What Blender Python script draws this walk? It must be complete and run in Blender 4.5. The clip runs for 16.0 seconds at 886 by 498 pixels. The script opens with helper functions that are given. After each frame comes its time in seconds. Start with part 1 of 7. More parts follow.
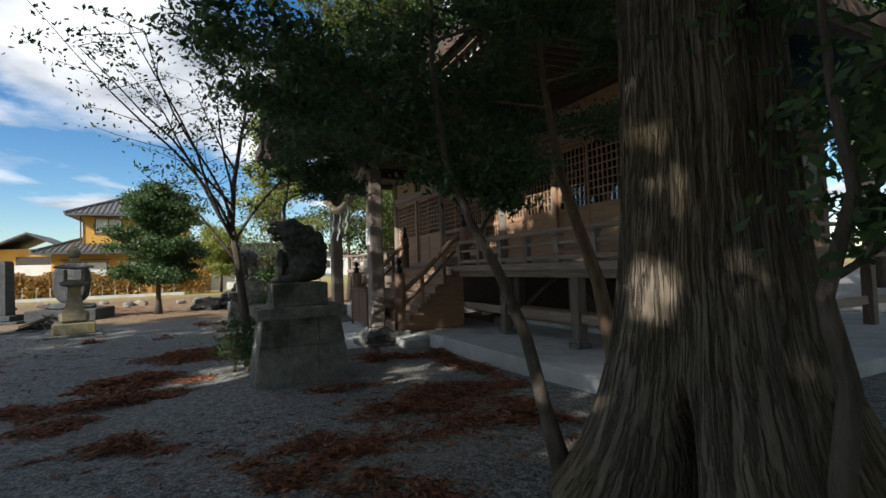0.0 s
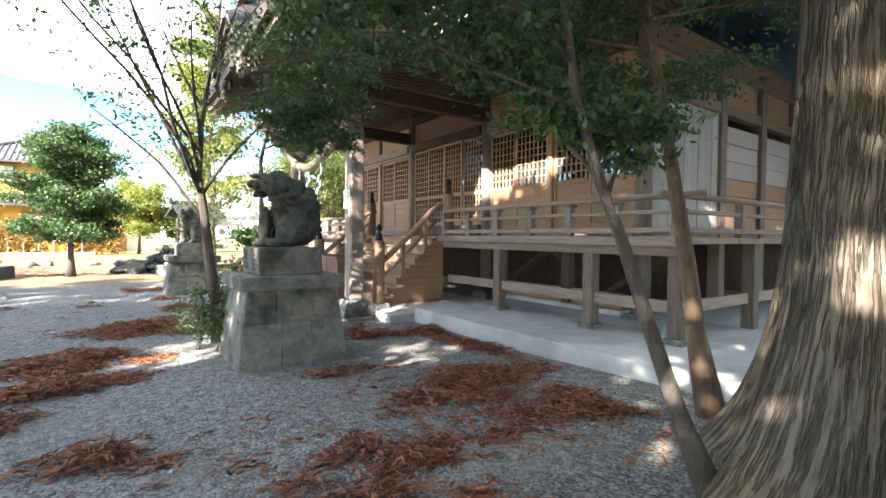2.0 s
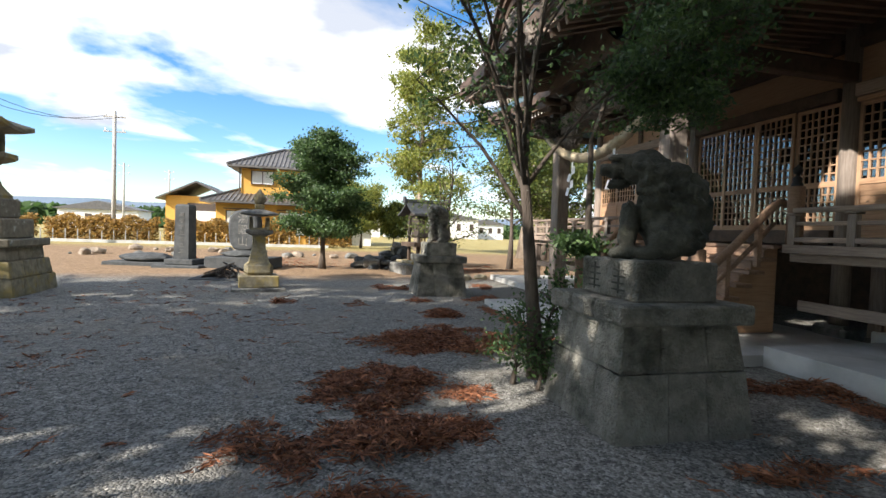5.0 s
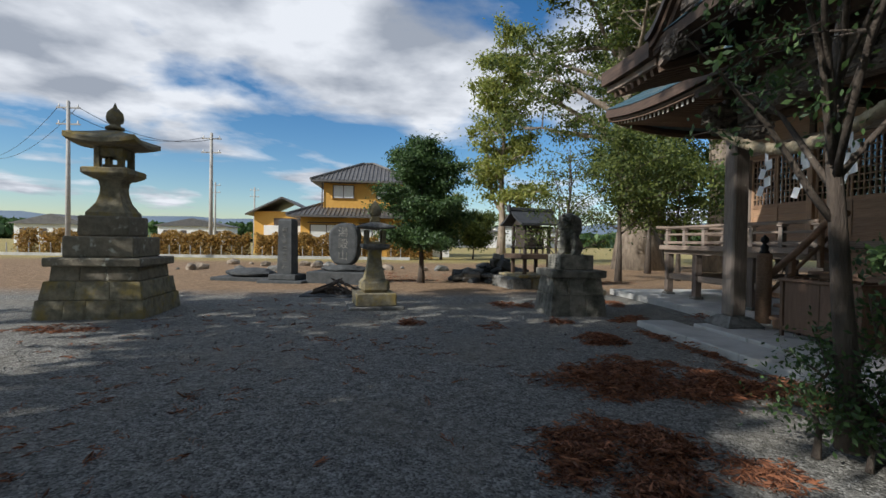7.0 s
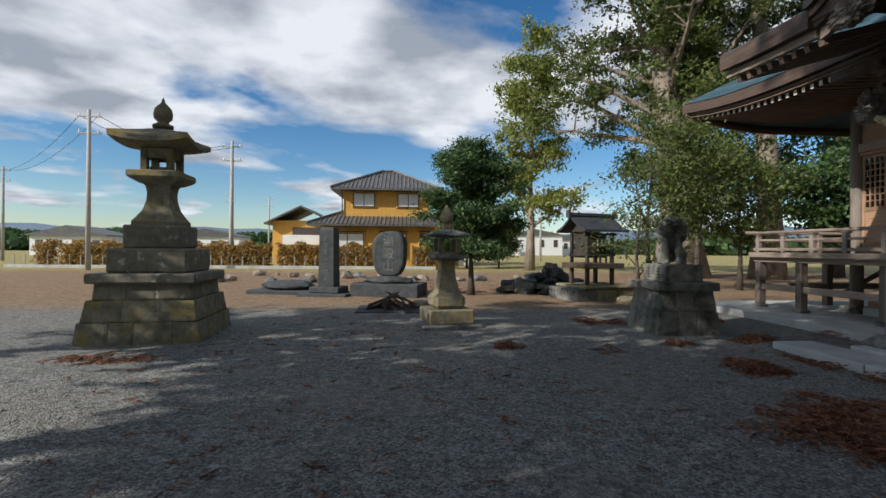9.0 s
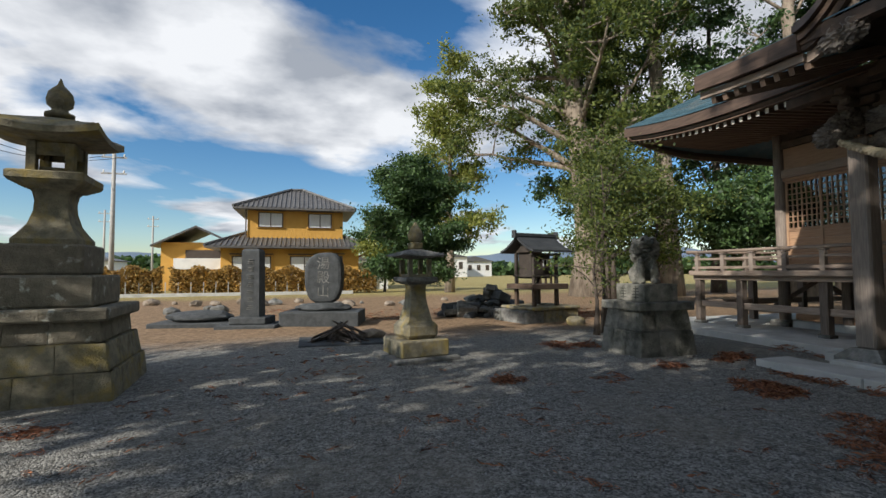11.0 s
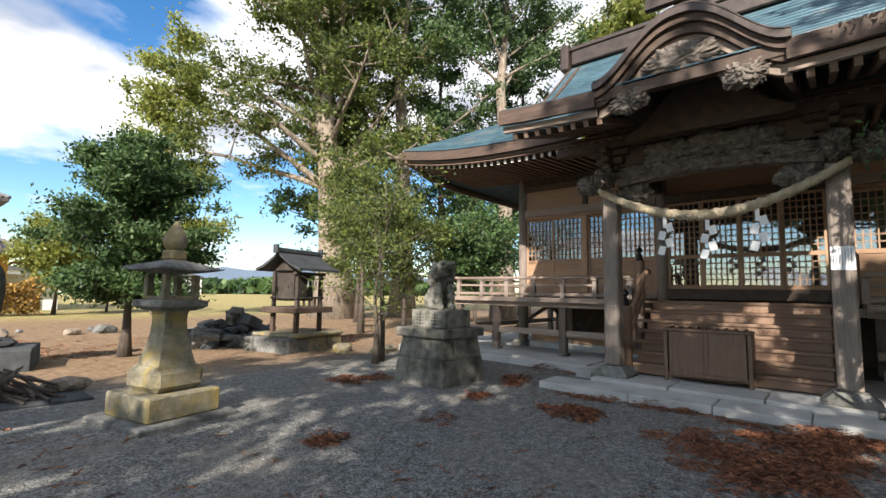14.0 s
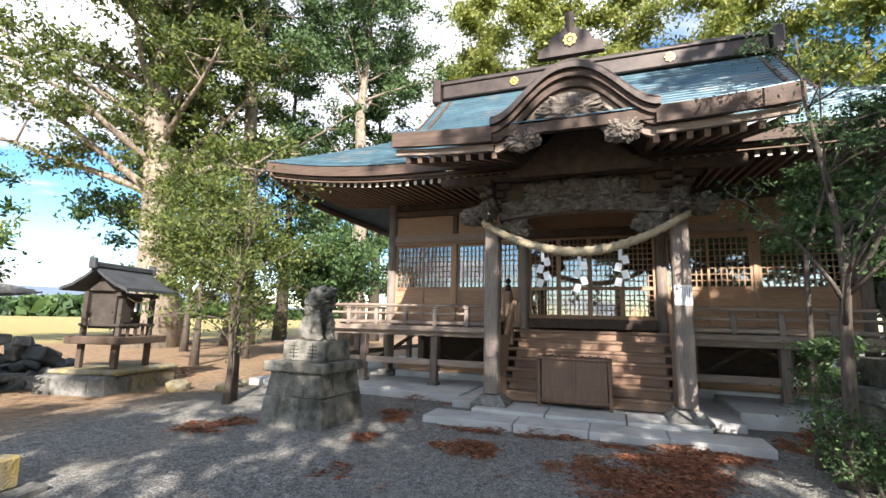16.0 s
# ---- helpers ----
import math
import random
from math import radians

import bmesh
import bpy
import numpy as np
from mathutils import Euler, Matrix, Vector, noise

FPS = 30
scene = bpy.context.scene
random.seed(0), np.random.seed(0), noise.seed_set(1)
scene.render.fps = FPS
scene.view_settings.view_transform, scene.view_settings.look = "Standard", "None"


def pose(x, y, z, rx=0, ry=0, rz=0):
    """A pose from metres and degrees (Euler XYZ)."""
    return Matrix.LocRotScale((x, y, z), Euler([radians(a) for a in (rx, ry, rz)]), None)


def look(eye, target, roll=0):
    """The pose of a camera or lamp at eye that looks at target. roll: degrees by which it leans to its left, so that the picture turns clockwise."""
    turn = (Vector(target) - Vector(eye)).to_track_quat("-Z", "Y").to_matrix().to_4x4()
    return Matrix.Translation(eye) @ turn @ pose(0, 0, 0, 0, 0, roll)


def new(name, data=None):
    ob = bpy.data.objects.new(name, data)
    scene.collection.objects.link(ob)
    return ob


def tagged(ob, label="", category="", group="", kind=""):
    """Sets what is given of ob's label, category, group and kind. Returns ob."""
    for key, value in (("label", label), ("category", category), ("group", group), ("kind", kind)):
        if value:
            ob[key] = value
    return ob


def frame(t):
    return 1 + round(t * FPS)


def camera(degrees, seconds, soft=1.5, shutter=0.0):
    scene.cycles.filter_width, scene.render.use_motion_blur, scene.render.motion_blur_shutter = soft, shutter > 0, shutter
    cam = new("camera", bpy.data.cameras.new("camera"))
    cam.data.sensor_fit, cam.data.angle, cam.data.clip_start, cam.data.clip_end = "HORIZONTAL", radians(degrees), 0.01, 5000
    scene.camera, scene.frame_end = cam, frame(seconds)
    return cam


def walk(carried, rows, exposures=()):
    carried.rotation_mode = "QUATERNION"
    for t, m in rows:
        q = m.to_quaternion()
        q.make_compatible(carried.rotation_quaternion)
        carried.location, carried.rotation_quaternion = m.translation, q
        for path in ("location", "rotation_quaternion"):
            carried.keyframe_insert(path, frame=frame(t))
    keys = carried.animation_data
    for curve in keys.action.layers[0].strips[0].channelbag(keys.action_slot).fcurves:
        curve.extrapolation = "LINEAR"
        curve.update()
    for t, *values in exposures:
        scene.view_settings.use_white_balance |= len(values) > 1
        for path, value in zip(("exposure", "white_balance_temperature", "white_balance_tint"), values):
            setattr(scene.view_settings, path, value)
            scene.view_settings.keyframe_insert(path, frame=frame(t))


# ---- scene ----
cam = camera(87.1, 16.0)
PATH = [
    (0, (0.8, 0.834, 1.333), (1.693, 2.622, 1.408), -1.9),
    (0.5, (0.775, 1.014, 1.305), (1.822, 2.718, 1.315), -0.9),
    (1, (0.689, 1.311, 1.281), (1.851, 2.938, 1.249), 0.1),
    (1.5, (0.483, 1.639, 1.302), (1.65, 3.263, 1.25), 0.2),
    (2, (0.234, 2.036, 1.317), (1.379, 3.675, 1.264), 0.5),
    (2.5, (-0.034, 2.414, 1.353), (1.038, 4.102, 1.302), 1.0),
    (3, (-0.116, 2.912, 1.387), (0.892, 4.638, 1.328), 1.3),
    (3.5, (-0.271, 3.288, 1.343), (0.644, 5.065, 1.28), 1.4),
    (4, (-0.459, 3.693, 1.332), (0.32, 5.535, 1.279), 1.4),
    (4.5, (-0.624, 4.016, 1.325), (-0.024, 5.923, 1.263), 1.6),
    (5, (-0.761, 4.436, 1.336), (-0.3, 6.381, 1.268), 2.0),
    (5.2, (-0.825, 4.578, 1.328), (-0.422, 6.535, 1.249), 1.4),
    (7.3, (-2.176, 6.103, 1.353), (-2.006, 8.095, 1.332), 1.2),
    (7.5, (-2.292, 6.308, 1.356), (-2.135, 8.302, 1.342), 1.3),
    (8, (-2.674, 6.618, 1.331), (-2.539, 8.614, 1.324), 1.0),
    (8.2, (-2.813, 6.733, 1.349), (-2.683, 8.729, 1.342), 0.8),
    (10.3, (-4.253, 7.876, 1.362), (-3.888, 9.841, 1.422), 0.1),
    (10.5, (-4.344, 8.014, 1.351), (-3.922, 9.968, 1.426), 0.1),
    (11, (-4.536, 8.371, 1.348), (-3.968, 10.286, 1.446), -0.3),
    (11.5, (-4.71, 8.748, 1.356), (-3.966, 10.602, 1.465), -0.4),
    (12, (-4.835, 9.134, 1.342), (-3.922, 10.91, 1.461), -0.1),
    (12.5, (-4.797, 9.509, 1.333), (-3.71, 11.182, 1.471), 0.3),
    (13, (-4.824, 9.785, 1.39), (-3.576, 11.341, 1.532), 0.6),
    (13.5, (-4.925, 10.1, 1.423), (-3.518, 11.512, 1.584), 0.9),
    (14, (-4.968, 10.277, 1.404), (-3.44, 11.554, 1.593), 1.0),
    (14.5, (-4.966, 10.54, 1.436), (-3.324, 11.659, 1.658), 1.4),
    (15, (-4.982, 10.765, 1.476), (-3.254, 11.742, 1.719), 1.6),
    (15.5, (-5.056, 11.051, 1.494), (-3.252, 11.869, 1.773), 1.5),
    (16, (-5.015, 11.215, 1.482), (-3.162, 11.903, 1.785), 1.4),
]
walk(cam, [(t, look(eye, target, roll)) for t, eye, target, roll in PATH], exposures=[(0.0, 0.4, 6200, 10), (0.5, 1.2, 6400, 12), (1.0, 1.95, 6350, 13), (1.5, 2.5, 6350, 13), (2.5, 2.85, 6300, 13), (3.0, 2.9, 6300, 13), (3.5, 2.75, 6300, 13), (4.5, 1.82, 6350, 12), (5.0, 1.15, 6400, 12), (7.5, -0.03, 6000, 10), (12.0, 0.25, 6350, 10), (13.5, 0.77, 6450, 12), (14.5, 1.17, 6400, 13), (16.0, 1.52, 6350, 14)])

# ---- world, sun ----
world = bpy.data.worlds.new("world")
scene.world = world
world.use_nodes = True
SUN_DIR = Vector((0.90, 0.43, -0.60)).normalized()   # the way the sunlight travels


def build_world():
    nt = world.node_tree
    nt.nodes.clear()
    out = nt.nodes.new("ShaderNodeOutputWorld")
    bg = nt.nodes.new("ShaderNodeBackground")
    sky = nt.nodes.new("ShaderNodeTexSky")
    sky.sky_type = "NISHITA"
    sky.sun_disc = False
    sky.sun_elevation = math.asin(-SUN_DIR.z)
    sky.sun_rotation = math.atan2(-SUN_DIR.x, -SUN_DIR.y)
    sky.air_density, sky.dust_density, sky.ozone_density = 1.0, 0.2, 1.8
    tc = nt.nodes.new("ShaderNodeTexCoord")
    sep = nt.nodes.new("ShaderNodeSeparateXYZ")
    nt.links.new(tc.outputs["Generated"], sep.inputs[0])
    # clouds on a high flat layer: direction divided by its height
    mx = nt.nodes.new("ShaderNodeMath"); mx.operation = "MAXIMUM"; mx.inputs[1].default_value = 0.04
    nt.links.new(sep.outputs["Z"], mx.inputs[0])
    add = nt.nodes.new("ShaderNodeMath"); add.operation = "ADD"; add.inputs[1].default_value = 0.12
    nt.links.new(mx.outputs[0], add.inputs[0])
    comb = nt.nodes.new("ShaderNodeCombineXYZ")
    for k in range(3):
        nt.links.new(add.outputs[0], comb.inputs[k])
    div = nt.nodes.new("ShaderNodeVectorMath"); div.operation = "DIVIDE"
    nt.links.new(tc.outputs["Generated"], div.inputs[0])
    nt.links.new(comb.outputs[0], div.inputs[1])
    mp = nt.nodes.new("ShaderNodeMapping")
    mp.inputs["Location"].default_value = CLOUD_SHIFT
    nt.links.new(div.outputs[0], mp.inputs[0])
    nz = nt.nodes.new("ShaderNodeTexNoise")
    nz.inputs["Scale"].default_value = 0.85
    nz.inputs["Detail"].default_value = 9
    nz.inputs["Roughness"].default_value = 0.52
    nz.inputs["Distortion"].default_value = 0.25
    nt.links.new(mp.outputs[0], nz.inputs["Vector"])
    ramp = nt.nodes.new("ShaderNodeValToRGB")
    ramp.color_ramp.elements[0].position = CLOUD_LO
    ramp.color_ramp.elements[1].position = CLOUD_HI
    # thicker cover higher up, open blue near the horizon
    cov = nt.nodes.new("ShaderNodeMapRange")
    cov.inputs["From Min"].default_value, cov.inputs["From Max"].default_value = 0.05, 0.45
    cov.inputs["To Min"].default_value, cov.inputs["To Max"].default_value = -0.05, 0.10
    nt.links.new(sep.outputs["Z"], cov.inputs["Value"])
    cadd = nt.nodes.new("ShaderNodeMath"); cadd.operation = "ADD"
    nt.links.new(nz.outputs["Fac"], cadd.inputs[0])
    nt.links.new(cov.outputs[0], cadd.inputs[1])
    nt.links.new(cadd.outputs[0], ramp.inputs[0])
    nz2 = nt.nodes.new("ShaderNodeTexNoise")
    nz2.inputs["Scale"].default_value = 2.2
    nz2.inputs["Detail"].default_value = 6
    nt.links.new(mp.outputs[0], nz2.inputs["Vector"])
    shade = nt.nodes.new("ShaderNodeValToRGB")
    shade.color_ramp.elements[0].position, shade.color_ramp.elements[1].position = 0.36, 0.62
    shade.color_ramp.elements[0].color = (4.2, 4.5, 5.0, 1)
    shade.color_ramp.elements[1].color = (10.0, 10.0, 10.0, 1)
    nt.links.new(nz2.outputs["Fac"], shade.inputs[0])
    mix = nt.nodes.new("ShaderNodeMix"); mix.data_type = "RGBA"
    nt.links.new(ramp.outputs[0], mix.inputs["Factor"])
    rich = nt.nodes.new("ShaderNodeHueSaturation")
    rich.inputs["Saturation"].default_value, rich.inputs["Value"].default_value = 1.32, 1.25
    nt.links.new(sky.outputs[0], rich.inputs["Color"])
    nt.links.new(rich.outputs[0], mix.inputs["A"])
    nt.links.new(shade.outputs[0], mix.inputs["B"])
    nt.links.new(mix.outputs["Result"], bg.inputs["Color"])
    bg.inputs["Strength"].default_value = SKY
    nt.links.new(bg.outputs[0], out.inputs[0])


CLOUD_SHIFT, CLOUD_LO, CLOUD_HI, SKY = (3.1, 1.7, 0.0), 0.50, 0.60, 0.086
build_world()
sun = new("sun", bpy.data.lights.new("sun", "SUN"))
sun.data.energy, sun.data.angle, sun.data.color = 5.0, radians(0.55), (1.0, 0.93, 0.82)
sun.matrix_world = look((-20, -10, 20), Vector((-20, -10, 20)) + SUN_DIR)

# ---- materials ----


def nodes_of(name):
    m = bpy.data.materials.new(name)
    m.use_nodes = True
    nt = m.node_tree
    return m, nt, nt.nodes["Principled BSDF"]


def surface(name, c1, c2, scale=6.0, stretch=(1, 1, 1), rough=0.8, bump=0.3, fine=60.0, c3=None, c3_scale=1.2, c3_at=(0.5, 0.62),
            metal=0.0, vary=0.0, coat=0.0, spec=0.5, depth=0.01, detail=8):
    """Two scales of colour noise, a third colour in patches, fine relief, a shift of value from piece to piece."""
    m, nt, p = nodes_of(name)
    tc = nt.nodes.new("ShaderNodeTexCoord")
    geo = nt.nodes.new("ShaderNodeNewGeometry")
    mp = nt.nodes.new("ShaderNodeMapping")
    mp.inputs["Scale"].default_value = stretch
    nt.links.new(geo.outputs["Position"] if stretch == (1, 1, 1) else tc.outputs["Object"], mp.inputs[0])
    n1 = nt.nodes.new("ShaderNodeTexNoise")
    n1.inputs["Scale"].default_value, n1.inputs["Detail"].default_value, n1.inputs["Roughness"].default_value = scale, detail, 0.65
    nt.links.new(mp.outputs[0], n1.inputs["Vector"])
    r = nt.nodes.new("ShaderNodeValToRGB")
    r.color_ramp.elements[0].position, r.color_ramp.elements[1].position = 0.32, 0.68
    r.color_ramp.elements[0].color, r.color_ramp.elements[1].color = (*c1, 1), (*c2, 1)
    nt.links.new(n1.outputs["Fac"], r.inputs[0])
    col = r.outputs[0]
    if c3:
        n3 = nt.nodes.new("ShaderNodeTexNoise")
        n3.inputs["Scale"].default_value, n3.inputs["Detail"].default_value, n3.inputs["Roughness"].default_value = c3_scale, 7, 0.62
        nt.links.new(geo.outputs["Position"], n3.inputs["Vector"])
        r3 = nt.nodes.new("ShaderNodeValToRGB")
        r3.color_ramp.elements[0].position, r3.color_ramp.elements[1].position = c3_at
        nt.links.new(n3.outputs["Fac"], r3.inputs[0])
        mx = nt.nodes.new("ShaderNodeMix"); mx.data_type = "RGBA"
        nt.links.new(r3.outputs[0], mx.inputs["Factor"])
        nt.links.new(col, mx.inputs["A"])
        mx.inputs["B"].default_value = (*c3, 1)
        col = mx.outputs["Result"]
    if vary:
        oi = nt.nodes.new("ShaderNodeObjectInfo")
        ad = nt.nodes.new("ShaderNodeMath"); ad.operation = "ADD"
        nt.links.new(oi.outputs["Random"], ad.inputs[0])
        nt.links.new(geo.outputs["Random Per Island"], ad.inputs[1])
        fr = nt.nodes.new("ShaderNodeMath"); fr.operation = "FRACT"
        nt.links.new(ad.outputs[0], fr.inputs[0])
        mr = nt.nodes.new("ShaderNodeMapRange")
        mr.inputs["To Min"].default_value, mr.inputs["To Max"].default_value = 1 - vary, 1 + vary
        nt.links.new(fr.outputs[0], mr.inputs["Value"])
        hs = nt.nodes.new("ShaderNodeHueSaturation")
        nt.links.new(mr.outputs[0], hs.inputs["Value"])
        nt.links.new(col, hs.inputs["Color"])
        col = hs.outputs[0]
    nt.links.new(col, p.inputs["Base Color"])
    n2 = nt.nodes.new("ShaderNodeTexNoise")
    n2.inputs["Scale"].default_value, n2.inputs["Detail"].default_value = fine, 4
    nt.links.new(mp.outputs[0], n2.inputs["Vector"])
    sm = nt.nodes.new("ShaderNodeMath"); sm.operation = "ADD"
    nt.links.new(n1.outputs["Fac"], sm.inputs[0])
    nt.links.new(n2.outputs["Fac"], sm.inputs[1])
    b = nt.nodes.new("ShaderNodeBump")
    b.inputs["Strength"].default_value, b.inputs["Distance"].default_value = bump, depth
    nt.links.new(sm.outputs[0], b.inputs["Height"])
    nt.links.new(b.outputs[0], p.inputs["Normal"])
    rr = nt.nodes.new("ShaderNodeMapRange")
    rr.inputs["To Min"].default_value, rr.inputs["To Max"].default_value = max(0.05, rough - 0.12), min(1, rough + 0.12)
    nt.links.new(n2.outputs["Fac"], rr.inputs["Value"])
    nt.links.new(rr.outputs[0], p.inputs["Roughness"])
    p.inputs["Metallic"].default_value = metal
    p.inputs["Coat Weight"].default_value = coat
    p.inputs["Specular IOR Level"].default_value = spec
    return m


def leaf_material(name, c1, c2, through_light=0.35, rough=0.5):
    m, nt, p = nodes_of(name)
    geo = nt.nodes.new("ShaderNodeNewGeometry")
    r = nt.nodes.new("ShaderNodeValToRGB")
    r.color_ramp.elements[0].color, r.color_ramp.elements[1].color = (*c1, 1), (*c2, 1)
    nt.links.new(geo.outputs["Random Per Island"], r.inputs[0])
    nt.links.new(r.outputs[0], p.inputs["Base Color"])
    p.inputs["Roughness"].default_value = rough
    tr = nt.nodes.new("ShaderNodeBsdfTranslucent")
    hs = nt.nodes.new("ShaderNodeHueSaturation")
    hs.inputs["Value"].default_value = 1.7
    nt.links.new(r.outputs[0], hs.inputs["Color"])
    nt.links.new(hs.outputs[0], tr.inputs["Color"])
    mx = nt.nodes.new("ShaderNodeMixShader")
    mx.inputs[0].default_value = through_light
    nt.links.new(p.outputs[0], mx.inputs[1])
    nt.links.new(tr.outputs[0], mx.inputs[2])
    nt.links.new(mx.outputs[0], nt.nodes["Material Output"].inputs[0])
    return m


def bark_material():
    """Fibrous cedar bark: long wavy plates with dark cracks between them."""
    m, nt, p = nodes_of("cedar_bark")
    L = nt.links.new
    tc = nt.nodes.new("ShaderNodeTexCoord")
    # wrapped round the trunk, so that the furrows keep their width over the flared foot
    flat = nt.nodes.new("ShaderNodeVectorMath"); flat.operation = "MULTIPLY"
    flat.inputs[1].default_value = (1, 1, 0)
    L(tc.outputs["Object"], flat.inputs[0])
    unit = nt.nodes.new("ShaderNodeVectorMath"); unit.operation = "NORMALIZE"
    L(flat.outputs[0], unit.inputs[0])
    rise = nt.nodes.new("ShaderNodeVectorMath"); rise.operation = "MULTIPLY"
    rise.inputs[1].default_value = (0, 0, 1)
    L(tc.outputs["Object"], rise.inputs[0])
    wrap = nt.nodes.new("ShaderNodeVectorMath"); wrap.operation = "MULTIPLY_ADD"
    wrap.inputs[1].default_value = (0.55, 0.55, 0.55)
    L(unit.outputs[0], wrap.inputs[0])
    L(rise.outputs[0], wrap.inputs[2])
    warp = nt.nodes.new("ShaderNodeTexNoise")
    warp.inputs["Scale"].default_value, warp.inputs["Detail"].default_value = 2.2, 4
    L(wrap.outputs[0], warp.inputs["Vector"])
    wadd = nt.nodes.new("ShaderNodeVectorMath"); wadd.operation = "MULTIPLY_ADD"
    wadd.inputs[1].default_value = (0.06, 0.06, 0.3)
    L(warp.outputs["Color"], wadd.inputs[0])
    L(wrap.outputs[0], wadd.inputs[2])
    mp = nt.nodes.new("ShaderNodeMapping")
    mp.inputs["Scale"].default_value = (38, 38, 2.0)
    L(wadd.outputs[0], mp.inputs[0])
    vo = nt.nodes.new("ShaderNodeTexNoise")
    vo.inputs["Scale"].default_value, vo.inputs["Detail"].default_value, vo.inputs["Roughness"].default_value = 1.0, 3, 0.6
    L(mp.outputs[0], vo.inputs["Vector"])
    mid = nt.nodes.new("ShaderNodeMath"); mid.operation = "SUBTRACT"
    mid.inputs[1].default_value = 0.5
    L(vo.outputs["Fac"], mid.inputs[0])
    gap = nt.nodes.new("ShaderNodeMath"); gap.operation = "ABSOLUTE"
    L(mid.outputs[0], gap.inputs[0])
    mp2 = nt.nodes.new("ShaderNodeMapping")
    mp2.inputs["Scale"].default_value = (85, 85, 5.0)
    L(wadd.outputs[0], mp2.inputs[0])
    fib = nt.nodes.new("ShaderNodeTexNoise")
    fib.inputs["Scale"].default_value, fib.inputs["Detail"].default_value, fib.inputs["Roughness"].default_value = 1.0, 6, 0.7
    L(mp2.outputs[0], fib.inputs["Vector"])
    big = nt.nodes.new("ShaderNodeTexNoise")
    big.inputs["Scale"].default_value, big.inputs["Detail"].default_value = 1.1, 6
    L(tc.outputs["Object"], big.inputs["Vector"])
    c1 = nt.nodes.new("ShaderNodeValToRGB")
    c1.color_ramp.elements[0].position, c1.color_ramp.elements[1].position = 0.3, 0.72
    c1.color_ramp.elements[0].color, c1.color_ramp.elements[1].color = (0.095, 0.078, 0.061, 1), (0.255, 0.215, 0.168, 1)
    L(fib.outputs["Fac"], c1.inputs[0])
    c2 = nt.nodes.new("ShaderNodeValToRGB")
    c2.color_ramp.elements[0].position, c2.color_ramp.elements[1].position = 0.45, 0.68
    L(big.outputs["Fac"], c2.inputs[0])
    mx = nt.nodes.new("ShaderNodeMix"); mx.data_type = "RGBA"
    L(c2.outputs[0], mx.inputs["Factor"])
    L(c1.outputs[0], mx.inputs["A"])
    mul = nt.nodes.new("ShaderNodeMix"); mul.data_type = "RGBA"; mul.blend_type = "MULTIPLY"
    mul.inputs["Factor"].default_value = 1.0
    L(c1.outputs[0], mul.inputs["A"])
    mul.inputs["B"].default_value = (1.05, 0.98, 0.72, 1)
    L(mul.outputs["Result"], mx.inputs["B"])
    crack = nt.nodes.new("ShaderNodeValToRGB")
    crack.color_ramp.elements[0].position, crack.color_ramp.elements[1].position = 0.0, 0.075
    crack.color_ramp.elements[0].color, crack.color_ramp.elements[1].color = (0.50, 0.47, 0.44, 1), (1, 1, 1, 1)
    L(gap.outputs[0], crack.inputs[0])
    fin = nt.nodes.new("ShaderNodeMix"); fin.data_type = "RGBA"; fin.blend_type = "MULTIPLY"
    fin.inputs["Factor"].default_value = 1.0
    L(mx.outputs["Result"], fin.inputs["A"])
    L(crack.outputs[0], fin.inputs["B"])
    L(fin.outputs["Result"], p.inputs["Base Color"])
    p.inputs["Roughness"].default_value = 0.95
    p.inputs["Specular IOR Level"].default_value = 0.2
    b = nt.nodes.new("ShaderNodeBump")
    b.inputs["Strength"].default_value, b.inputs["Distance"].default_value = 1.0, 0.035
    L(crack.outputs[0], b.inputs["Height"])
    b2 = nt.nodes.new("ShaderNodeBump")
    b2.inputs["Strength"].default_value, b2.inputs["Distance"].default_value = 0.8, 0.015
    L(fib.outputs["Fac"], b2.inputs["Height"])
    L(b.outputs[0], b2.inputs["Normal"])
    L(b2.outputs[0], p.inputs["Normal"])
    return m


def glass_material():
    m, nt, p = nodes_of("window_glass")
    nt.nodes.remove(p)
    g = nt.nodes.new("ShaderNodeBsdfGlossy")
    g.inputs["Roughness"].default_value = 0.015
    t = nt.nodes.new("ShaderNodeBsdfTransparent")
    t.inputs["Color"].default_value = (0.86, 0.9, 0.9, 1)
    f = nt.nodes.new("ShaderNodeFresnel")
    f.inputs["IOR"].default_value = 2.9
    nz = nt.nodes.new("ShaderNodeTexNoise")
    nz.inputs["Scale"].default_value = 1.3
    b = nt.nodes.new("ShaderNodeBump")
    b.inputs["Strength"].default_value, b.inputs["Distance"].default_value = 0.08, 0.02
    nt.links.new(nz.outputs["Fac"], b.inputs["Height"])
    nt.links.new(b.outputs[0], g.inputs["Normal"])
    mx = nt.nodes.new("ShaderNodeMixShader")
    nt.links.new(f.outputs[0], mx.inputs[0])
    nt.links.new(t.outputs[0], mx.inputs[1])
    nt.links.new(g.outputs[0], mx.inputs[2])
    nt.links.new(mx.outputs[0], nt.nodes["Material Output"].inputs[0])
    return m


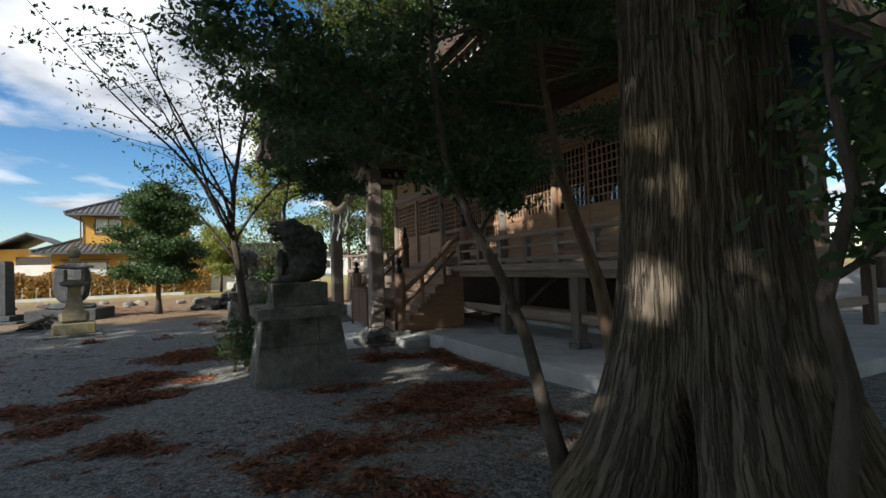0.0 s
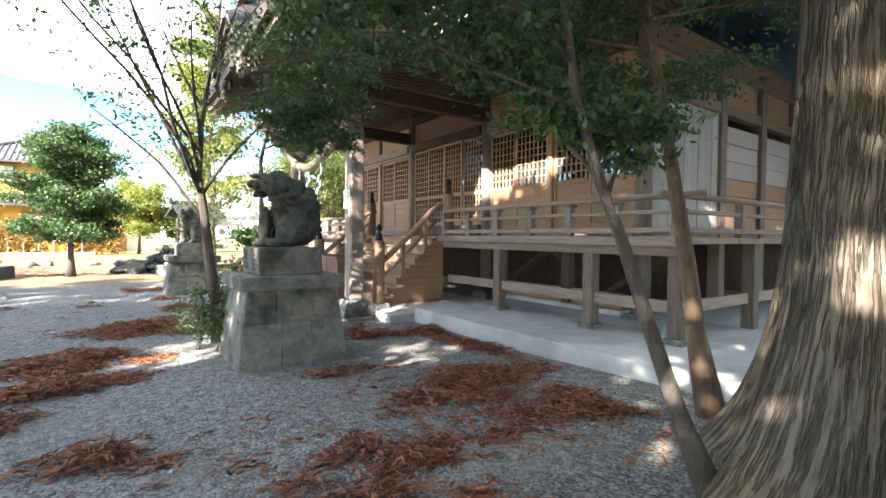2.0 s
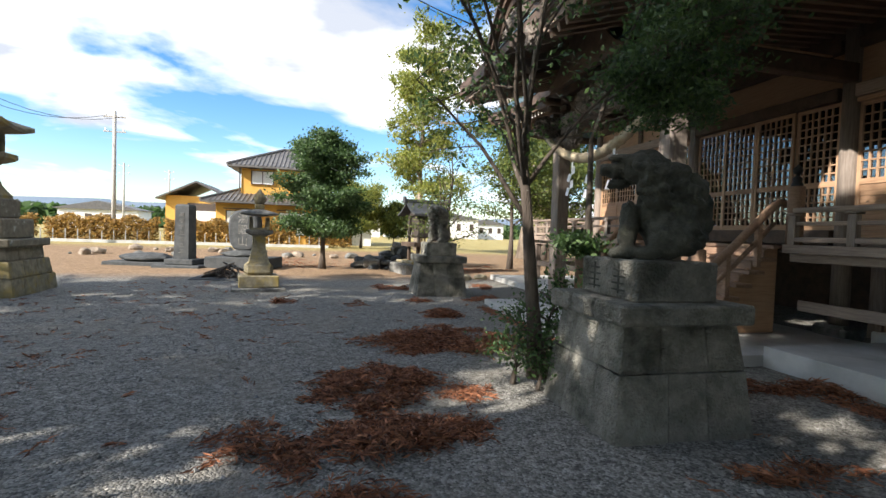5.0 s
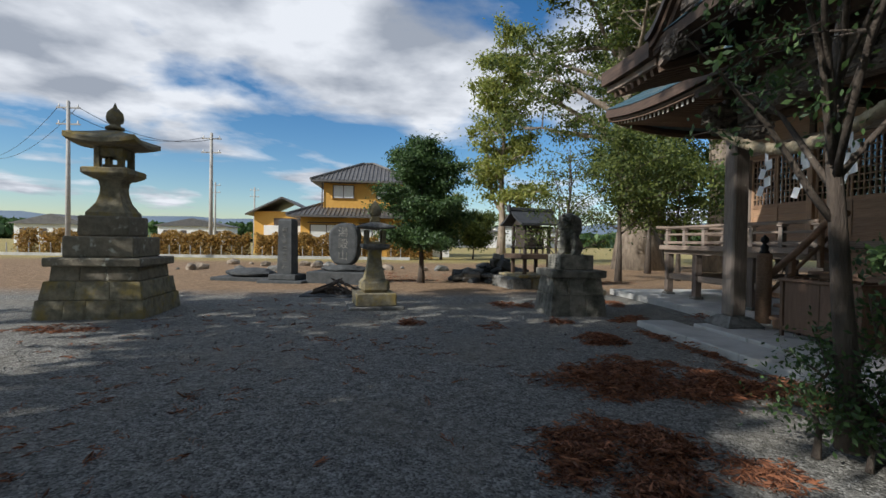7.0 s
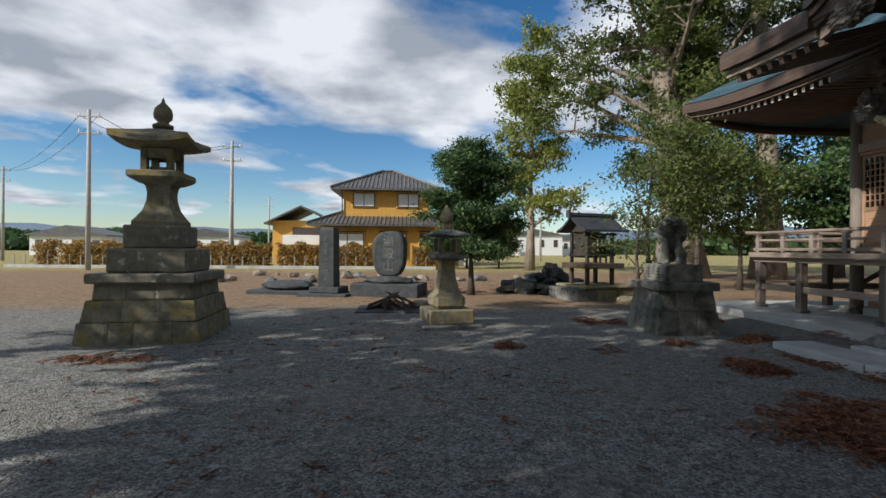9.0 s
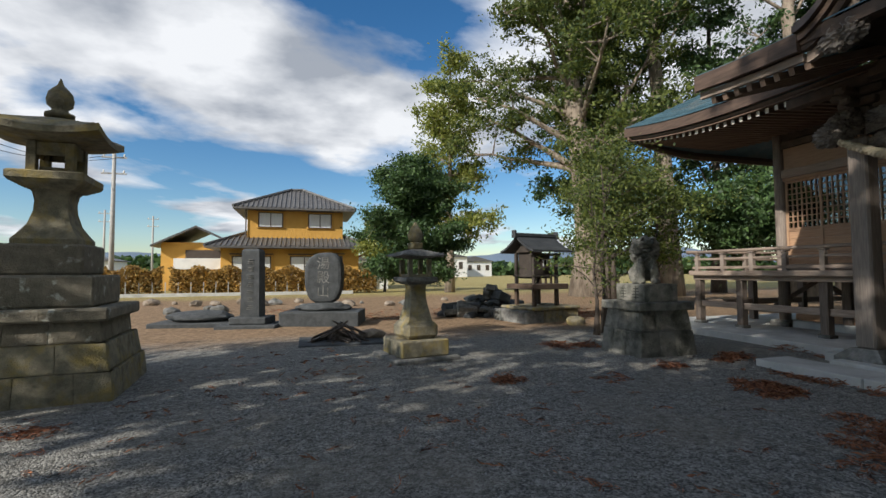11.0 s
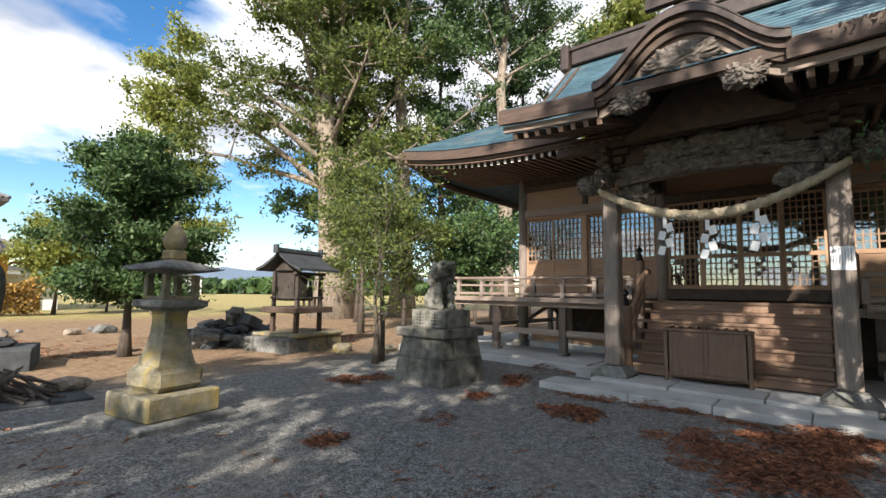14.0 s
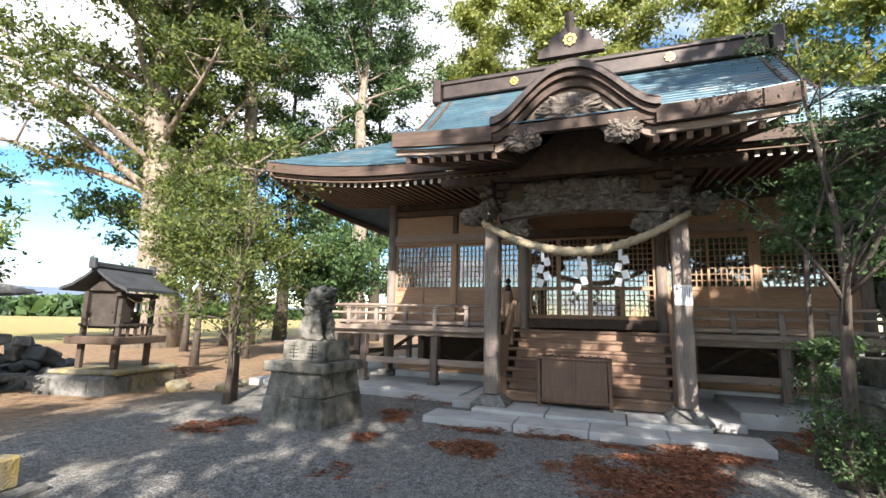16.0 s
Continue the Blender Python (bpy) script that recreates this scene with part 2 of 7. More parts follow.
WOOD_GREY = surface("weathered_wood", (0.17, 0.135, 0.11), (0.30, 0.25, 0.21), 3.0, (14, 14, 1.0), 0.8, 0.35, 30, vary=0.12)
WOOD_POST = surface("dark_weathered_post", (0.10, 0.076, 0.060), (0.20, 0.157, 0.127), 3.0, (14, 14, 1.0), 0.8, 0.35, 30, vary=0.14)
WOOD_GREY_Y = surface("weathered_wood_lengthwise", (0.21, 0.155, 0.12), (0.37, 0.29, 0.23), 3.0, (14, 1.0, 14), 0.78, 0.35, 30, vary=0.14)
WOOD_GREY_X = surface("weathered_wood_crosswise", (0.21, 0.155, 0.12), (0.35, 0.27, 0.21), 3.0, (1.0, 14, 14), 0.78, 0.35, 30, vary=0.14)
WOOD_WARM = surface("cedar_panel", (0.30, 0.175, 0.10), (0.44, 0.275, 0.165), 2.6, (1.0, 1.2, 16), 0.65, 0.2, 30, vary=0.10)
WOOD_WARM_Z = surface("cedar_frame", (0.31, 0.19, 0.11), (0.44, 0.28, 0.17), 2.6, (14, 14, 1.0), 0.65, 0.2, 30, vary=0.10)
# dark timber, its colour lowered further to deepen shade beneath the eaves
WOOD_DARK = surface("shade_dark_timber", (0.05, 0.033, 0.024), (0.105, 0.07, 0.048), 3.0, (2, 2, 2), 0.75, 0.35, 30, vary=0.1)
WOOD_STEP = surface("stair_board", (0.19, 0.115, 0.075), (0.30, 0.195, 0.13), 2.6, (14, 1.0, 14), 0.7, 0.25, 30, vary=0.1)
WOOD_BOX = surface("varnished_box_wood", (0.12, 0.068, 0.042), (0.20, 0.12, 0.075), 2.6, (10, 10, 1.0), 0.5, 0.15, 30, vary=0.08)
CARVED = surface("carved_wood", (0.075, 0.06, 0.05), (0.25, 0.215, 0.18), 7.0, (1.5, 1.5, 1.5), 0.85, 0.6, 40)
SIDING = surface("grey_board_siding", (0.40, 0.38, 0.36), (0.56, 0.54, 0.52), 2.5, (12, 12, 0.7), 0.75, 0.25, 30, vary=0.12)
PLASTER = surface("old_white_plaster", (0.58, 0.52, 0.43), (0.70, 0.65, 0.56), 1.6, rough=0.9, bump=0.1)
COPPER = surface("copper_shingle", (0.048, 0.10, 0.128), (0.10, 0.178, 0.21), 2.2, rough=0.42, bump=0.15, fine=25, c3=(0.20, 0.17, 0.14), c3_scale=1.1, c3_at=(0.55, 0.75), metal=0.35, vary=0.16)
COPPER_DARK = surface("brown_copper", (0.042, 0.031, 0.026), (0.085, 0.065, 0.055), 3, rough=0.45, bump=0.15, fine=25, metal=0.3, vary=0.15)
FASCIA = surface("eave_board", (0.055, 0.034, 0.024), (0.115, 0.074, 0.052), 2.4, (8, 1.0, 8), 0.7, 0.2, 30)
RAFTER = surface("rafter_wood", (0.13, 0.083, 0.057), (0.22, 0.15, 0.105), 2.6, (1.0, 12, 12), 0.75, 0.2, 30, vary=0.1)
WHITE_END = surface("white_painted_end", (0.62, 0.57, 0.50), (0.74, 0.70, 0.62), 8, rough=0.8, bump=0.1)
STONE = surface("dressed_stone", (0.115, 0.113, 0.105), (0.27, 0.263, 0.242), 11, rough=0.92, bump=1.0, fine=45, c3=(0.06, 0.062, 0.05), c3_scale=2.6, c3_at=(0.46, 0.66), vary=0.12, depth=0.02)
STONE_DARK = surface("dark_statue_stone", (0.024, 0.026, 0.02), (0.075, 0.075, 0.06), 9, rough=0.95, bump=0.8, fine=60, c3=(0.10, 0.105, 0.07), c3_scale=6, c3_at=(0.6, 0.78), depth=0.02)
STONE_PED = surface("pedestal_granite", (0.15, 0.145, 0.12), (0.33, 0.31, 0.265), 6, rough=0.95, bump=1.0, fine=45, c3=(0.065, 0.067, 0.05), c3_scale=2.6, c3_at=(0.48, 0.66), vary=0.20, depth=0.05)
STONE_MOSS = surface("mossy_stone", (0.115, 0.104, 0.073), (0.31, 0.275, 0.19), 7, rough=0.95, bump=0.8, fine=50, c3=(0.28, 0.215, 0.07), c3_scale=3.2, c3_at=(0.48, 0.66), vary=0.1, depth=0.02)
ROOF_BLACK = surface("blackened_metal_roof", (0.035, 0.038, 0.042), (0.075, 0.08, 0.086), 3, rough=0.5, bump=0.15, fine=25, vary=0.1)
WOOD_BLACK = surface("near_black_wood", (0.028, 0.022, 0.018), (0.065, 0.052, 0.042), 3.0, (2, 2, 2), 0.75, 0.35, 30, vary=0.1)
STONE_LICHEN = surface("lichened_stone", (0.13, 0.115, 0.085), (0.25, 0.22, 0.165), 7, rough=0.95, bump=0.8, fine=50, c3=(0.46, 0.46, 0.40), c3_scale=5.5, c3_at=(0.6, 0.68), vary=0.1, depth=0.02)
# dark slate, lowered further to carry tree shade on the boulder's face
STONE_SLAB = surface("stele_stone", (0.032, 0.036, 0.038), (0.075, 0.08, 0.082), 5, rough=0.85, bump=0.5, fine=50, depth=0.02)
CONCRETE = surface("concrete", (0.40, 0.40, 0.38), (0.55, 0.545, 0.52), 2.2, rough=0.9, bump=0.2, fine=90, c3=(0.30, 0.29, 0.265), c3_scale=0.9, c3_at=(0.5, 0.75))
BARK = bark_material()
BARK_GREY = surface("grey_bark", (0.05, 0.038, 0.03), (0.135, 0.108, 0.085), 3.0, (5, 5, 1.0), 0.95, 0.8, 20, c3=(0.38, 0.39, 0.34), c3_scale=7, c3_at=(0.66, 0.70), depth=0.02)
BARK_BROWN = surface("brown_bark", (0.10, 0.062, 0.036), (0.21, 0.14, 0.085), 3.0, (6, 6, 1.0), 0.9, 0.6, 24, c3=(0.30, 0.27, 0.21), c3_scale=9, c3_at=(0.66, 0.72), depth=0.01)
BARK_PALE = surface("pale_bark", (0.15, 0.115, 0.085), (0.40, 0.335, 0.26), 1.4, (3, 3, 0.8), 0.95, 0.9, 12, depth=0.05)
ROPE = surface("straw_rope", (0.42, 0.34, 0.22), (0.60, 0.51, 0.36), 12, rough=0.9, bump=0.8, fine=90, depth=0.01)
PAPER = surface("white_paper", (0.80, 0.80, 0.79), (0.86, 0.86, 0.85), 5, rough=0.9, bump=0.05)
INK = surface("faded_ink", (0.12, 0.12, 0.13), (0.2, 0.2, 0.2), 5, rough=0.9, bump=0.0)
BRONZE = surface("black_bronze", (0.018, 0.02, 0.022), (0.05, 0.05, 0.05), 6, rough=0.42, bump=0.1, metal=0.7)
GOLD = surface("gilded_metal", (0.62, 0.44, 0.12), (0.80, 0.62, 0.24), 9, rough=0.35, bump=0.1, metal=0.9)
NEEDLE = leaf_material("dry_cedar_frond", (0.06, 0.024, 0.014), (0.40, 0.165, 0.08), 0.1, 0.85)
LEAF_DARK = leaf_material("dark_evergreen_leaf", (0.022, 0.05, 0.018), (0.085, 0.15, 0.04), 0.25, 0.6)
LEAF_MID = leaf_material("evergreen_leaf", (0.02, 0.045, 0.011), (0.155, 0.185, 0.036), 0.35, 0.62)
LEAF_LIGHT = leaf_material("yellow_green_leaf", (0.095, 0.13, 0.022), (0.30, 0.31, 0.075), 0.4, 0.5)
LEAF_HEDGE = leaf_material("rusty_hedge_leaf", (0.15, 0.10, 0.028), (0.43, 0.26, 0.065), 0.3, 0.6)
WALL_YELLOW = surface("ochre_render", (0.55, 0.30, 0.06), (0.62, 0.35, 0.08), 1.5, rough=0.9, bump=0.1)
TILE = surface("grey_roof_tile", (0.07, 0.068, 0.068), (0.14, 0.135, 0.13), 2.5, rough=0.5, bump=0.2, vary=0.15)
BROWN_FRAME = surface("brown_aluminium", (0.05, 0.035, 0.028), (0.08, 0.06, 0.045), 4, rough=0.5, bump=0.05)
CURTAIN = surface("pale_curtain", (0.55, 0.55, 0.54), (0.74, 0.74, 0.72), 3.0, (16, 16, 0.5), 0.9, 0.3, 20)
# room wood kept dark in colour, so the room reads dim behind glass
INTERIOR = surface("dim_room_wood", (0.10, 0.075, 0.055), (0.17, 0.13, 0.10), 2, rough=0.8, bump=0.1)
POLE = surface("concrete_pole", (0.34, 0.33, 0.31), (0.46, 0.45, 0.42), 4, rough=0.9, bump=0.1)
WHITE_WALL = surface("white_wall", (0.66, 0.66, 0.64), (0.78, 0.78, 0.76), 1.5, rough=0.9, bump=0.1)
RED_ROOF = surface("red_roof", (0.26, 0.09, 0.06), (0.36, 0.13, 0.085), 3, rough=0.7, bump=0.1)
CABLE = surface("black_cable", (0.015, 0.015, 0.015), (0.03, 0.03, 0.03), 4, rough=0.6, bump=0.0)
PEBBLE = surface("pebble", (0.12, 0.12, 0.115), (0.30, 0.295, 0.28), 30, rough=0.9, bump=0.2, vary=0.45)
GLASS = glass_material()


def ground_material():
    m, nt, p = nodes_of("gravel_yard")
    geo = nt.nodes.new("ShaderNodeNewGeometry")
    L = nt.links.new

    def noise_of(scale, detail=6, rough=0.6):
        n = nt.nodes.new("ShaderNodeTexNoise")
        n.inputs["Scale"].default_value, n.inputs["Detail"].default_value, n.inputs["Roughness"].default_value = scale, detail, rough
        L(geo.outputs["Position"], n.inputs["Vector"])
        return n

    def ramp_of(src, lo, hi, a=(0, 0, 0), b=(1, 1, 1)):
        r = nt.nodes.new("ShaderNodeValToRGB")
        r.color_ramp.elements[0].position, r.color_ramp.elements[1].position = lo, hi
        r.color_ramp.elements[0].color, r.color_ramp.elements[1].color = (*a, 1), (*b, 1)
        L(src, r.inputs[0])
        return r

    def blend(f, a, b):
        mx = nt.nodes.new("ShaderNodeMix"); mx.data_type = "RGBA"
        L(f, mx.inputs["Factor"]); L(a, mx.inputs["A"]); L(b, mx.inputs["B"])
        return mx.outputs["Result"]

    vo = nt.nodes.new("ShaderNodeTexVoronoi")
    vo.inputs["Scale"].default_value = 55
    L(geo.outputs["Position"], vo.inputs["Vector"])
    sep = nt.nodes.new("ShaderNodeSeparateColor")
    L(vo.outputs["Color"], sep.inputs[0])
    stones = ramp_of(sep.outputs[0], 0.0, 1.0, (0.09, 0.088, 0.080), (0.345, 0.335, 0.308))
    dirt = ramp_of(noise_of(7).outputs["Fac"], 0.3, 0.7, (0.20, 0.13, 0.08), (0.36, 0.25, 0.155))
    big = noise_of(0.55, 7)
    mixed = blend(ramp_of(big.outputs["Fac"], 0.50, 0.72).outputs[0], stones.outputs[0], ramp_of(noise_of(26).outputs["Fac"], 0.3, 0.7, (0.16, 0.145, 0.12), (0.33, 0.305, 0.26)).outputs[0])
    # bare brown earth starts behind the lanterns, dry grass farther out
    xyz = nt.nodes.new("ShaderNodeSeparateXYZ")
    L(geo.outputs["Position"], xyz.inputs[0])

    def edge(src, at, wob, width):
        a = nt.nodes.new("ShaderNodeMath"); a.operation = "MULTIPLY_ADD"
        L(noise_of(0.35, 5).outputs["Fac"], a.inputs[0]); a.inputs[1].default_value = wob
        L(src, a.inputs[2])
        r = nt.nodes.new("ShaderNodeMapRange")
        r.inputs["From Min"].default_value, r.inputs["From Max"].default_value = at, at + width
        L(a.outputs[0], r.inputs["Value"])
        return r.outputs[0]

    earth = blend(edge(xyz.outputs["Y"], 20.3, 3.0, 1.8), mixed, dirt.outputs[0])
    grass = ramp_of(noise_of(1.7, 8).outputs["Fac"], 0.3, 0.7, (0.27, 0.22, 0.085), (0.44, 0.37, 0.16))
    col = blend(edge(xyz.outputs["Y"], 40.0, 6.0, 5.0), earth, grass.outputs[0])
    mot = nt.nodes.new("ShaderNodeMix"); mot.data_type = "RGBA"; mot.blend_type = "MULTIPLY"
    mot.inputs["Factor"].default_value = 1.0
    L(col, mot.inputs["A"])
    L(ramp_of(noise_of(11, 9, 0.75).outputs["Fac"], 0.34, 0.66, (0.5, 0.49, 0.47), (1.3, 1.3, 1.28)).outputs[0], mot.inputs["B"])
    L(mot.outputs["Result"], p.inputs["Base Color"])
    p.inputs["Roughness"].default_value = 0.95
    p.inputs["Specular IOR Level"].default_value = 0.2
    b = nt.nodes.new("ShaderNodeBump")
    b.inputs["Strength"].default_value, b.inputs["Distance"].default_value = 0.9, 0.012
    inv = nt.nodes.new("ShaderNodeMath"); inv.operation = "SUBTRACT"; inv.inputs[0].default_value = 1.0
    L(vo.outputs["Distance"], inv.inputs[1])
    L(inv.outputs[0], b.inputs["Height"])
    b2 = nt.nodes.new("ShaderNodeBump")
    b2.inputs["Strength"].default_value, b2.inputs["Distance"].default_value = 0.6, 0.06
    L(noise_of(5, 6).outputs["Fac"], b2.inputs["Height"])
    L(b2.outputs[0], b.inputs["Normal"])
    L(b.outputs[0], p.inputs["Normal"])
    return m


GRAVEL = ground_material()

# ---- mesh helpers ----


class Acc:
    """Vertices and faces of one mesh in the making."""

    def __init__(self):
        self.v, self.f = [], []

    def add(self, vs, fs):
        n = len(self.v)
        self.v += [tuple(q) for q in vs]
        self.f += [tuple(i + n for i in q) for q in fs]
        return self

    def box(self, x0, x1, y0, y1, z0, z1, c=0.0, m=None):
        """A box with chamfered edges, c metres wide."""
        if c <= 0:
            vs = [(x, y, z) for x in (x0, x1) for y in (y0, y1) for z in (z0, z1)]
            fs = [(0, 1, 3, 2), (4, 6, 7, 5), (0, 4, 5, 1), (2, 3, 7, 6), (0, 2, 6, 4), (1, 5, 7, 3)]
        else:
            lo, hi = (x0, y0, z0), (x1, y1, z1)
            vs, idx = [], {}
            for sx in (0, 1):
                for sy in (0, 1):
                    for sz in (0, 1):
                        s = (sx, sy, sz)
                        for k in range(3):
                            q = [0, 0, 0]
                            for a in range(3):
                                q[a] = (hi[a] if s[a] else lo[a]) if a == k else (hi[a] - c if s[a] else lo[a] + c)
                            idx[s, k] = len(vs)
                            vs.append(tuple(q))
            fs = []
            for k in range(3):
                a, b = [q for q in range(3) if q != k]
                for e in (0, 1):
                    ring = []
                    for u, w in ((0, 0), (1, 0), (1, 1), (0, 1)):
                        s = [0, 0, 0]
                        s[k], s[a], s[b] = e, u, w
                        ring.append(idx[tuple(s), k])
                    fs.append(ring)
            for k in range(3):
                a, b = [q for q in range(3) if q != k]
                for u in (0, 1):
                    for w in (0, 1):
                        s0, s1 = [0, 0, 0], [0, 0, 0]
                        s0[k], s0[a], s0[b] = 0, u, w
                        s1[k], s1[a], s1[b] = 1, u, w
                        s0, s1 = tuple(s0), tuple(s1)
                        fs.append((idx[s0, a], idx[s1, a], idx[s1, b], idx[s0, b]))
            for s in {q for q, _ in idx}:
                fs.append((idx[s, 0], idx[s, 1], idx[s, 2]))
        if m is not None:
            vs = [m @ Vector(q) for q in vs]
        return self.add(vs, fs)

    def tube(self, pts, radii, n=8, squash=1.0, cap=True, wob=0.0, seed=0):
        pts = [Vector(q) for q in pts]
        rnd = random.Random(seed)
        rings = []
        ref = Vector((0, 0, 1)) if abs((pts[-1] - pts[0]).normalized().z) < 0.9 else Vector((1, 0, 0))
        for i, q in enumerate(pts):
            d = (pts[min(i + 1, len(pts) - 1)] - pts[max(i - 1, 0)]).normalized()
            u = d.cross(ref).normalized()
            w = u.cross(d)
            rings.append([q + (u * math.cos(a) + w * math.sin(a) * squash) * radii[i] * (1 + wob * rnd.uniform(-1, 1)) for a in (2 * math.pi * k / n for k in range(n))])
        vs = [q for r in rings for q in r]
        fs = [(i * n + k, i * n + (k + 1) % n, (i + 1) * n + (k + 1) % n, (i + 1) * n + k) for i in range(len(pts) - 1) for k in range(n)]
        if cap:
            fs += [tuple(range(n))[::-1], tuple(range((len(pts) - 1) * n, len(pts) * n))]
        return self.add(vs, fs)

    def lathe(self, profile, n=16, at=(0, 0, 0), turn=0.0, square=False):
        """A turned (or n-sided) body from (radius, height) pairs."""
        vs, fs = [], []
        for r, z in profile:
            for k in range(n):
                a = 2 * math.pi * (k + 0.5) / n + turn
                rr = r / math.cos(math.pi / n) if square else r
                vs.append((at[0] + rr * math.cos(a), at[1] + rr * math.sin(a), at[2] + z))
        for i in range(len(profile) - 1):
            fs += [(i * n + k, i * n + (k + 1) % n, (i + 1) * n + (k + 1) % n, (i + 1) * n + k) for k in range(n)]
        fs += [tuple(range(n))[::-1], tuple(range((len(profile) - 1) * n, len(profile) * n))]
        return self.add(vs, fs)

    def sheet(self, grid, thick=0.0):
        """A surface from rows of points, with a lower side thick metres down."""
        ni, nj = len(grid), len(grid[0])
        top = [Vector(q) for r in grid for q in r]
        fs = [(i * nj + j, (i + 1) * nj + j, (i + 1) * nj + j + 1, i * nj + j + 1) for i in range(ni - 1) for j in range(nj - 1)]
        if thick:
            N = len(top)
            low = [q - Vector((0, 0, thick)) for q in top]
            fs += [tuple(N + k for k in reversed(f)) for f in fs[:]]
            rim = [i * nj for i in range(ni)] + [(ni - 1) * nj + j for j in range(1, nj)] + [i * nj + nj - 1 for i in range(ni - 2, -1, -1)] + [j for j in range(nj - 2, 0, -1)]
            fs += [(rim[k], rim[(k + 1) % len(rim)], N + rim[(k + 1) % len(rim)], N + rim[k]) for k in range(len(rim))]
            top = top + low
        return self.add(top, fs)

    def prism(self, outline, axis, a, b):
        """An outline of 2D points drawn out along an axis from a to b."""
        n = len(outline)
        put = {"x": lambda p, q: (q, p[0], p[1]), "y": lambda p, q: (p[0], q, p[1]), "z": lambda p, q: (p[0], p[1], q)}[axis]
        vs = [put(p, a) for p in outline] + [put(p, b) for p in outline]
        fs = [tuple(range(n))[::-1], tuple(range(n, 2 * n))] + [(k, (k + 1) % n, n + (k + 1) % n, n + k) for k in range(n)]
        return self.add(vs, fs)

    def blob(self, at, size, seed=0, rough=0.25, sub=2, m=None):
        """A lumpy stone."""
        bm = bmesh.new()
        bmesh.ops.create_icosphere(bm, subdivisions=sub, radius=1)
        off = Vector((seed * 7.3, seed * 3.1, seed * 1.7))
        for v in bm.verts:
            k = 1 + rough * noise.noise(v.co * 1.3 + off) + rough * 0.5 * noise.noise(v.co * 3.1 + off)
            v.co = Vector((v.co.x * size[0], v.co.y * size[1], v.co.z * size[2])) * k
        vs = [(m @ v.co if m is not None else v.co) + Vector(at) for v in bm.verts]
        fs = [[v.index for v in f.verts] for f in bm.faces]
        bm.free()
        return self.add(vs, fs)

    def mesh(self, name, mat, smooth=False):
        me = bpy.data.meshes.new(name)
        me.from_pydata(self.v, [], self.f)
        bm = bmesh.new()
        bm.from_mesh(me)
        if len(bm.faces) < 60000:
            bmesh.ops.recalc_face_normals(bm, faces=bm.faces)
        bm.to_mesh(me)
        bm.free()
        me.materials.append(mat)
        if smooth:
            me.polygons.foreach_set("use_smooth", [True] * len(me.polygons))
        return me


def thing(name, at, label, category, group="", kind="", turn=0.0):
    ob = new(name)
    ob.empty_display_size = 0.1
    ob.matrix_world = pose(*at, 0, 0, turn)
    return tagged(ob, label, category, group, kind)


def part(name, acc, mat, parent=None, label="", smooth=False, at=None):
    """One mesh object; under a thing or a part where parent is given. Coordinates are the parent's own."""
    me = acc if isinstance(acc, bpy.types.Mesh) else acc.mesh(name, mat, smooth)
    ob = new(name, me)
    if parent is not None:
        ob.parent = parent
    if at is not None:
        ob.matrix_basis = at
    if label:
        tagged(ob, label)
    return ob


def smoothstep(a, b, t):
    k = min(1, max(0, (t - a) / (b - a)))
    return k * k * (3 - 2 * k)


def ground_z(x, y):
    """Height of the yard: a slight fall towards the hall's front, low unevenness."""
    z = -0.22 * smoothstep(1.0, 8.5, y + 0.25 * (x - 1))
    z += 0.025 * noise.noise(Vector((x * 0.5, y * 0.5, 0))) + 0.008 * noise.noise(Vector((x * 2.1, y * 2.1, 3)))
    return z

# ---- ground ----
C = 11.8            # y of the hall's axis


def build_ground():
    a = Acc()
    xs = sorted({round(v, 3) for v in list(np.arange(-14, 16, 0.35)) + list(np.arange(-60, 64, 6.0)) + [-2500, -900, -400, -200, -100, 100, 200, 400, 900, 2500]})
    ys = sorted({round(v, 3) for v in list(np.arange(-3, 34, 0.35)) + list(np.arange(-40, 110, 6.0)) + [-2500, -900, -400, -200, -100, 150, 220, 400, 900, 2500]})
    a.sheet([[(x, y, ground_z(x, y) if abs(x) < 60 and -40 < y < 110 else -0.22) for y in ys] for x in xs])
    g = part("ground", a, GRAVEL, smooth=True)
    tagged(g, "grey gravel yard, bare brown earth and dry grass beyond", "ground", kind="structure")


build_ground()


def build_pavement():
    p = thing("pavement", (0, 0, 0), "pale concrete slabs and apron around the hall", "pavement", kind="structure")
    a = Acc()
    a.box(4.64, 13.5, 3.6, C - 2.55, -0.5, 0.035, 0.01)
    part("slab", a, CONCRETE, p)
    a = Acc()
    a.box(4.64, 13.5, C + 2.55, 19.9, -0.5, -0.055, 0.01)
    part("slab", a, CONCRETE, p)
    a = Acc()
    a.box(4.15, 7.0, C - 2.545, C + 2.545, -0.5, -0.075, 0.01)
    part("slab", a, CONCRETE, p)
    # apron in five pieces, front corners square, joints open
    ys = [C - 2.54, C - 1.25, C - 0.15, C + 1.0, C + 2.54]
    for y0, y1 in zip(ys, ys[1:]):
        a = Acc()
        a.box(2.58, 3.28, y0 + 0.006, y1 - 0.006, -0.4, -0.10, 0.012)
        part("slab", a, CONCRETE, p)
    for y0, y1 in ((C - 1.9, C - 0.7), (C - 0.69, C + 0.6), (C + 0.61, C + 1.9)):
        a = Acc()
        a.box(3.292, 4.14, y0, y1 - 0.01, -0.4, -0.045, 0.012)
        part("slab", a, CONCRETE, p)


build_pavement()

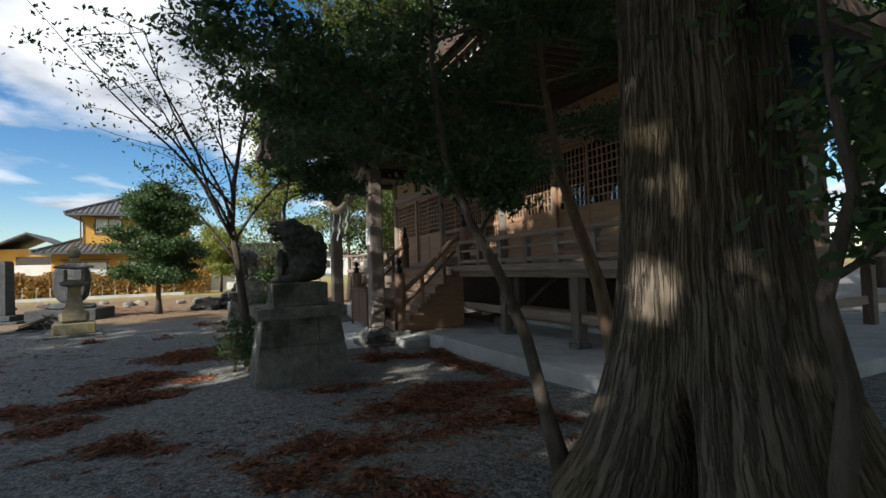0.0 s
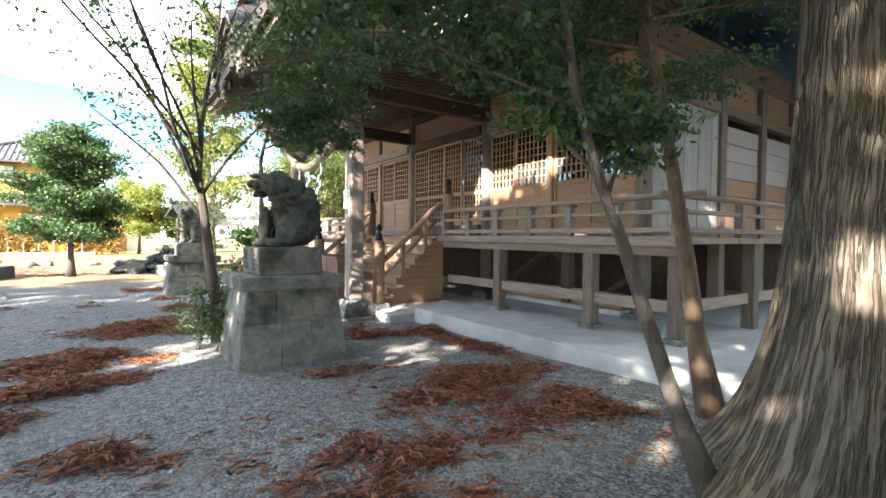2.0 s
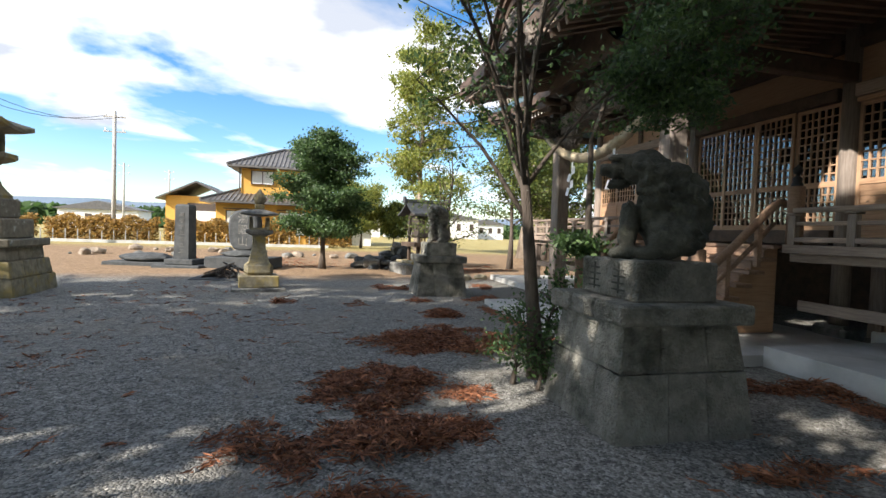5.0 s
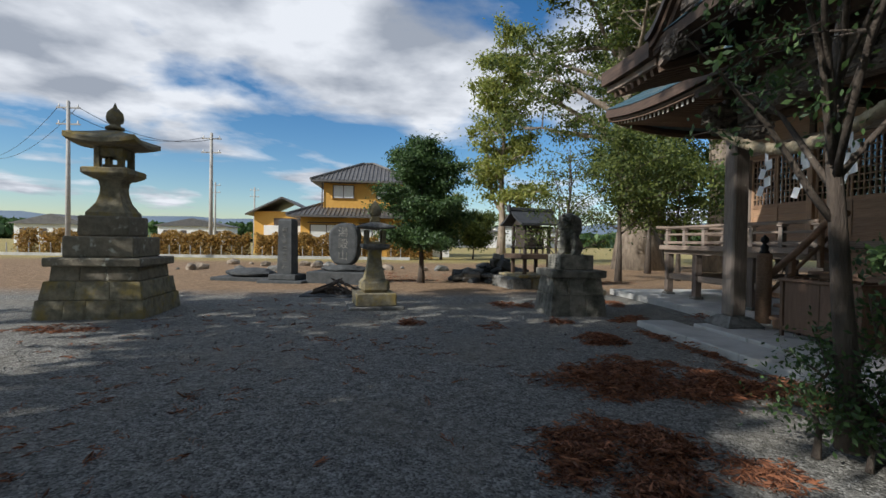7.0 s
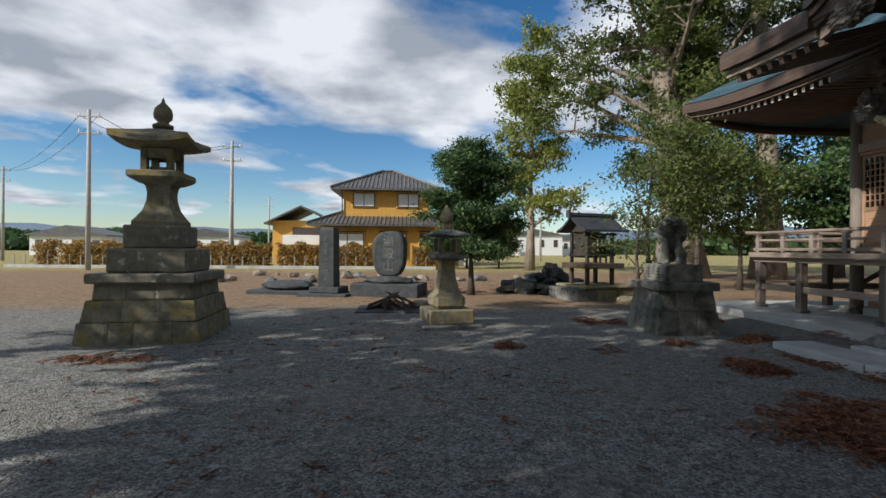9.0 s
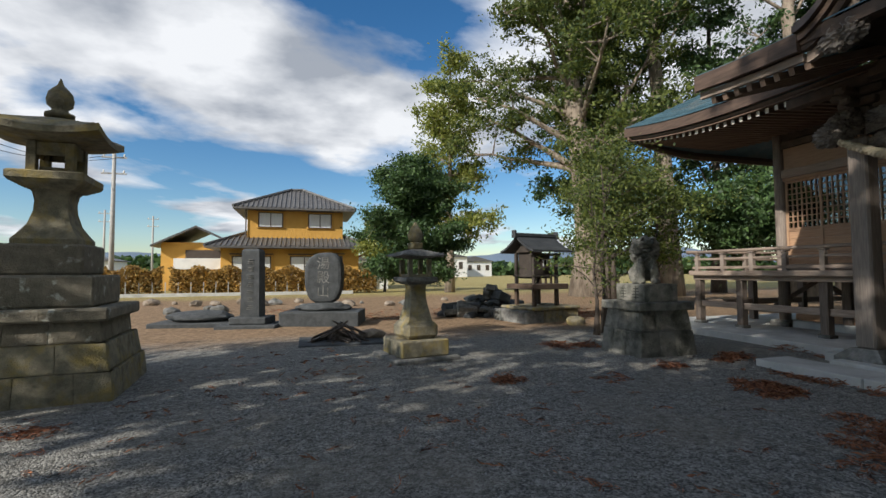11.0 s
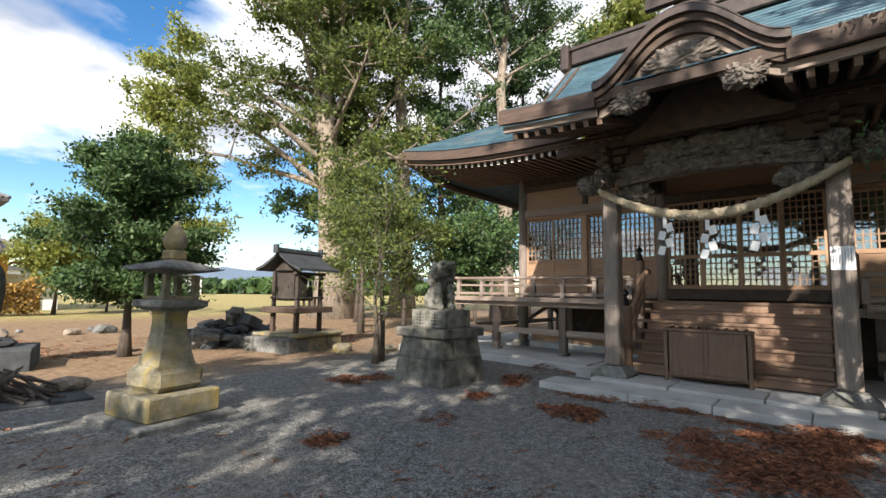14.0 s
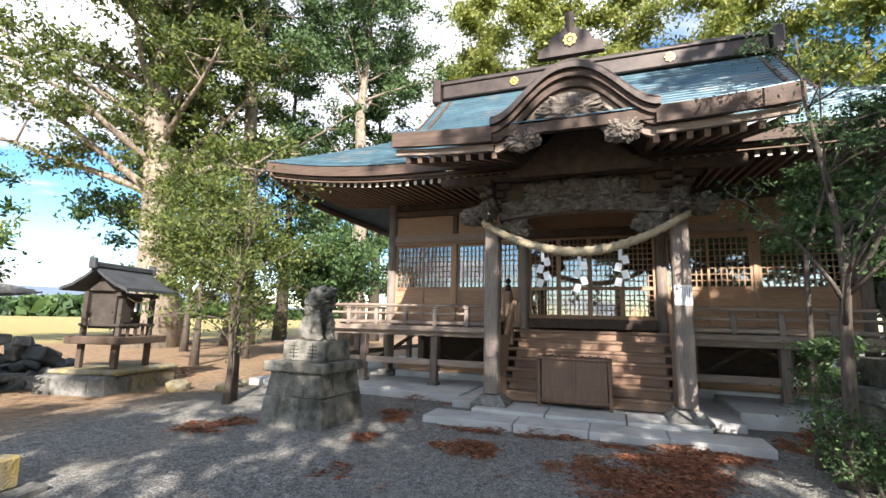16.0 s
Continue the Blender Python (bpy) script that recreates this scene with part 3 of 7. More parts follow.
# ---- shrine hall ----
hall = thing("shrine_hall", (7.1, C, -0.06), "weathered timber shrine hall with blue-green copper roof", "shrine")
hall.matrix_world = pose(0, 0, 0)
WX, HW = 7.1, 5.48          # front wall and half width
DECK = 1.33
VX = 5.68                   # front of the veranda
VE = 6.90                   # half length of the veranda
BAY = 1.62                  # half width of the centre bay


def timber(name, x0, x1, y0, y1, z0, z1, mat, parent=hall, c=0.01, label=""):
    """A squared timber with its own origin at its middle, so that grain differs from piece to piece."""
    cx, cy, cz = (x0 + x1) / 2, (y0 + y1) / 2, (z0 + z1) / 2
    a = Acc().box(x0 - cx, x1 - cx, y0 - cy, y1 - cy, z0 - cz, z1 - cz, c)
    return part(name, a, mat, parent, label, at=Matrix.Translation((cx, cy, cz)))


def build_veranda():
    ys = [C - 6.78, C - 5.52, C - 3.58, C + 3.58, C + 5.52, C + 6.78]
    for y in ys:
        base = 0.035 if y < C else -0.055
        timber("veranda_post", VX + 0.02, VX + 0.19, y - 0.085, y + 0.085, base + 0.07, 1.10, WOOD_POST, c=0.008)
        timber("post_footing", VX - 0.02, VX + 0.23, y - 0.125, y + 0.125, base - 0.02, base + 0.07, STONE, c=0.015)
    for s in (-1, 1):
        lo, hi = (C - VE, C - 1.95) if s < 0 else (C + 1.95, C + VE)
        timber("veranda_beam", VX + 0.0, VX + 0.21, lo, hi, 1.10, 1.25, WOOD_GREY_Y)
        timber("tie_beam", VX + 0.07, VX + 0.13, lo + 0.1, hi - 0.1, 0.40, 0.55, WOOD_GREY_Y)
        # deck boards run out towards the front
        y = lo
        k = 0
        while y < hi - 0.05:
            w = min(0.21, hi - y)
            timber("deck_board", VX - 0.10, WX, y + 0.003, y + w - 0.003, 1.25, DECK + 0.006 * (k % 2), WOOD_GREY_X, c=0.008)
            y += w
            k += 1
        timber("deck_edge", VX - 0.14, VX - 0.105, lo, hi, 1.22, DECK + 0.012, WOOD_GREY_Y, c=0.006)
        # side verandas
        ye = lo if s < 0 else hi
        y0, y1 = (C - VE, C - HW - 0.1) if s < 0 else (C + HW + 0.1, C + VE)
        timber("side_deck", WX + 0.005, 12.8, y0, y1, 1.25, DECK, WOOD_GREY_X)
        for x in (7.6, 9.5, 11.4):
            timber("veranda_post", x, x + 0.17, ye - 0.085 * (1 + s) , ye + 0.085 * (1 - s), -0.03, 1.25, WOOD_POST, c=0.008)
        timber("tie_beam", VX + 0.1, 12.6, ye - 0.10 * s - 0.03, ye - 0.10 * s + 0.03, 0.40, 0.55, WOOD_GREY_X)
        # railing: three rails and short posts
        ry = ye - 0.12 * s
        r0, r1 = (ry, C - 1.95) if s < 0 else (C + 1.95, ry)
        for z0, z1, d in ((1.385, 1.455, 0.045), (1.62, 1.675, 0.03)):
            timber("rail", VX + 0.02 - d + 0.03, VX + 0.02 + d + 0.03, r0 - (0.15 if s < 0 else 0), r1 + (0.15 if s > 0 else 0), z0, z1, WOOD_GREY_Y, c=0.008)
            timber("rail", VX + 0.02, 12.7, ry - d, ry + d, z0 + 0.004, z1 + 0.004, WOOD_GREY_X, c=0.008)
        a = Acc().tube([(0, r0 - (0.35 if s < 0 else 0) - C, 0), (0, r1 + (0.35 if s > 0 else 0) - C, 0)], [0.04, 0.04], 10)
        part("top_rail", a, WOOD_GREY_Y, hall, smooth=True, at=Matrix.Translation((VX + 0.05, C, 1.84)))
        a = Acc().tube([(VX - 0.3, 0, 0), (12.7, 0, 0)], [0.04, 0.04], 10)
        part("top_rail", a, WOOD_GREY_X, hall, smooth=True, at=Matrix.Translation((0, ry, 1.845)))
        y = r0
        n = 6
        for k in range(n + 1):
            y = r0 + (r1 - r0) * k / n
            timber("rail_post", VX, VX + 0.10, y - 0.055, y + 0.055, DECK + 0.01, 1.76, WOOD_GREY, c=0.008)
            timber("rail_block", VX - 0.03, VX + 0.13, y - 0.075, y + 0.075, 1.765, 1.80, WOOD_GREY, c=0.01)
        for x in (7.4, 9.2, 11.0, 12.6):
            timber("rail_post", x - 0.05, x + 0.05, ry - 0.055, ry + 0.055, DECK + 0.01, 1.80, WOOD_GREY, c=0.008)


build_veranda()


def lattice(parent, x, y0, y1, z0, z1, ny, nz, mat):
    """Bars of a lattice, one part for each."""
    for k in range(1, ny):
        y = y0 + (y1 - y0) * k / ny
        part("muntin", MUNTIN_V, mat, parent, at=Matrix.Translation((x, y, (z0 + z1) / 2)) @ Matrix.Diagonal((1, 1, z1 - z0, 1)))
    for k in range(1, nz):
        z = z0 + (z1 - z0) * k / nz
        part("muntin", MUNTIN_H, mat, parent, at=Matrix.Translation((x - 0.006, (y0 + y1) / 2, z)) @ Matrix.Diagonal((1, y1 - y0, 1, 1)))


MUNTIN_V = Acc().box(-0.014, 0.014, -0.012, 0.012, -0.5, 0.5).mesh("muntin", WOOD_WARM_Z)
MUNTIN_H = Acc().box(-0.008, 0.008, -0.5, 0.5, -0.011, 0.011).mesh("muntin", WOOD_WARM_Z)


def sash(y0, y1, z0, z1, x, split, ny, rows, name, panel=True):
    """A sliding sash: stiles, rails, lattice with glass above, boards (or more lattice) below split."""
    w = thing(name, (0, 0, 0), "", "")
    w.parent = hall
    e = 0.055
    timber("stile", x - 0.02, x + 0.02, y0, y0 + e, z0, z1, WOOD_WARM_Z, w, 0.004)
    timber("stile", x - 0.02, x + 0.02, y1 - e, y1, z0, z1, WOOD_WARM_Z, w, 0.004)
    for za, zb in ((z0, z0 + 0.09), (split - 0.05, split + 0.04), (z1 - 0.06, z1)):
        timber("cross_rail", x - 0.019, x + 0.019, y0 + e + 0.001, y1 - e - 0.001, za, zb, WOOD_WARM, w, 0.004)
    lattice(w, x, y0 + e, y1 - e, split + 0.04, z1 - 0.06, ny, rows[0], WOOD_WARM_Z)
    g = Acc().box(x + 0.016, x + 0.020, y0 + e, y1 - e, split + 0.04, z1 - 0.06)
    pane = part("pane", g, GLASS, w, "reflecting window glass")
    pane.visible_shadow = False
    if panel:
        n = 4
        for k in range(n):
            za = z0 + 0.09 + (split - 0.05 - z0 - 0.09) * k / n
            zb = z0 + 0.09 + (split - 0.05 - z0 - 0.09) * (k + 1) / n
            timber("panel_board", x + 0.002 - 0.004 * (k % 2), x + 0.016, y0 + e, y1 - e, za + 0.002, zb - 0.002, WOOD_WARM, w, 0.003)
    else:
        lattice(w, x, y0 + e, y1 - e, z0 + 0.09, split - 0.05, ny, rows[1], WOOD_WARM_Z)
        g = Acc().box(x + 0.016, x + 0.020, y0 + e, y1 - e, z0 + 0.09, split - 0.05)
        pane = part("pane", g, GLASS, w, "reflecting door glass")
        pane.visible_shadow = False
    return w


def build_walls():
    # main posts of the front, with open bays between
    for y in (C - HW, C - BAY, C + BAY, C + HW):
        a = Acc().lathe([(0.13, 0), (0.13, 4.90)], 14)
        part("pillar", a, WOOD_GREY, hall, smooth=True, at=Matrix.Translation((WX + 0.03, y, 0.0)))
        timber("pillar_stone", WX - 0.22, WX + 0.28, y - 0.25, y + 0.25, -0.2, 0.10, STONE, c=0.05)
    for s in (-1, 1):
        lo, hi = (C - HW + 0.12, C - BAY - 0.12) if s < 0 else (C + BAY + 0.12, C + HW - 0.12)
        timber("sill_beam", WX - 0.06, WX + 0.10, lo, hi, DECK + 0.02, DECK + 0.16, WOOD_GREY_Y)
        timber("lintel", WX - 0.10, WX + 0.12, lo, hi, 3.66, 3.86, WOOD_GREY_Y)
        timber("head_rail", WX - 0.05, WX + 0.09, lo, hi, 3.585, 3.655, WOOD_WARM)
        timber("upper_beam", WX - 0.08, WX + 0.12, lo, hi, 4.42, 4.58, WOOD_DARK)
        mid = (lo + hi) / 2
        timber("strut", WX - 0.04, WX + 0.06, mid - 0.07, mid + 0.07, 3.865, 4.415, WOOD_DARK)
        for a0, a1 in ((lo, mid - 0.07), (mid + 0.07, hi)):
            timber("frieze_board", WX + 0.01, WX + 0.05, a0, a1, 3.865, 4.415, WOOD_WARM)
        timber("mid_post", WX - 0.05, WX + 0.10, mid - 0.06, mid + 0.06, DECK + 0.165, 3.58, WOOD_WARM_Z)
        for a0, a1 in ((lo, mid - 0.06), (mid + 0.06, hi)):
            h = (a1 - a0) / 2
            sash(a0 + 0.002, a0 + h + 0.03, DECK + 0.165, 3.58, WX - 0.005, 2.36, 7, (8, 0), "window")
            sash(a0 + h - 0.03, a1 - 0.002, DECK + 0.165, 3.58, WX + 0.045, 2.36, 7, (8, 0), "window")
    # centre bay with four lattice doors
    timber("door_sill", WX - 0.12, WX + 0.14, C - 1.50, C + 1.50, DECK + 0.03, 1.60, WOOD_DARK)
    timber("door_lintel", WX - 0.12, WX + 0.14, C - 1.50, C + 1.50, 3.66, 3.86, WOOD_DARK)
    timber("upper_beam", WX - 0.12, WX + 0.14, C - 1.50, C + 1.50, 4.42, 4.60, WOOD_DARK)
    timber("frieze_board", WX + 0.01, WX + 0.05, C - 1.50, C + 1.50, 3.865, 4.415, WOOD_WARM)
    w = 3.00 / 4
    for k in range(4):
        y0 = C - 1.50 + w * k
        sash(y0 + 0.002, y0 + w - 0.002, 1.605, 3.655, WX - 0.02 + 0.045 * (k in (0, 3)), 2.36, 6, (9, 5), "lattice_door", panel=False)
    # side and back walls
    for s in (-1, 1):
        y = C + s * HW
        timber("side_sill", WX + 0.2, 13.0, y - 0.08, y + 0.08, DECK - 0.05, DECK + 0.14, WOOD_GREY_X)
        timber("side_lintel", WX + 0.2, 13.0, y - 0.09, y + 0.09, 3.66, 3.86, WOOD_GREY_X)
        timber("side_upper_beam", WX + 0.2, 13.0, y - 0.09, y + 0.09, 4.42, 4.58, WOOD_GREY_X)
        timber("side_wall", WX + 0.2, 13.0, y - 0.03 * s - 0.03, y - 0.03 * s + 0.03, 3.865, 4.95, WOOD_WARM)
        x = WX + 0.19
        k = 0
        while x < 9.4:
            timber("siding_board", x, x + 0.235, y - 0.045 + 0.008 * (k % 2), y + 0.045 + 0.008 * (k % 2), DECK + 0.145, 3.655, SIDING, c=0.006)
            x += 0.24
            k += 1
        for x in (9.55, 11.3, 12.95):
            timber("side_post", x - 0.11, x + 0.11, y - 0.11, y + 0.11, -0.05, 4.7, WOOD_GREY)
        for x0, x1 in ((9.665, 11.185), (11.415, 12.835)):
            for k in range(6):
                z0 = DECK + 0.15 + k * 0.334
                timber("side_panel", x0, x1, y - 0.03 - 0.008 * (k % 2), y + 0.03, z0 + 0.004, z0 + 0.33, SIDING if k > 2 else WOOD_WARM, c=0.01)
    timber("wall_back", 12.9, 13.0, C - HW + 0.12, C + HW - 0.12, 0.0, 4.8, WOOD_GREY)
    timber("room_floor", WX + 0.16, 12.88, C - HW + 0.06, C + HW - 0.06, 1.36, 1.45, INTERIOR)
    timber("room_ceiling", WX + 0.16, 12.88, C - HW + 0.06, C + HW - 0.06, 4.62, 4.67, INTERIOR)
    timber("wall_top", WX + 0.0, WX + 0.08, C - HW + 0.1, C + HW - 0.1, 4.61, 5.6, WOOD_DARK)
    # crawl space: inner posts, braces, ground boards
    for y in (C - 4.0, C - 2.2, C + 2.2, C + 4.0):
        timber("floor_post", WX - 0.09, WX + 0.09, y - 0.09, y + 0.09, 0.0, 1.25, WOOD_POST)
    for s in (-1, 1):
        for k in range(3):
            ya = C + s * (2.2 + 1.25 * k)
            m = Matrix.Translation((WX + 0.12, ya + s * 0.62, 0.72)) @ pose(0, 0, 0, 32 * (1 if k % 2 else -1))
            part("brace", Acc().box(-0.03, 0.03, -0.70, 0.70, -0.05, 0.05, 0.01), WOOD_DARK, hall, at=m)
        lo, hi = (C - HW, C - 1.9) if s < 0 else (C + 1.9, C + HW)
        timber("ground_board", WX - 0.02, WX + 0.03, lo + 0.3, hi - 0.3, 0.12, 0.40, WOOD_WARM)
        timber("foundation_stone", WX - 0.12, WX + 0.16, lo + 0.28, hi - 0.28, -0.1, 0.115, CONCRETE, c=0.02)
        timber("floor_beam", WX - 0.06, WX + 0.1, lo, hi, 1.08, 1.245, WOOD_GREY_Y)
    # dark sheet added in place of the open shade under the floor
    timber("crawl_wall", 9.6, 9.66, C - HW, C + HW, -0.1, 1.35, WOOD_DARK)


build_walls()


def finial(parent, at):
    a = Acc().lathe([(0.075, 0), (0.08, 0.02), (0.07, 0.05), (0.062, 0.06), (0.066, 0.12), (0.05, 0.14), (0.034, 0.155), (0.03, 0.175), (0.058, 0.2), (0.068, 0.235), (0.055, 0.275), (0.022, 0.305), (0.006, 0.33)], 14)
    return part("finial", a, BRONZE, parent, "black bronze onion finial", True, at=Matrix.Translation(at))


def build_stairs():
    n, x0, x1 = 7, 4.45, 5.95
    z0 = -0.05
    h, d = (DECK - z0) / n, (x1 - x0) / n
    for k in range(n):
        z = z0 + h * k
        timber("step", x0 + d * k - 0.03, x0 + d * (k + 1) + 0.05, C - 1.68, C + 1.68, z + h - 0.06, z + h, WOOD_STEP)
        timber("riser", x0 + d * k, x0 + d * k + 0.03, C - 1.48, C + 1.48, z, z + h - 0.052, WOOD_STEP)
    for s in (-1, 1):
        y = C + s * 1.62
        st = Acc().prism([(x0 - 0.02, z0), (x1 + 0.1, z0), (x1 + 0.1, DECK - 0.06), (x1 - 0.1, DECK - 0.06)], "y", C + s * 1.42 - 0.02, C + s * 1.42 + 0.02)
        part("side_board", st, WOOD_WARM, hall)
        # bottom and top newels
        a = Acc().lathe([(0.12, 0), (0.12, 1.22), (0.11, 1.25)], 12)
        part("newel", a, WOOD_STEP, hall, smooth=True, at=Matrix.Translation((x0 - 0.05, y, -0.02)))
        finial(hall, (x0 - 0.05, y, 1.23))
        a = Acc().lathe([(0.11, 0), (0.11, 0.86), (0.10, 0.88)], 12)
        part("newel", a, WOOD_STEP, hall, smooth=True, at=Matrix.Translation((x1 - 0.02, C + s * 1.8, DECK)))
        finial(hall, (x1 - 0.02, C + s * 1.8, DECK + 0.88))
        timber("newel_stone", x0 - 0.22, x0 + 0.12, y - 0.17, y + 0.17, -0.1, 0.01, CONCRETE, c=0.02)
        # handrail: rises, bends over at the top
        pts = [(x0, y, 0.80), (x0 + 0.6, y, 1.30), (x1 - 0.3, y, 1.86), (x1 - 0.12, y, 1.98), (x1 + 0.02, y, 1.96)]
        part("handrail", Acc().tube(pts, [0.06] * 5, 12), WOOD_STEP, hall, smooth=True)
        pts = [(x0, y, 0.50), (x0 + 0.6, y, 1.00), (x1 - 0.2, y, 1.66)]
        part("rail", Acc().tube(pts, [0.035] * 3, 8), WOOD_STEP, hall, smooth=True)
        for k in (0.32, 0.68):
            x = x0 + (x1 - x0) * k
            zz = z0 + (DECK - z0) * k
            timber("baluster", x - 0.04, x + 0.04, y - 0.04, y + 0.04, zz + 0.1, zz + 0.82, WOOD_STEP, c=0.008)


build_stairs()


def build_porch():
    px = 3.87
    for s in (-1, 1):
        y = C + s * 1.655
        timber("porch_post", px - 0.14, px + 0.14, y - 0.14, y + 0.14, 0.13, 3.42, WOOD_GREY, c=0.03, label="square weathered porch post")
        a = Acc().lathe([(0.33, 0), (0.33, 0.03), (0.30, 0.06), (0.20, 0.15), (0.19, 0.17)], 4, square=True)
        part("post_base", a, STONE, hall, "stepped stone post base", at=Matrix.Translation((px, y, -0.04)))
        timber("base_slab", px - 0.34, px + 0.34, y - 0.34, y + 0.34, -0.16, -0.035, STONE, c=0.02)
        # carved lion nose outwards and to the front, bracket inwards
        for name, at, size, sd in (("carved_nose", (px - 0.02, y + s * 0.36, 3.58), (0.13, 0.27, 0.17), 3), ("carved_nose", (px - 0.34, y, 3.60), (0.26, 0.13, 0.17), 5),
                                   ("carved_bracket", (px, y - s * 0.42, 3.30), (0.10, 0.28, 0.15), 7)):
            part(name, carved_acc(size, sd), CARVED, hall, "deeply carved weathered wood", True, at=Matrix.Translation(at))
        # bracket stack above the post
        for z, w in ((3.76, 0.18), (3.92, 0.26), (4.08, 0.36)):
            timber("bracket_block", px - 0.12, px + 0.12, y - w, y + w, z, z + 0.13, WOOD_DARK, c=0.03)
            timber("bracket_arm", px - w - 0.1, px + w + 0.1, y - 0.08, y + 0.08, z + 0.006, z + 0.124, WOOD_DARK, c=0.03)
        # straight tie back to the hall, lower rail under it
        timber("tie_beam", px + 0.12, WX - 0.02, y - 0.09, y + 0.09, 3.90, 4.19, WOOD_DARK, c=0.02)
        # added pale strip, standing in for sunlight along the beam's top edge
        timber("tie_cap", px + 0.5, WX - 0.6, y - 0.11, y + 0.11, 4.192, 4.215, WOOD_WARM, c=0.004)
    # rainbow beam between the posts, with carving on it
    top, low = [], []
    for k in range(17):
        u = -1 + k / 8
        y = C + 1.52 * u
        rise = 0.12 * (1 - u * u)
        low.append((y, 3.44 + rise))
        top.append((y, 3.76 + rise * 0.6))
    part("rainbow_beam", Acc().prism(low + top[::-1], "x", px - 0.12, px + 0.12), CARVED, hall, "curved carved beam")
    for k in range(5):
        y = C - 1.16 + 0.58 * k
        part("beam_relief", carved_acc((0.06, 0.30, 0.11), 20 + k), CARVED, hall, "", True, at=Matrix.Translation((px - 0.125, y, 3.68)))
    for k in range(3):
        y = C - 0.62 + 0.62 * k
        part("carved_crest", carved_acc((0.12, 0.36, 0.19), 31 + k), CARVED, hall, "carved dragon panel above the beam", True, at=Matrix.Translation((px - 0.02, y, 3.98 + 0.05 * (k == 1))))
    timber("purlin", px - 0.11, px + 0.11, C - 2.75, C + 2.75, 4.22, 4.40, WOOD_DARK, c=0.02)
    timber("porch_board", px + 0.02, px + 0.06, C - 1.5, C + 1.5, 3.86, 4.21, WOOD_DARK)


def carved_acc(size, seed):
    """A lump of deep carving: scrolls and ridges over a rounded body."""
    bm = bmesh.new()
    bmesh.ops.create_icosphere(bm, subdivisions=5, radius=1)
    off = Vector((seed * 3.7, seed * 1.3, seed * 5.9))
    for v in bm.verts:
        q = v.co.copy()
        w = 1 + 0.28 * noise.noise(q * 1.6 + off)
        swirl = math.sin(15 * q.y + 8 * noise.noise(q * 2.4 + off)) * math.cos(11 * q.z + 7 * noise.noise(q * 2.1 - off))
        ridge = 0.24 * math.tanh(2.6 * swirl) + 0.20 * (0.3 - abs(noise.noise(q * 5.5 + off)))
        e = 0.55
        k = (abs(q.x) ** 3 + abs(q.y) ** 3 + abs(q.z) ** 3) ** (-1 / 3)
        q = q * (e * k + (1 - e))
        v.co = Vector((q.x * size[0], q.y * size[1], q.z * size[2])) * (w + ridge)
    a = Acc()
    a.add([v.co for v in bm.verts], [[v.index for v in f.verts] for f in bm.faces])
    bm.free()
    return a


build_porch()

# roof heights: main slope, concave, from eave to ridge
EX, RX, EZ, RZ = 4.25, 9.2, 5.02, 9.0


def slope_z(x):
    k = (x - EX) / (RX - EX)
    return EZ + (RZ - EZ) * (0.72 * k + 0.28 * k * k)


def lift(u):
    """Upturn of the eave towards its ends, u from 0 in the middle to 1 at a corner."""
    return 0.42 * max(0, (u - 0.45) / 0.55) ** 2.2


HIPY, GABY = 7.75, 4.5
HIPX = 6.6          # where the hip meets the gable


def half_width(x):
    return HIPY + (GABY + 0.35 - HIPY) * min(1, (x - EX) / (HIPX - EX)) if x < HIPX else GABY + 0.35


def roof_row(x, n=33, mirror=False):
    w = half_width(x)
    k = 1 - min(1, (x - EX) / (HIPX - EX))
    out = []
    for j in range(n):
        u = -1 + 2 * j / (n - 1)
        z = slope_z(x) + lift(abs(u)) * k
        out.append((2 * 9.2 - x if mirror else x, C + w * u, z))
    return out


def porch_z(x):
    k = (x - 2.02) / (6.4 - 2.02)
    return 4.64 + (slope_z(6.4) + 0.10 - 4.64) * (0.78 * k + 0.22 * k * k)


PORCH_W = 2.98


def courses(name, rows, mat, parent, drop=0.022):
    """Shingle courses: each strip between two rows overlaps the one below."""
    for a, b in zip(rows, rows[1:]):
        acc = Acc()
        acc.sheet([[Vector(q) + Vector((0, 0, drop)) for q in a], [Vector(q) + Vector((0, 0, 0.004)) for q in b]], 0.02)
        part(name, acc, mat, parent)


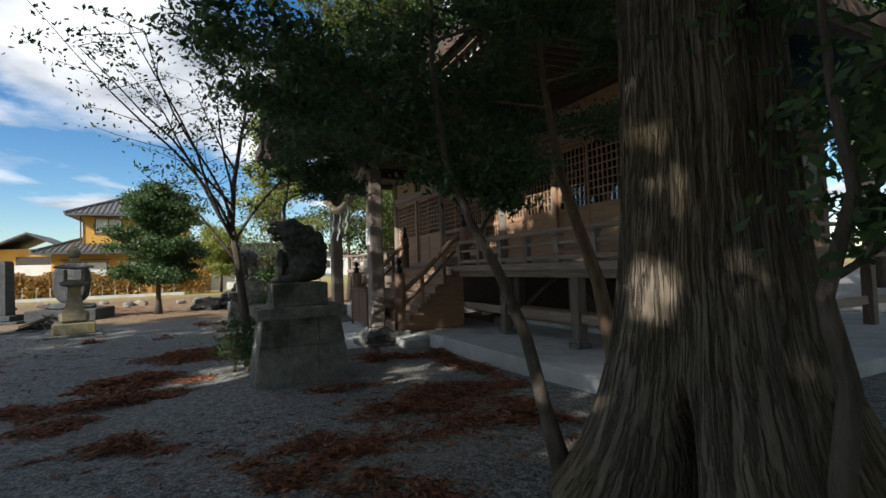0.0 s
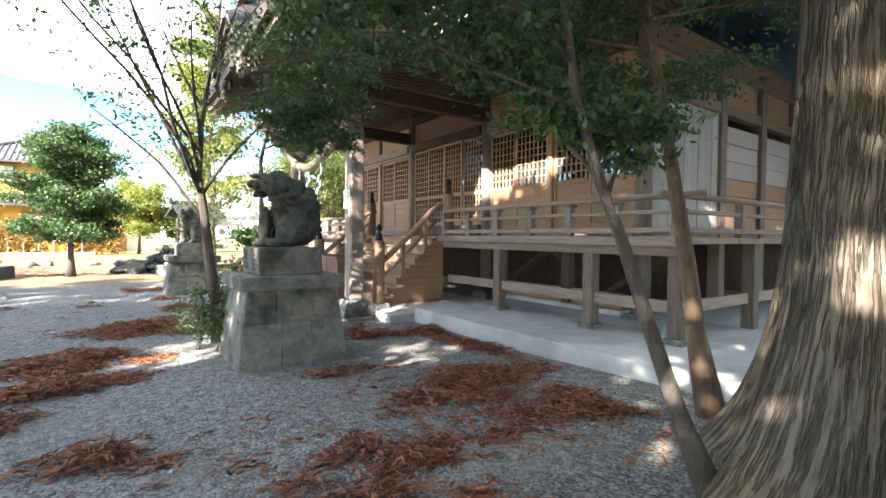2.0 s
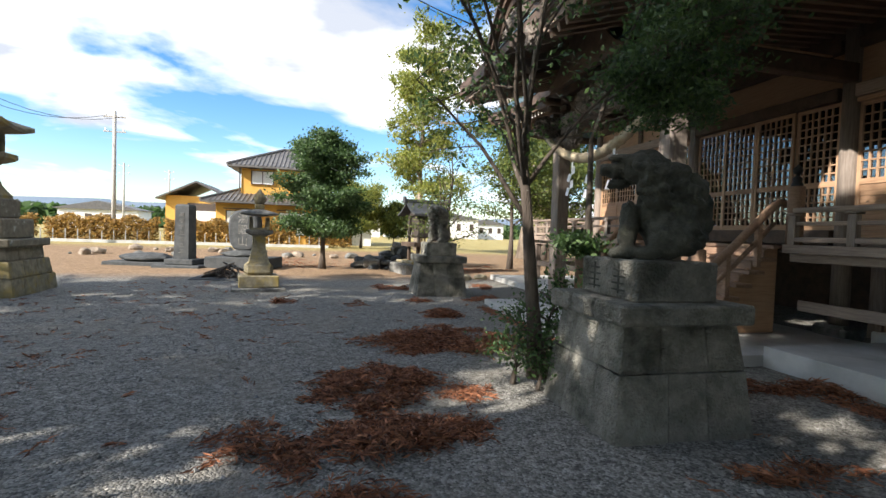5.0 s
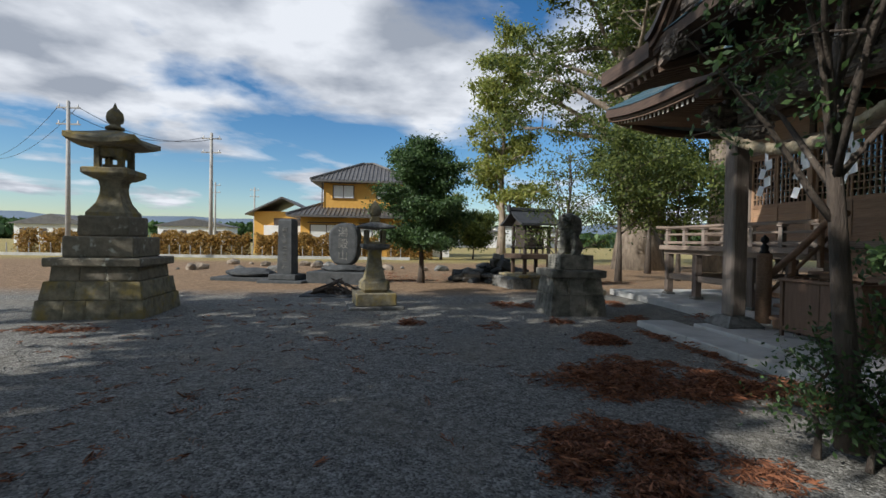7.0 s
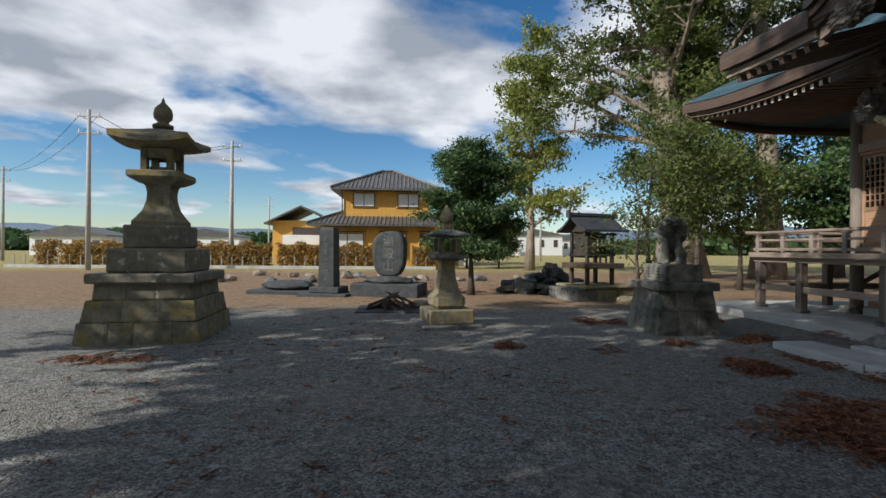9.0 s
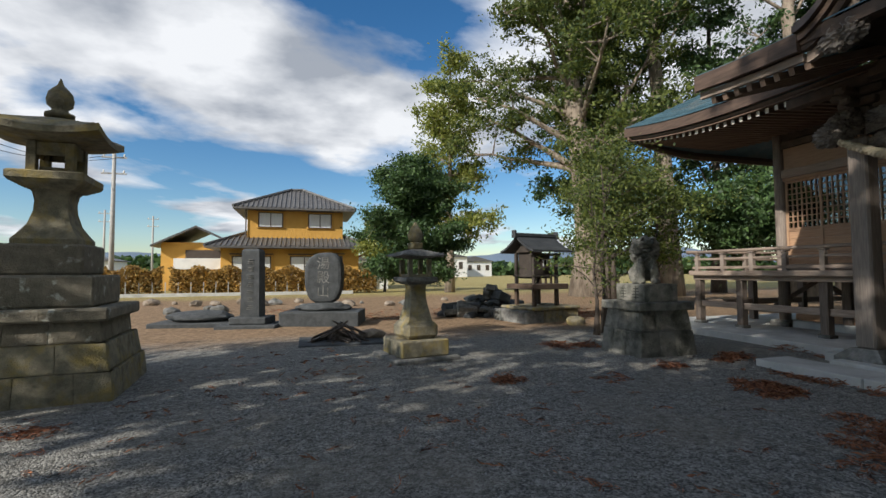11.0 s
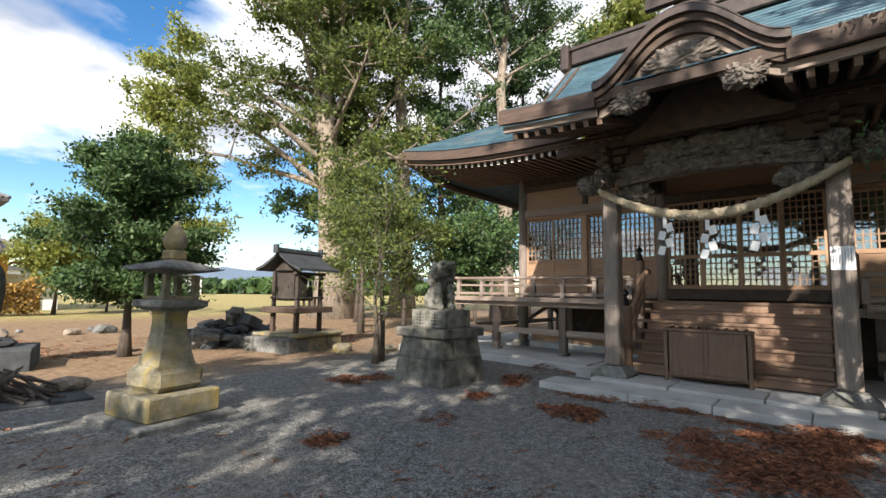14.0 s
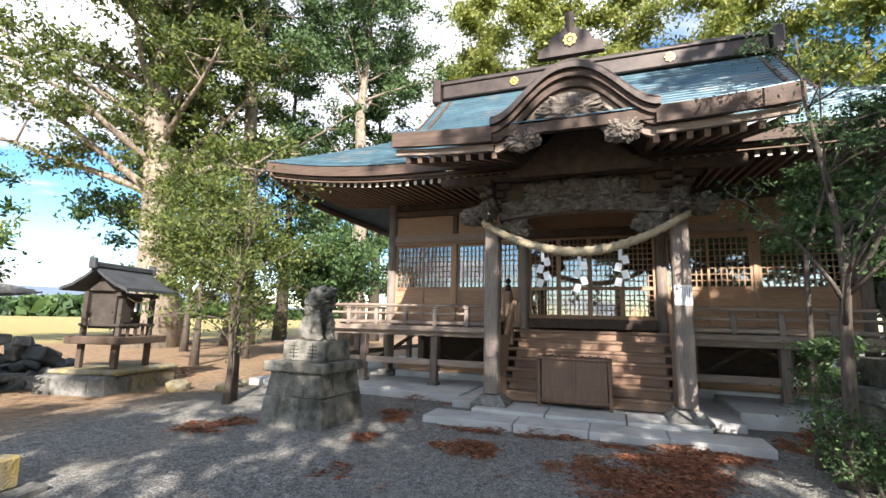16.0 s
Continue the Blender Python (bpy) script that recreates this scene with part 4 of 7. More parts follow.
def build_roof():
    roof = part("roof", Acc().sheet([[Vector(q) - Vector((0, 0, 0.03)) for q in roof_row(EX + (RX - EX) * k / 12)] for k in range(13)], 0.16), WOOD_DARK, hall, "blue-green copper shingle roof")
    xs = [EX + (RX - EX) * k / 30 for k in range(31)]
    courses("shingle_course", [roof_row(x) for x in xs], COPPER, roof)
    back = Acc().sheet([roof_row(EX + (RX - EX) * k / 10, mirror=True) for k in range(11)], 0.16)
    part("back_slope", back, COPPER, roof)
    for s in (-1, 1):
        # side skirts below the gables
        rows = []
        for k in range(9):
            f = k / 8
            x0 = EX + (HIPX - EX) * f
            y = C + s * (HIPY + (GABY + 0.35 - HIPY) * f)
            n = 17
            rows.append([(x0 + (2 * (9.2 - x0)) * j / (n - 1), y, slope_z(x0) + (1 - f) * lift(abs(-1 + 2 * j / (n - 1)))) for j in range(n)])
        acc = Acc().sheet(rows, 0.16)
        part("hip_skirt", acc, COPPER, roof)
        g = Acc().prism([(HIPX, slope_z(HIPX)), (2 * 9.2 - HIPX, slope_z(HIPX)), (9.2, RZ)], "y", C + s * GABY - 0.05, C + s * GABY + 0.05)
        part("gable_wall", g, WOOD_DARK, roof)
        for d in (1, -1):
            out = []
            for k in range(9):
                x = HIPX + (9.2 - HIPX) * k / 8
                out.append((9.2 + d * (x - 9.2), slope_z(x)))
            g = Acc().prism([(a, b + 0.05) for a, b in out] + [(a, b - 0.24) for a, b in out[::-1]], "y", C + s * (GABY + 0.30), C + s * (GABY + 0.36))
            part("bargeboard", g, FASCIA, roof)
    # eave boards along the front, following the upturn
    for z0, z1, dx, m in ((-0.26, -0.03, -0.02, FASCIA), (-0.38, -0.27, 0.10, RAFTER)):
        row = [(y, z) for _, y, z in roof_row(EX)]
        g = Acc().prism([(y, z + z1) for y, z in row] + [(y, z + z0) for y, z in row[::-1]], "x", EX + dx, EX + dx + 0.07)
        part("eave_board", g, m, roof, "brown eave board")
        for s in (-1, 1):
            pts = [(EX + (2 * (9.2 - EX)) * j / 16, EZ + lift(abs(-1 + j / 8))) for j in range(17)]
            g = Acc().prism([(x, z + z1) for x, z in pts] + [(x, z + z0) for x, z in pts[::-1]], "y", C + s * (HIPY - 0.0 - dx), C + s * (HIPY - 0.07 - dx))
            part("eave_board", g, m, roof)
    # rafters under the eaves, white ends
    raft = Acc().box(0, 3.0, -0.035, 0.035, -0.05, 0.05).mesh("rafter", RAFTER)
    tip = Acc().box(-0.012, 0.0, -0.036, 0.036, -0.051, 0.051).mesh("rafter_end", WHITE_END)
    n = 76
    for k in range(n):
        u = -1 + 2 * (k + 0.5) / n
        y = C + (HIPY - 0.25) * u
        z = EZ + lift(abs(u)) - 0.43
        m = pose(EX + 0.22, y, z, 0, -math.degrees(math.atan2(4.95 - z, 2.9)) * 0.6, 0)
        r = part("rafter", raft, RAFTER, roof, at=m)
        part("rafter_end", tip, WHITE_END, roof, at=m)
    # soffit, in the timber whose colour is lowered for eave shade
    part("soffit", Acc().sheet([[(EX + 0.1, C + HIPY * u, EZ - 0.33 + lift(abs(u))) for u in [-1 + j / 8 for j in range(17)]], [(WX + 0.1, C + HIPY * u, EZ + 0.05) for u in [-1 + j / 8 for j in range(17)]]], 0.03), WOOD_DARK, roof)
    # ridge
    timber("ridge_body", 9.2 - 0.24, 9.2 + 0.24, C - 4.75, C + 4.75, RZ - 0.05, RZ + 0.42, COPPER_DARK, roof, 0.03)
    timber("ridge_band", 9.2 - 0.30, 9.2 + 0.30, C - 4.8, C + 4.8, RZ + 0.42, RZ + 0.50, COPPER_DARK, roof, 0.02)
    timber("ridge_cap", 9.2 - 0.2, 9.2 + 0.2, C - 4.86, C + 4.86, RZ + 0.50, RZ + 0.62, COPPER_DARK, roof, 0.04)
    for s in (-1, 1):
        timber("ridge_end", 9.2 - 0.42, 9.2 + 0.42, C + s * 4.93 - 0.14, C + s * 4.93 + 0.14, RZ - 0.25, RZ + 0.62, COPPER_DARK, roof, 0.05)
    for y in (C - 2.28, C + 2.28):
        crest(roof, (9.2 - 0.26, y, RZ + 0.2), 0.16)


def crest(parent, at, r):
    """Round gilt flower crest: boss and eight petals."""
    a = Acc()
    a.tube([(0, 0, 0), (-0.02, 0, 0)], [r * 0.32, r * 0.3], 12)
    for k in range(8):
        t = k * math.pi / 4
        y, z = math.cos(t) * r * 0.68, math.sin(t) * r * 0.68
        a.tube([(0, y, z), (-0.02, y, z)], [r * 0.27, r * 0.24], 10)
    part("crest", a, GOLD, parent, "gilt flower crest", at=Matrix.Translation(at))


def kara(u):
    """Bell curve of the porch gable, u from -1 to 1."""
    return 0.5 + 0.5 * math.cos(math.pi * min(1, abs(u)) ** 1.15)


KW, KH, KX, KC = 1.26, 0.78, 2.02, C - 0.02
KZ = 4.62


def build_porch_roof():
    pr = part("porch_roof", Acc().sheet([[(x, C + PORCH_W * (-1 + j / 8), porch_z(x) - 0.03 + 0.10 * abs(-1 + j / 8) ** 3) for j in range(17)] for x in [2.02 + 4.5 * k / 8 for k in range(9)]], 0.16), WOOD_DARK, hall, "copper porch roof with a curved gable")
    xs = [2.02 + 4.5 * k / 16 for k in range(17)]
    courses("shingle_course", [[(x, C + PORCH_W * (-1 + j / 8), porch_z(x) + 0.10 * abs(-1 + j / 8) ** 3) for j in range(17)] for x in xs], COPPER, pr)
    # fascia left and right of the gable
    for s in (-1, 1):
        for z0, z1, dx, m in ((-0.28, -0.02, -0.06, FASCIA), (-0.40, -0.285, 0.06, WOOD_GREY_Y)):
            us = [0.41, 0.6, 0.8, 1.0]
            row = [(C + s * PORCH_W * u, 4.64 + 0.10 * u ** 3) for u in us]
            g = Acc().prism([(y, z + z1) for y, z in row] + [(y, z + z0) for y, z in row[::-1]], "x", 2.02 + dx, 2.02 + dx + 0.07)
            part("eave_board", g, m, pr)
        out = [(x, porch_z(x) + 0.10) for x in xs[:13]]
        g = Acc().prism([(a, b + 0.0) for a, b in out] + [(a, b - 0.28) for a, b in out[::-1]], "y", C + s * PORCH_W, C + s * (PORCH_W + 0.06))
        part("bargeboard", g, FASCIA, pr)
    raft = Acc().box(0, 2.0, -0.04, 0.04, -0.055, 0.055).mesh("rafter", RAFTER)
    tip = Acc().box(-0.012, 0.0, -0.041, 0.041, -0.056, 0.056).mesh("rafter_end", RAFTER)
    for k in range(26):
        u = -1 + 2 * (k + 0.5) / 26
        if abs(u) < 0.42:
            continue
        m = pose(2.16, C + (PORCH_W - 0.1) * u, 4.19 + 0.08 * abs(u) ** 3, 0, -16, 0)
        part("rafter", raft, RAFTER, pr, at=m)
        part("rafter_end", tip, RAFTER, pr, at=m)
    # bell gable: shingled barrel, layered edge boards, dark tympanum
    n = 33
    us = [-1 + 2 * j / (n - 1) for j in range(n)]
    top = [[(x, KC + KW * u, KZ + KH * kara(u) + 0.12 + (0.40 * kara(u * 0.9)) * (1 - math.exp(-max(0, x - KX) / 0.35))) for u in us] for x in [KX - 0.08, KX + 0.06, KX + 0.2, KX + 0.36, KX + 0.55, KX + 0.8, KX + 1.3, KX + 2.0, KX + 3.0]]
    gable = part("curved_gable", Acc().sheet([[Vector(q) - Vector((0, 0, 0.02)) for q in r] for r in top], 0.10), COPPER_DARK, pr, "bell-curved gable with layered brown edge boards")
    courses("shingle_course", [[q for q in r] for r in top], COPPER_DARK, gable, 0.03)
    for z0, z1, x, w, m in ((-0.02, 0.08, KX - 0.12, 1.0, COPPER_DARK), (-0.13, -0.025, KX - 0.05, 1.0, FASCIA), (-0.27, -0.135, KX + 0.02, 0.985, WOOD_DARK), (-0.42, -0.275, KX + 0.10, 0.97, WOOD_GREY_Y)):
        row = [(KC + KW * u * w, KZ + KH * kara(u) + 0.02) for u in us]
        g = Acc().prism([(y, z + z1) for y, z in row] + [(y, z + z0) for y, z in row[::-1]], "x", x, x + 0.08)
        part("gable_board", g, m, gable)
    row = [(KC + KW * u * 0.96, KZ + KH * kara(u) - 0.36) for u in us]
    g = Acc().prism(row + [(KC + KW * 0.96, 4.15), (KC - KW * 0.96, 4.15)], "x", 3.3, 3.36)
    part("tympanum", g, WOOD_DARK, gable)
    for at, size, sd in (((KX + 0.08, KC, 4.82), (0.10, 0.42, 0.20), 41), ((KX + 0.08, KC + 0.76, 4.40), (0.08, 0.24, 0.19), 42), ((KX + 0.08, KC - 0.76, 4.40), (0.08, 0.24, 0.19), 43)):
        part("gable_pendant", carved_acc(size, sd), CARVED, gable, "carved gable pendant", True, at=Matrix.Translation(at))
    # ridge of the bell gable, demon-tile plate and rod
    pts = [(KX + 0.25, KC, 5.76), (KX + 1.0, KC, 5.86), (KX + 3.6, KC, 6.0)]
    part("gable_ridge", Acc().tube(pts, [0.13, 0.13, 0.13], 8), COPPER_DARK, gable, smooth=True)
    plate = Acc().prism([(KC - 0.52, 5.78), (KC - 0.50, 5.92), (KC - 0.36, 5.98), (KC - 0.30, 6.12), (KC - 0.15, 6.2), (KC, 6.34), (KC + 0.15, 6.2), (KC + 0.30, 6.12), (KC + 0.36, 5.98), (KC + 0.50, 5.92), (KC + 0.52, 5.78)], "x", KX + 0.16, KX + 0.28)
    part("ridge_plate", plate, COPPER_DARK, gable, "ornamental ridge-end plate")
    crest(gable, (KX + 0.15, KC, 6.02), 0.12)
    part("ridge_rod", Acc().tube([(KX + 0.22, KC, 6.15), (KX + 0.12, KC, 6.48)], [0.07, 0.075], 8), COPPER_DARK, gable)


build_roof()
build_porch_roof()

# ---- things in front of the hall ----


def build_offertory():
    bx = thing("offertory_box", (4.18, C + 0.17, -0.045), "dark varnished wooden offertory box on short legs", "offertory box")
    h, d, w = 0.92, 0.34, 0.63
    for s in (-1, 1):
        part("front_panel", Acc().box(-d / 2 + 0.012, -d / 2 + 0.035, s * 0.035 if s > 0 else -w + 0.05, w - 0.05 if s > 0 else -0.035, 0.16, h - 0.06, 0.004), WOOD_BOX, bx)
        part("side_panel", Acc().box(-d / 2 + 0.05, d / 2 - 0.05, s * w - 0.03 - 0.0, s * w + 0.0 if s > 0 else s * w + 0.03, 0.16, h - 0.06, 0.004), WOOD_BOX, bx)
        for x in (-d / 2, d / 2 - 0.05):
            part("leg", Acc().box(x, x + 0.05, s * w - 0.03, s * w + 0.03, 0.0, h - 0.05, 0.006), WOOD_BOX, bx)
    part("centre_stile", Acc().box(-d / 2 + 0.002, -d / 2 + 0.03, -0.034, 0.034, 0.16, h - 0.06, 0.004), WOOD_BOX, bx)
    part("bottom_rail", Acc().box(-d / 2 + 0.004, d / 2 - 0.004, -w + 0.031, w - 0.031, 0.10, 0.159, 0.006), WOOD_BOX, bx)
    part("back_panel", Acc().box(d / 2 - 0.03, d / 2 - 0.01, -w + 0.04, w - 0.04, 0.16, h - 0.06), WOOD_BOX, bx)
    part("rim", Acc().box(-d / 2 - 0.03, d / 2 + 0.03, -w - 0.04, w + 0.04, h - 0.059, h - 0.01, 0.01), WOOD_BOX, bx)
    for k in range(9):
        y = -w + 0.07 + (2 * w - 0.14) * k / 8
        part("slat", Acc().box(-d / 2 + 0.02, d / 2 - 0.02, y - 0.02, y + 0.02, h - 0.009, h + 0.02, 0.008), WOOD_BOX, bx)


build_offertory()


def build_rope():
    rope = thing("sacred_rope", (3.68, C, 3.3), "thick twisted straw rope hung between the porch posts", "rope")
    n = 90

    def line(u):
        # u from -1 to 1 across the porch; tied at the posts
        y = 1.80 * u
        z = 0.08 - 0.62 * (1 - abs(u) ** 1.9)
        return Vector((-0.06 - 0.04 * (1 - u * u), y, z))

    for s in range(3):
        pts, rad = [], []
        for k in range(n + 1):
            u = -1 + 2 * k / n
            q = line(u)
            r = 0.050 + 0.020 * (1 - u * u)
            a = 2 * math.pi * (s / 3 + 11 * u)
            pts.append(q + Vector((math.cos(a), 0, math.sin(a))) * r * 0.72)
            rad.append(r * 0.74)
        part("strand", Acc().tube(pts, rad, 7), ROPE, rope, smooth=True)
    for u in (-0.38, 0.0, 0.36):
        q = line(u)
        st = part("paper_streamer", Acc().box(-0.003, 0.003, -0.03, 0.03, -0.2, 0.0), PAPER, rope, "white zigzag paper streamer", at=Matrix.Translation(q + Vector((-0.01, 0, -0.06))))
        for k in range(4):
            dy = 0.04 * (1 if k % 2 else -1) - 0.02
            part("fold", Acc().box(-0.003, 0.003, -0.055, 0.055, -0.15, 0.0), PAPER, st, at=pose(-0.012 * (k + 1), dy, -0.13 - 0.13 * k, 0, 8, 0) @ pose(0, 0, 0, 14 * (1 if k % 2 else -1)))


build_rope()


def build_notice():
    n = thing("paper_notice", (3.725, C - 1.655, 2.0), "white paper notice with rows of writing on a porch post", "notice")
    part("sheet", Acc().box(-0.006, 0.0, -0.135, 0.135, -0.17, 0.17), PAPER, n)
    for k in range(7):
        y = 0.105 - 0.033 * k
        part("writing", Acc().box(-0.0072, -0.0055, y - 0.004, y + 0.004, -0.12 + 0.02 * (k % 3), 0.14), INK, n)


build_notice()


def stone_course(parent, x0, x1, y0, y1, z0, z1, batter, blocks, mat, seed=0):
    """One course of a battered stone base, as separate blocks on each side."""
    rnd = random.Random(seed)
    cx, cy = (x0 + x1) / 2, (y0 + y1) / 2
    hx, hy = (x1 - x0) / 2, (y1 - y0) / 2

    def block(ua, ub, side):
        acc = Acc()
        d = 0.30
        vs = []
        g = 0.005
        bul = rnd.uniform(0.0, 0.018)
        for z, ins in ((z0 + g, 0.0), (z1 - g, batter)):
            for u in (ua, ub):
                for dep in (0.0, d):
                    if side in "WE":
                        s = -1 if side == "W" else 1
                        ww = hy - ins
                        vs.append((s * (hx - ins - dep), ww * u - (g if u == ub else -g), z))
                    else:
                        s = -1 if side == "S" else 1
                        ww = hx - ins - 0.0
                        vs.append((ww * u - (g if u == ub else -g), s * (hy - ins - dep), z))
        # bulged outer face
        f = [(0, 2, 3, 1), (4, 5, 7, 6), (1, 3, 7, 5), (0, 1, 5, 4), (2, 6, 7, 3)]
        outer = [vs[0], vs[2], vs[6], vs[4]]
        mid = Vector((0, 0, 0))
        for q in outer:
            mid += Vector(q) / 4
        nrm = {"W": Vector((-1, 0, 0)), "E": Vector((1, 0, 0)), "S": Vector((0, -1, 0)), "N": Vector((0, 1, 0))}[side]
        inner = [mid + (Vector(q) - mid) * 0.82 + nrm * bul for q in outer]
        k = len(vs)
        vs = vs + inner
        f += [(0, 2, k + 1, k), (2, 6, k + 2, k + 1), (6, 4, k + 3, k + 2), (4, 0, k, k + 3), (k, k + 1, k + 2, k + 3)]
        acc.add(vs, f)
        part("stone_block", acc, mat, parent, at=Matrix.Translation((cx, cy, 0)))

    for side in "WESN":
        cuts = [-1.0] + sorted(-1 + 2 * (k + rnd.uniform(-0.15, 0.15)) / blocks for k in range(1, blocks)) + [1.0]
        for a, b in zip(cuts, cuts[1:]):
            block(a, b, side)
    core = Acc().box(x0 + 0.12 + batter, x1 - 0.12 - batter, y0 + 0.12 + batter, y1 - 0.12 - batter, z0, z1 - 0.004)
    part("core", core, mat, parent)


def guardian_lion(at, turn, label, mat=None):
    """A seated guardian lion carved in one piece: haunches, chest, forelegs, maned head, tail."""
    mball = bpy.data.metaballs.new("lion_body")
    mball.resolution = 0.045
    tmp = new("lion_metaball", mball)

    def ell(x, y, z, sx, sy, sz, ry=0.0):
        e = mball.elements.new(type="ELLIPSOID")
        e.co = (x, y, z)
        e.radius = 1.0
        e.size_x, e.size_y, e.size_z = sx * 1.24, sy * 1.24, sz * 1.24
        e.rotation = Euler((0, radians(ry), 0)).to_quaternion()
        e.stiffness = 4

    # front is -x
    ell(0.14, 0, 0.24, 0.28, 0.23, 0.25)
    ell(0.06, 0, 0.46, 0.25, 0.22, 0.30, 24)
    ell(0.10, 0, 0.66, 0.20, 0.21, 0.20, 30)
    for s in (-1, 1):
        ell(0.12, s * 0.18, 0.17, 0.20, 0.11, 0.18)
        ell(-0.06, s * 0.19, 0.05, 0.16, 0.08, 0.07)
        ell(-0.20, s * 0.12, 0.26, 0.085, 0.085, 0.30)
        ell(-0.25, s * 0.12, 0.045, 0.12, 0.09, 0.065)
        ell(-0.04, s * 0.17, 0.70, 0.13, 0.11, 0.17)
        ell(-0.30, s * 0.10, 0.875, 0.09, 0.06, 0.045)
        ell(0.00, s * 0.18, 0.55, 0.13, 0.09, 0.13)
        ell(-0.10, s * 0.20, 0.80, 0.08, 0.05, 0.08)
    ell(-0.12, 0, 0.79, 0.22, 0.20, 0.17)
    ell(-0.33, 0, 0.775, 0.13, 0.15, 0.065)
    ell(-0.30, 0, 0.655, 0.11, 0.13, 0.045)
    ell(-0.41, 0, 0.815, 0.05, 0.08, 0.04)
    ell(0.30, 0, 0.42, 0.12, 0.15, 0.22)
    ell(0.28, 0, 0.60, 0.10, 0.12, 0.12)
    dg = bpy.context.evaluated_depsgraph_get()
    dg.update()
    me0 = bpy.data.meshes.new_from_object(tmp.evaluated_get(dg))
    bm = bmesh.new()
    bm.from_mesh(me0)
    bpy.data.objects.remove(tmp)
    bpy.data.metaballs.remove(mball)
    bmesh.ops.subdivide_edges(bm, edges=bm.edges, cuts=1, use_grid_fill=True)
    bm.normal_update()
    for v in bm.verts:
        q = v.co
        curl = math.tanh(2.5 * math.sin(34 * q.y + 12 * q.x + 6 * noise.noise(q * 5)) * math.sin(30 * q.z + 14 * q.x + 6 * noise.noise(q * 4 + Vector((3, 0, 0)))))
        mane = smoothstep(0.42, 0.62, q.z) * (0.35 + 0.65 * smoothstep(-0.25, -0.05, q.x)) + smoothstep(0.22, 0.32, q.x)
        v.co += v.normal * (0.026 * curl * min(1, 0.2 + mane) + 0.018 * noise.noise(q * 9) + 0.012 * noise.noise(q * 20))
    me = bpy.data.meshes.new("guardian_lion")
    bm.to_mesh(me)
    bm.free()
    me.materials.append(mat or STONE_DARK)
    me.polygons.foreach_set("use_smooth", [True] * len(me.polygons))
    ob = new("guardian_lion", me)
    ob.matrix_world = pose(*at, 0, 0, turn)
    return tagged(ob, label, "statue", "guardian lion pair")


def lion_pedestal(x0, x1, y0, y1, zb, label, seed):
    p = thing("lion_pedestal", ((x0 + x1) / 2, (y0 + y1) / 2, zb), label, "pedestal", "guardian lion pair")
    hx, hy = (x1 - x0) / 2, (y1 - y0) / 2
    stone_course(p, -hx - 0.05, hx + 0.05, -hy - 0.05, hy + 0.05, -0.18, 0.44, 0.065, 3, STONE_PED, seed)
    stone_course(p, -hx + 0.02, hx - 0.02, -hy + 0.02, hy - 0.02, 0.44, 0.81, 0.05, 3, STONE_PED, seed + 5)
    for k in range(3):
        ya, yb = -hy + 2 * hy * k / 3, -hy + 2 * hy * (k + 1) / 3
        part("cap_slab", Acc().box(-hx - 0.02, hx + 0.02, ya - (0.02 if k == 0 else -0.003), yb + (0.02 if k == 2 else -0.003), 0.812, 0.97, 0.018), STONE_PED, p)
    blk = part("plinth_block", Acc().box(-hx + 0.21, hx - 0.22, -hy + 0.13, hy - 0.16, 0.972, 1.30, 0.015), STONE_PED, p, "squared plinth with cut characters")
    # worn characters: plain bars
    for y in (-0.18, 0.18):
        for k in range(4):
            part("character_stroke", Acc().box(-hx + 0.203, -hx + 0.211, y - 0.09 + 0.02 * (k % 2), y + 0.09 - 0.02 * (k // 2), 1.04 + 0.055 * k, 1.054 + 0.055 * k), STONE_DARK, blk)
        part("character_stroke", Acc().box(-hx + 0.2035, -hx + 0.2112, y - 0.009, y + 0.009, 1.02, 1.26), STONE_DARK, blk)
    return p


lion_pedestal(1.35, 2.53, 7.48, 8.60, -0.13, "grey stone block pedestal stained dark beside two slender trees", 1)
lion_pedestal(1.27, 2.45, 15.45, 16.57, -0.20, "grey stone block pedestal before the hall's far end", 2)
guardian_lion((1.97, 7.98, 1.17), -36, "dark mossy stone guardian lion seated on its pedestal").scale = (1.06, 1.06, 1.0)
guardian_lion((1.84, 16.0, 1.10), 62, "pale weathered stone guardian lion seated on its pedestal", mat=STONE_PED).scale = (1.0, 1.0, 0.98)


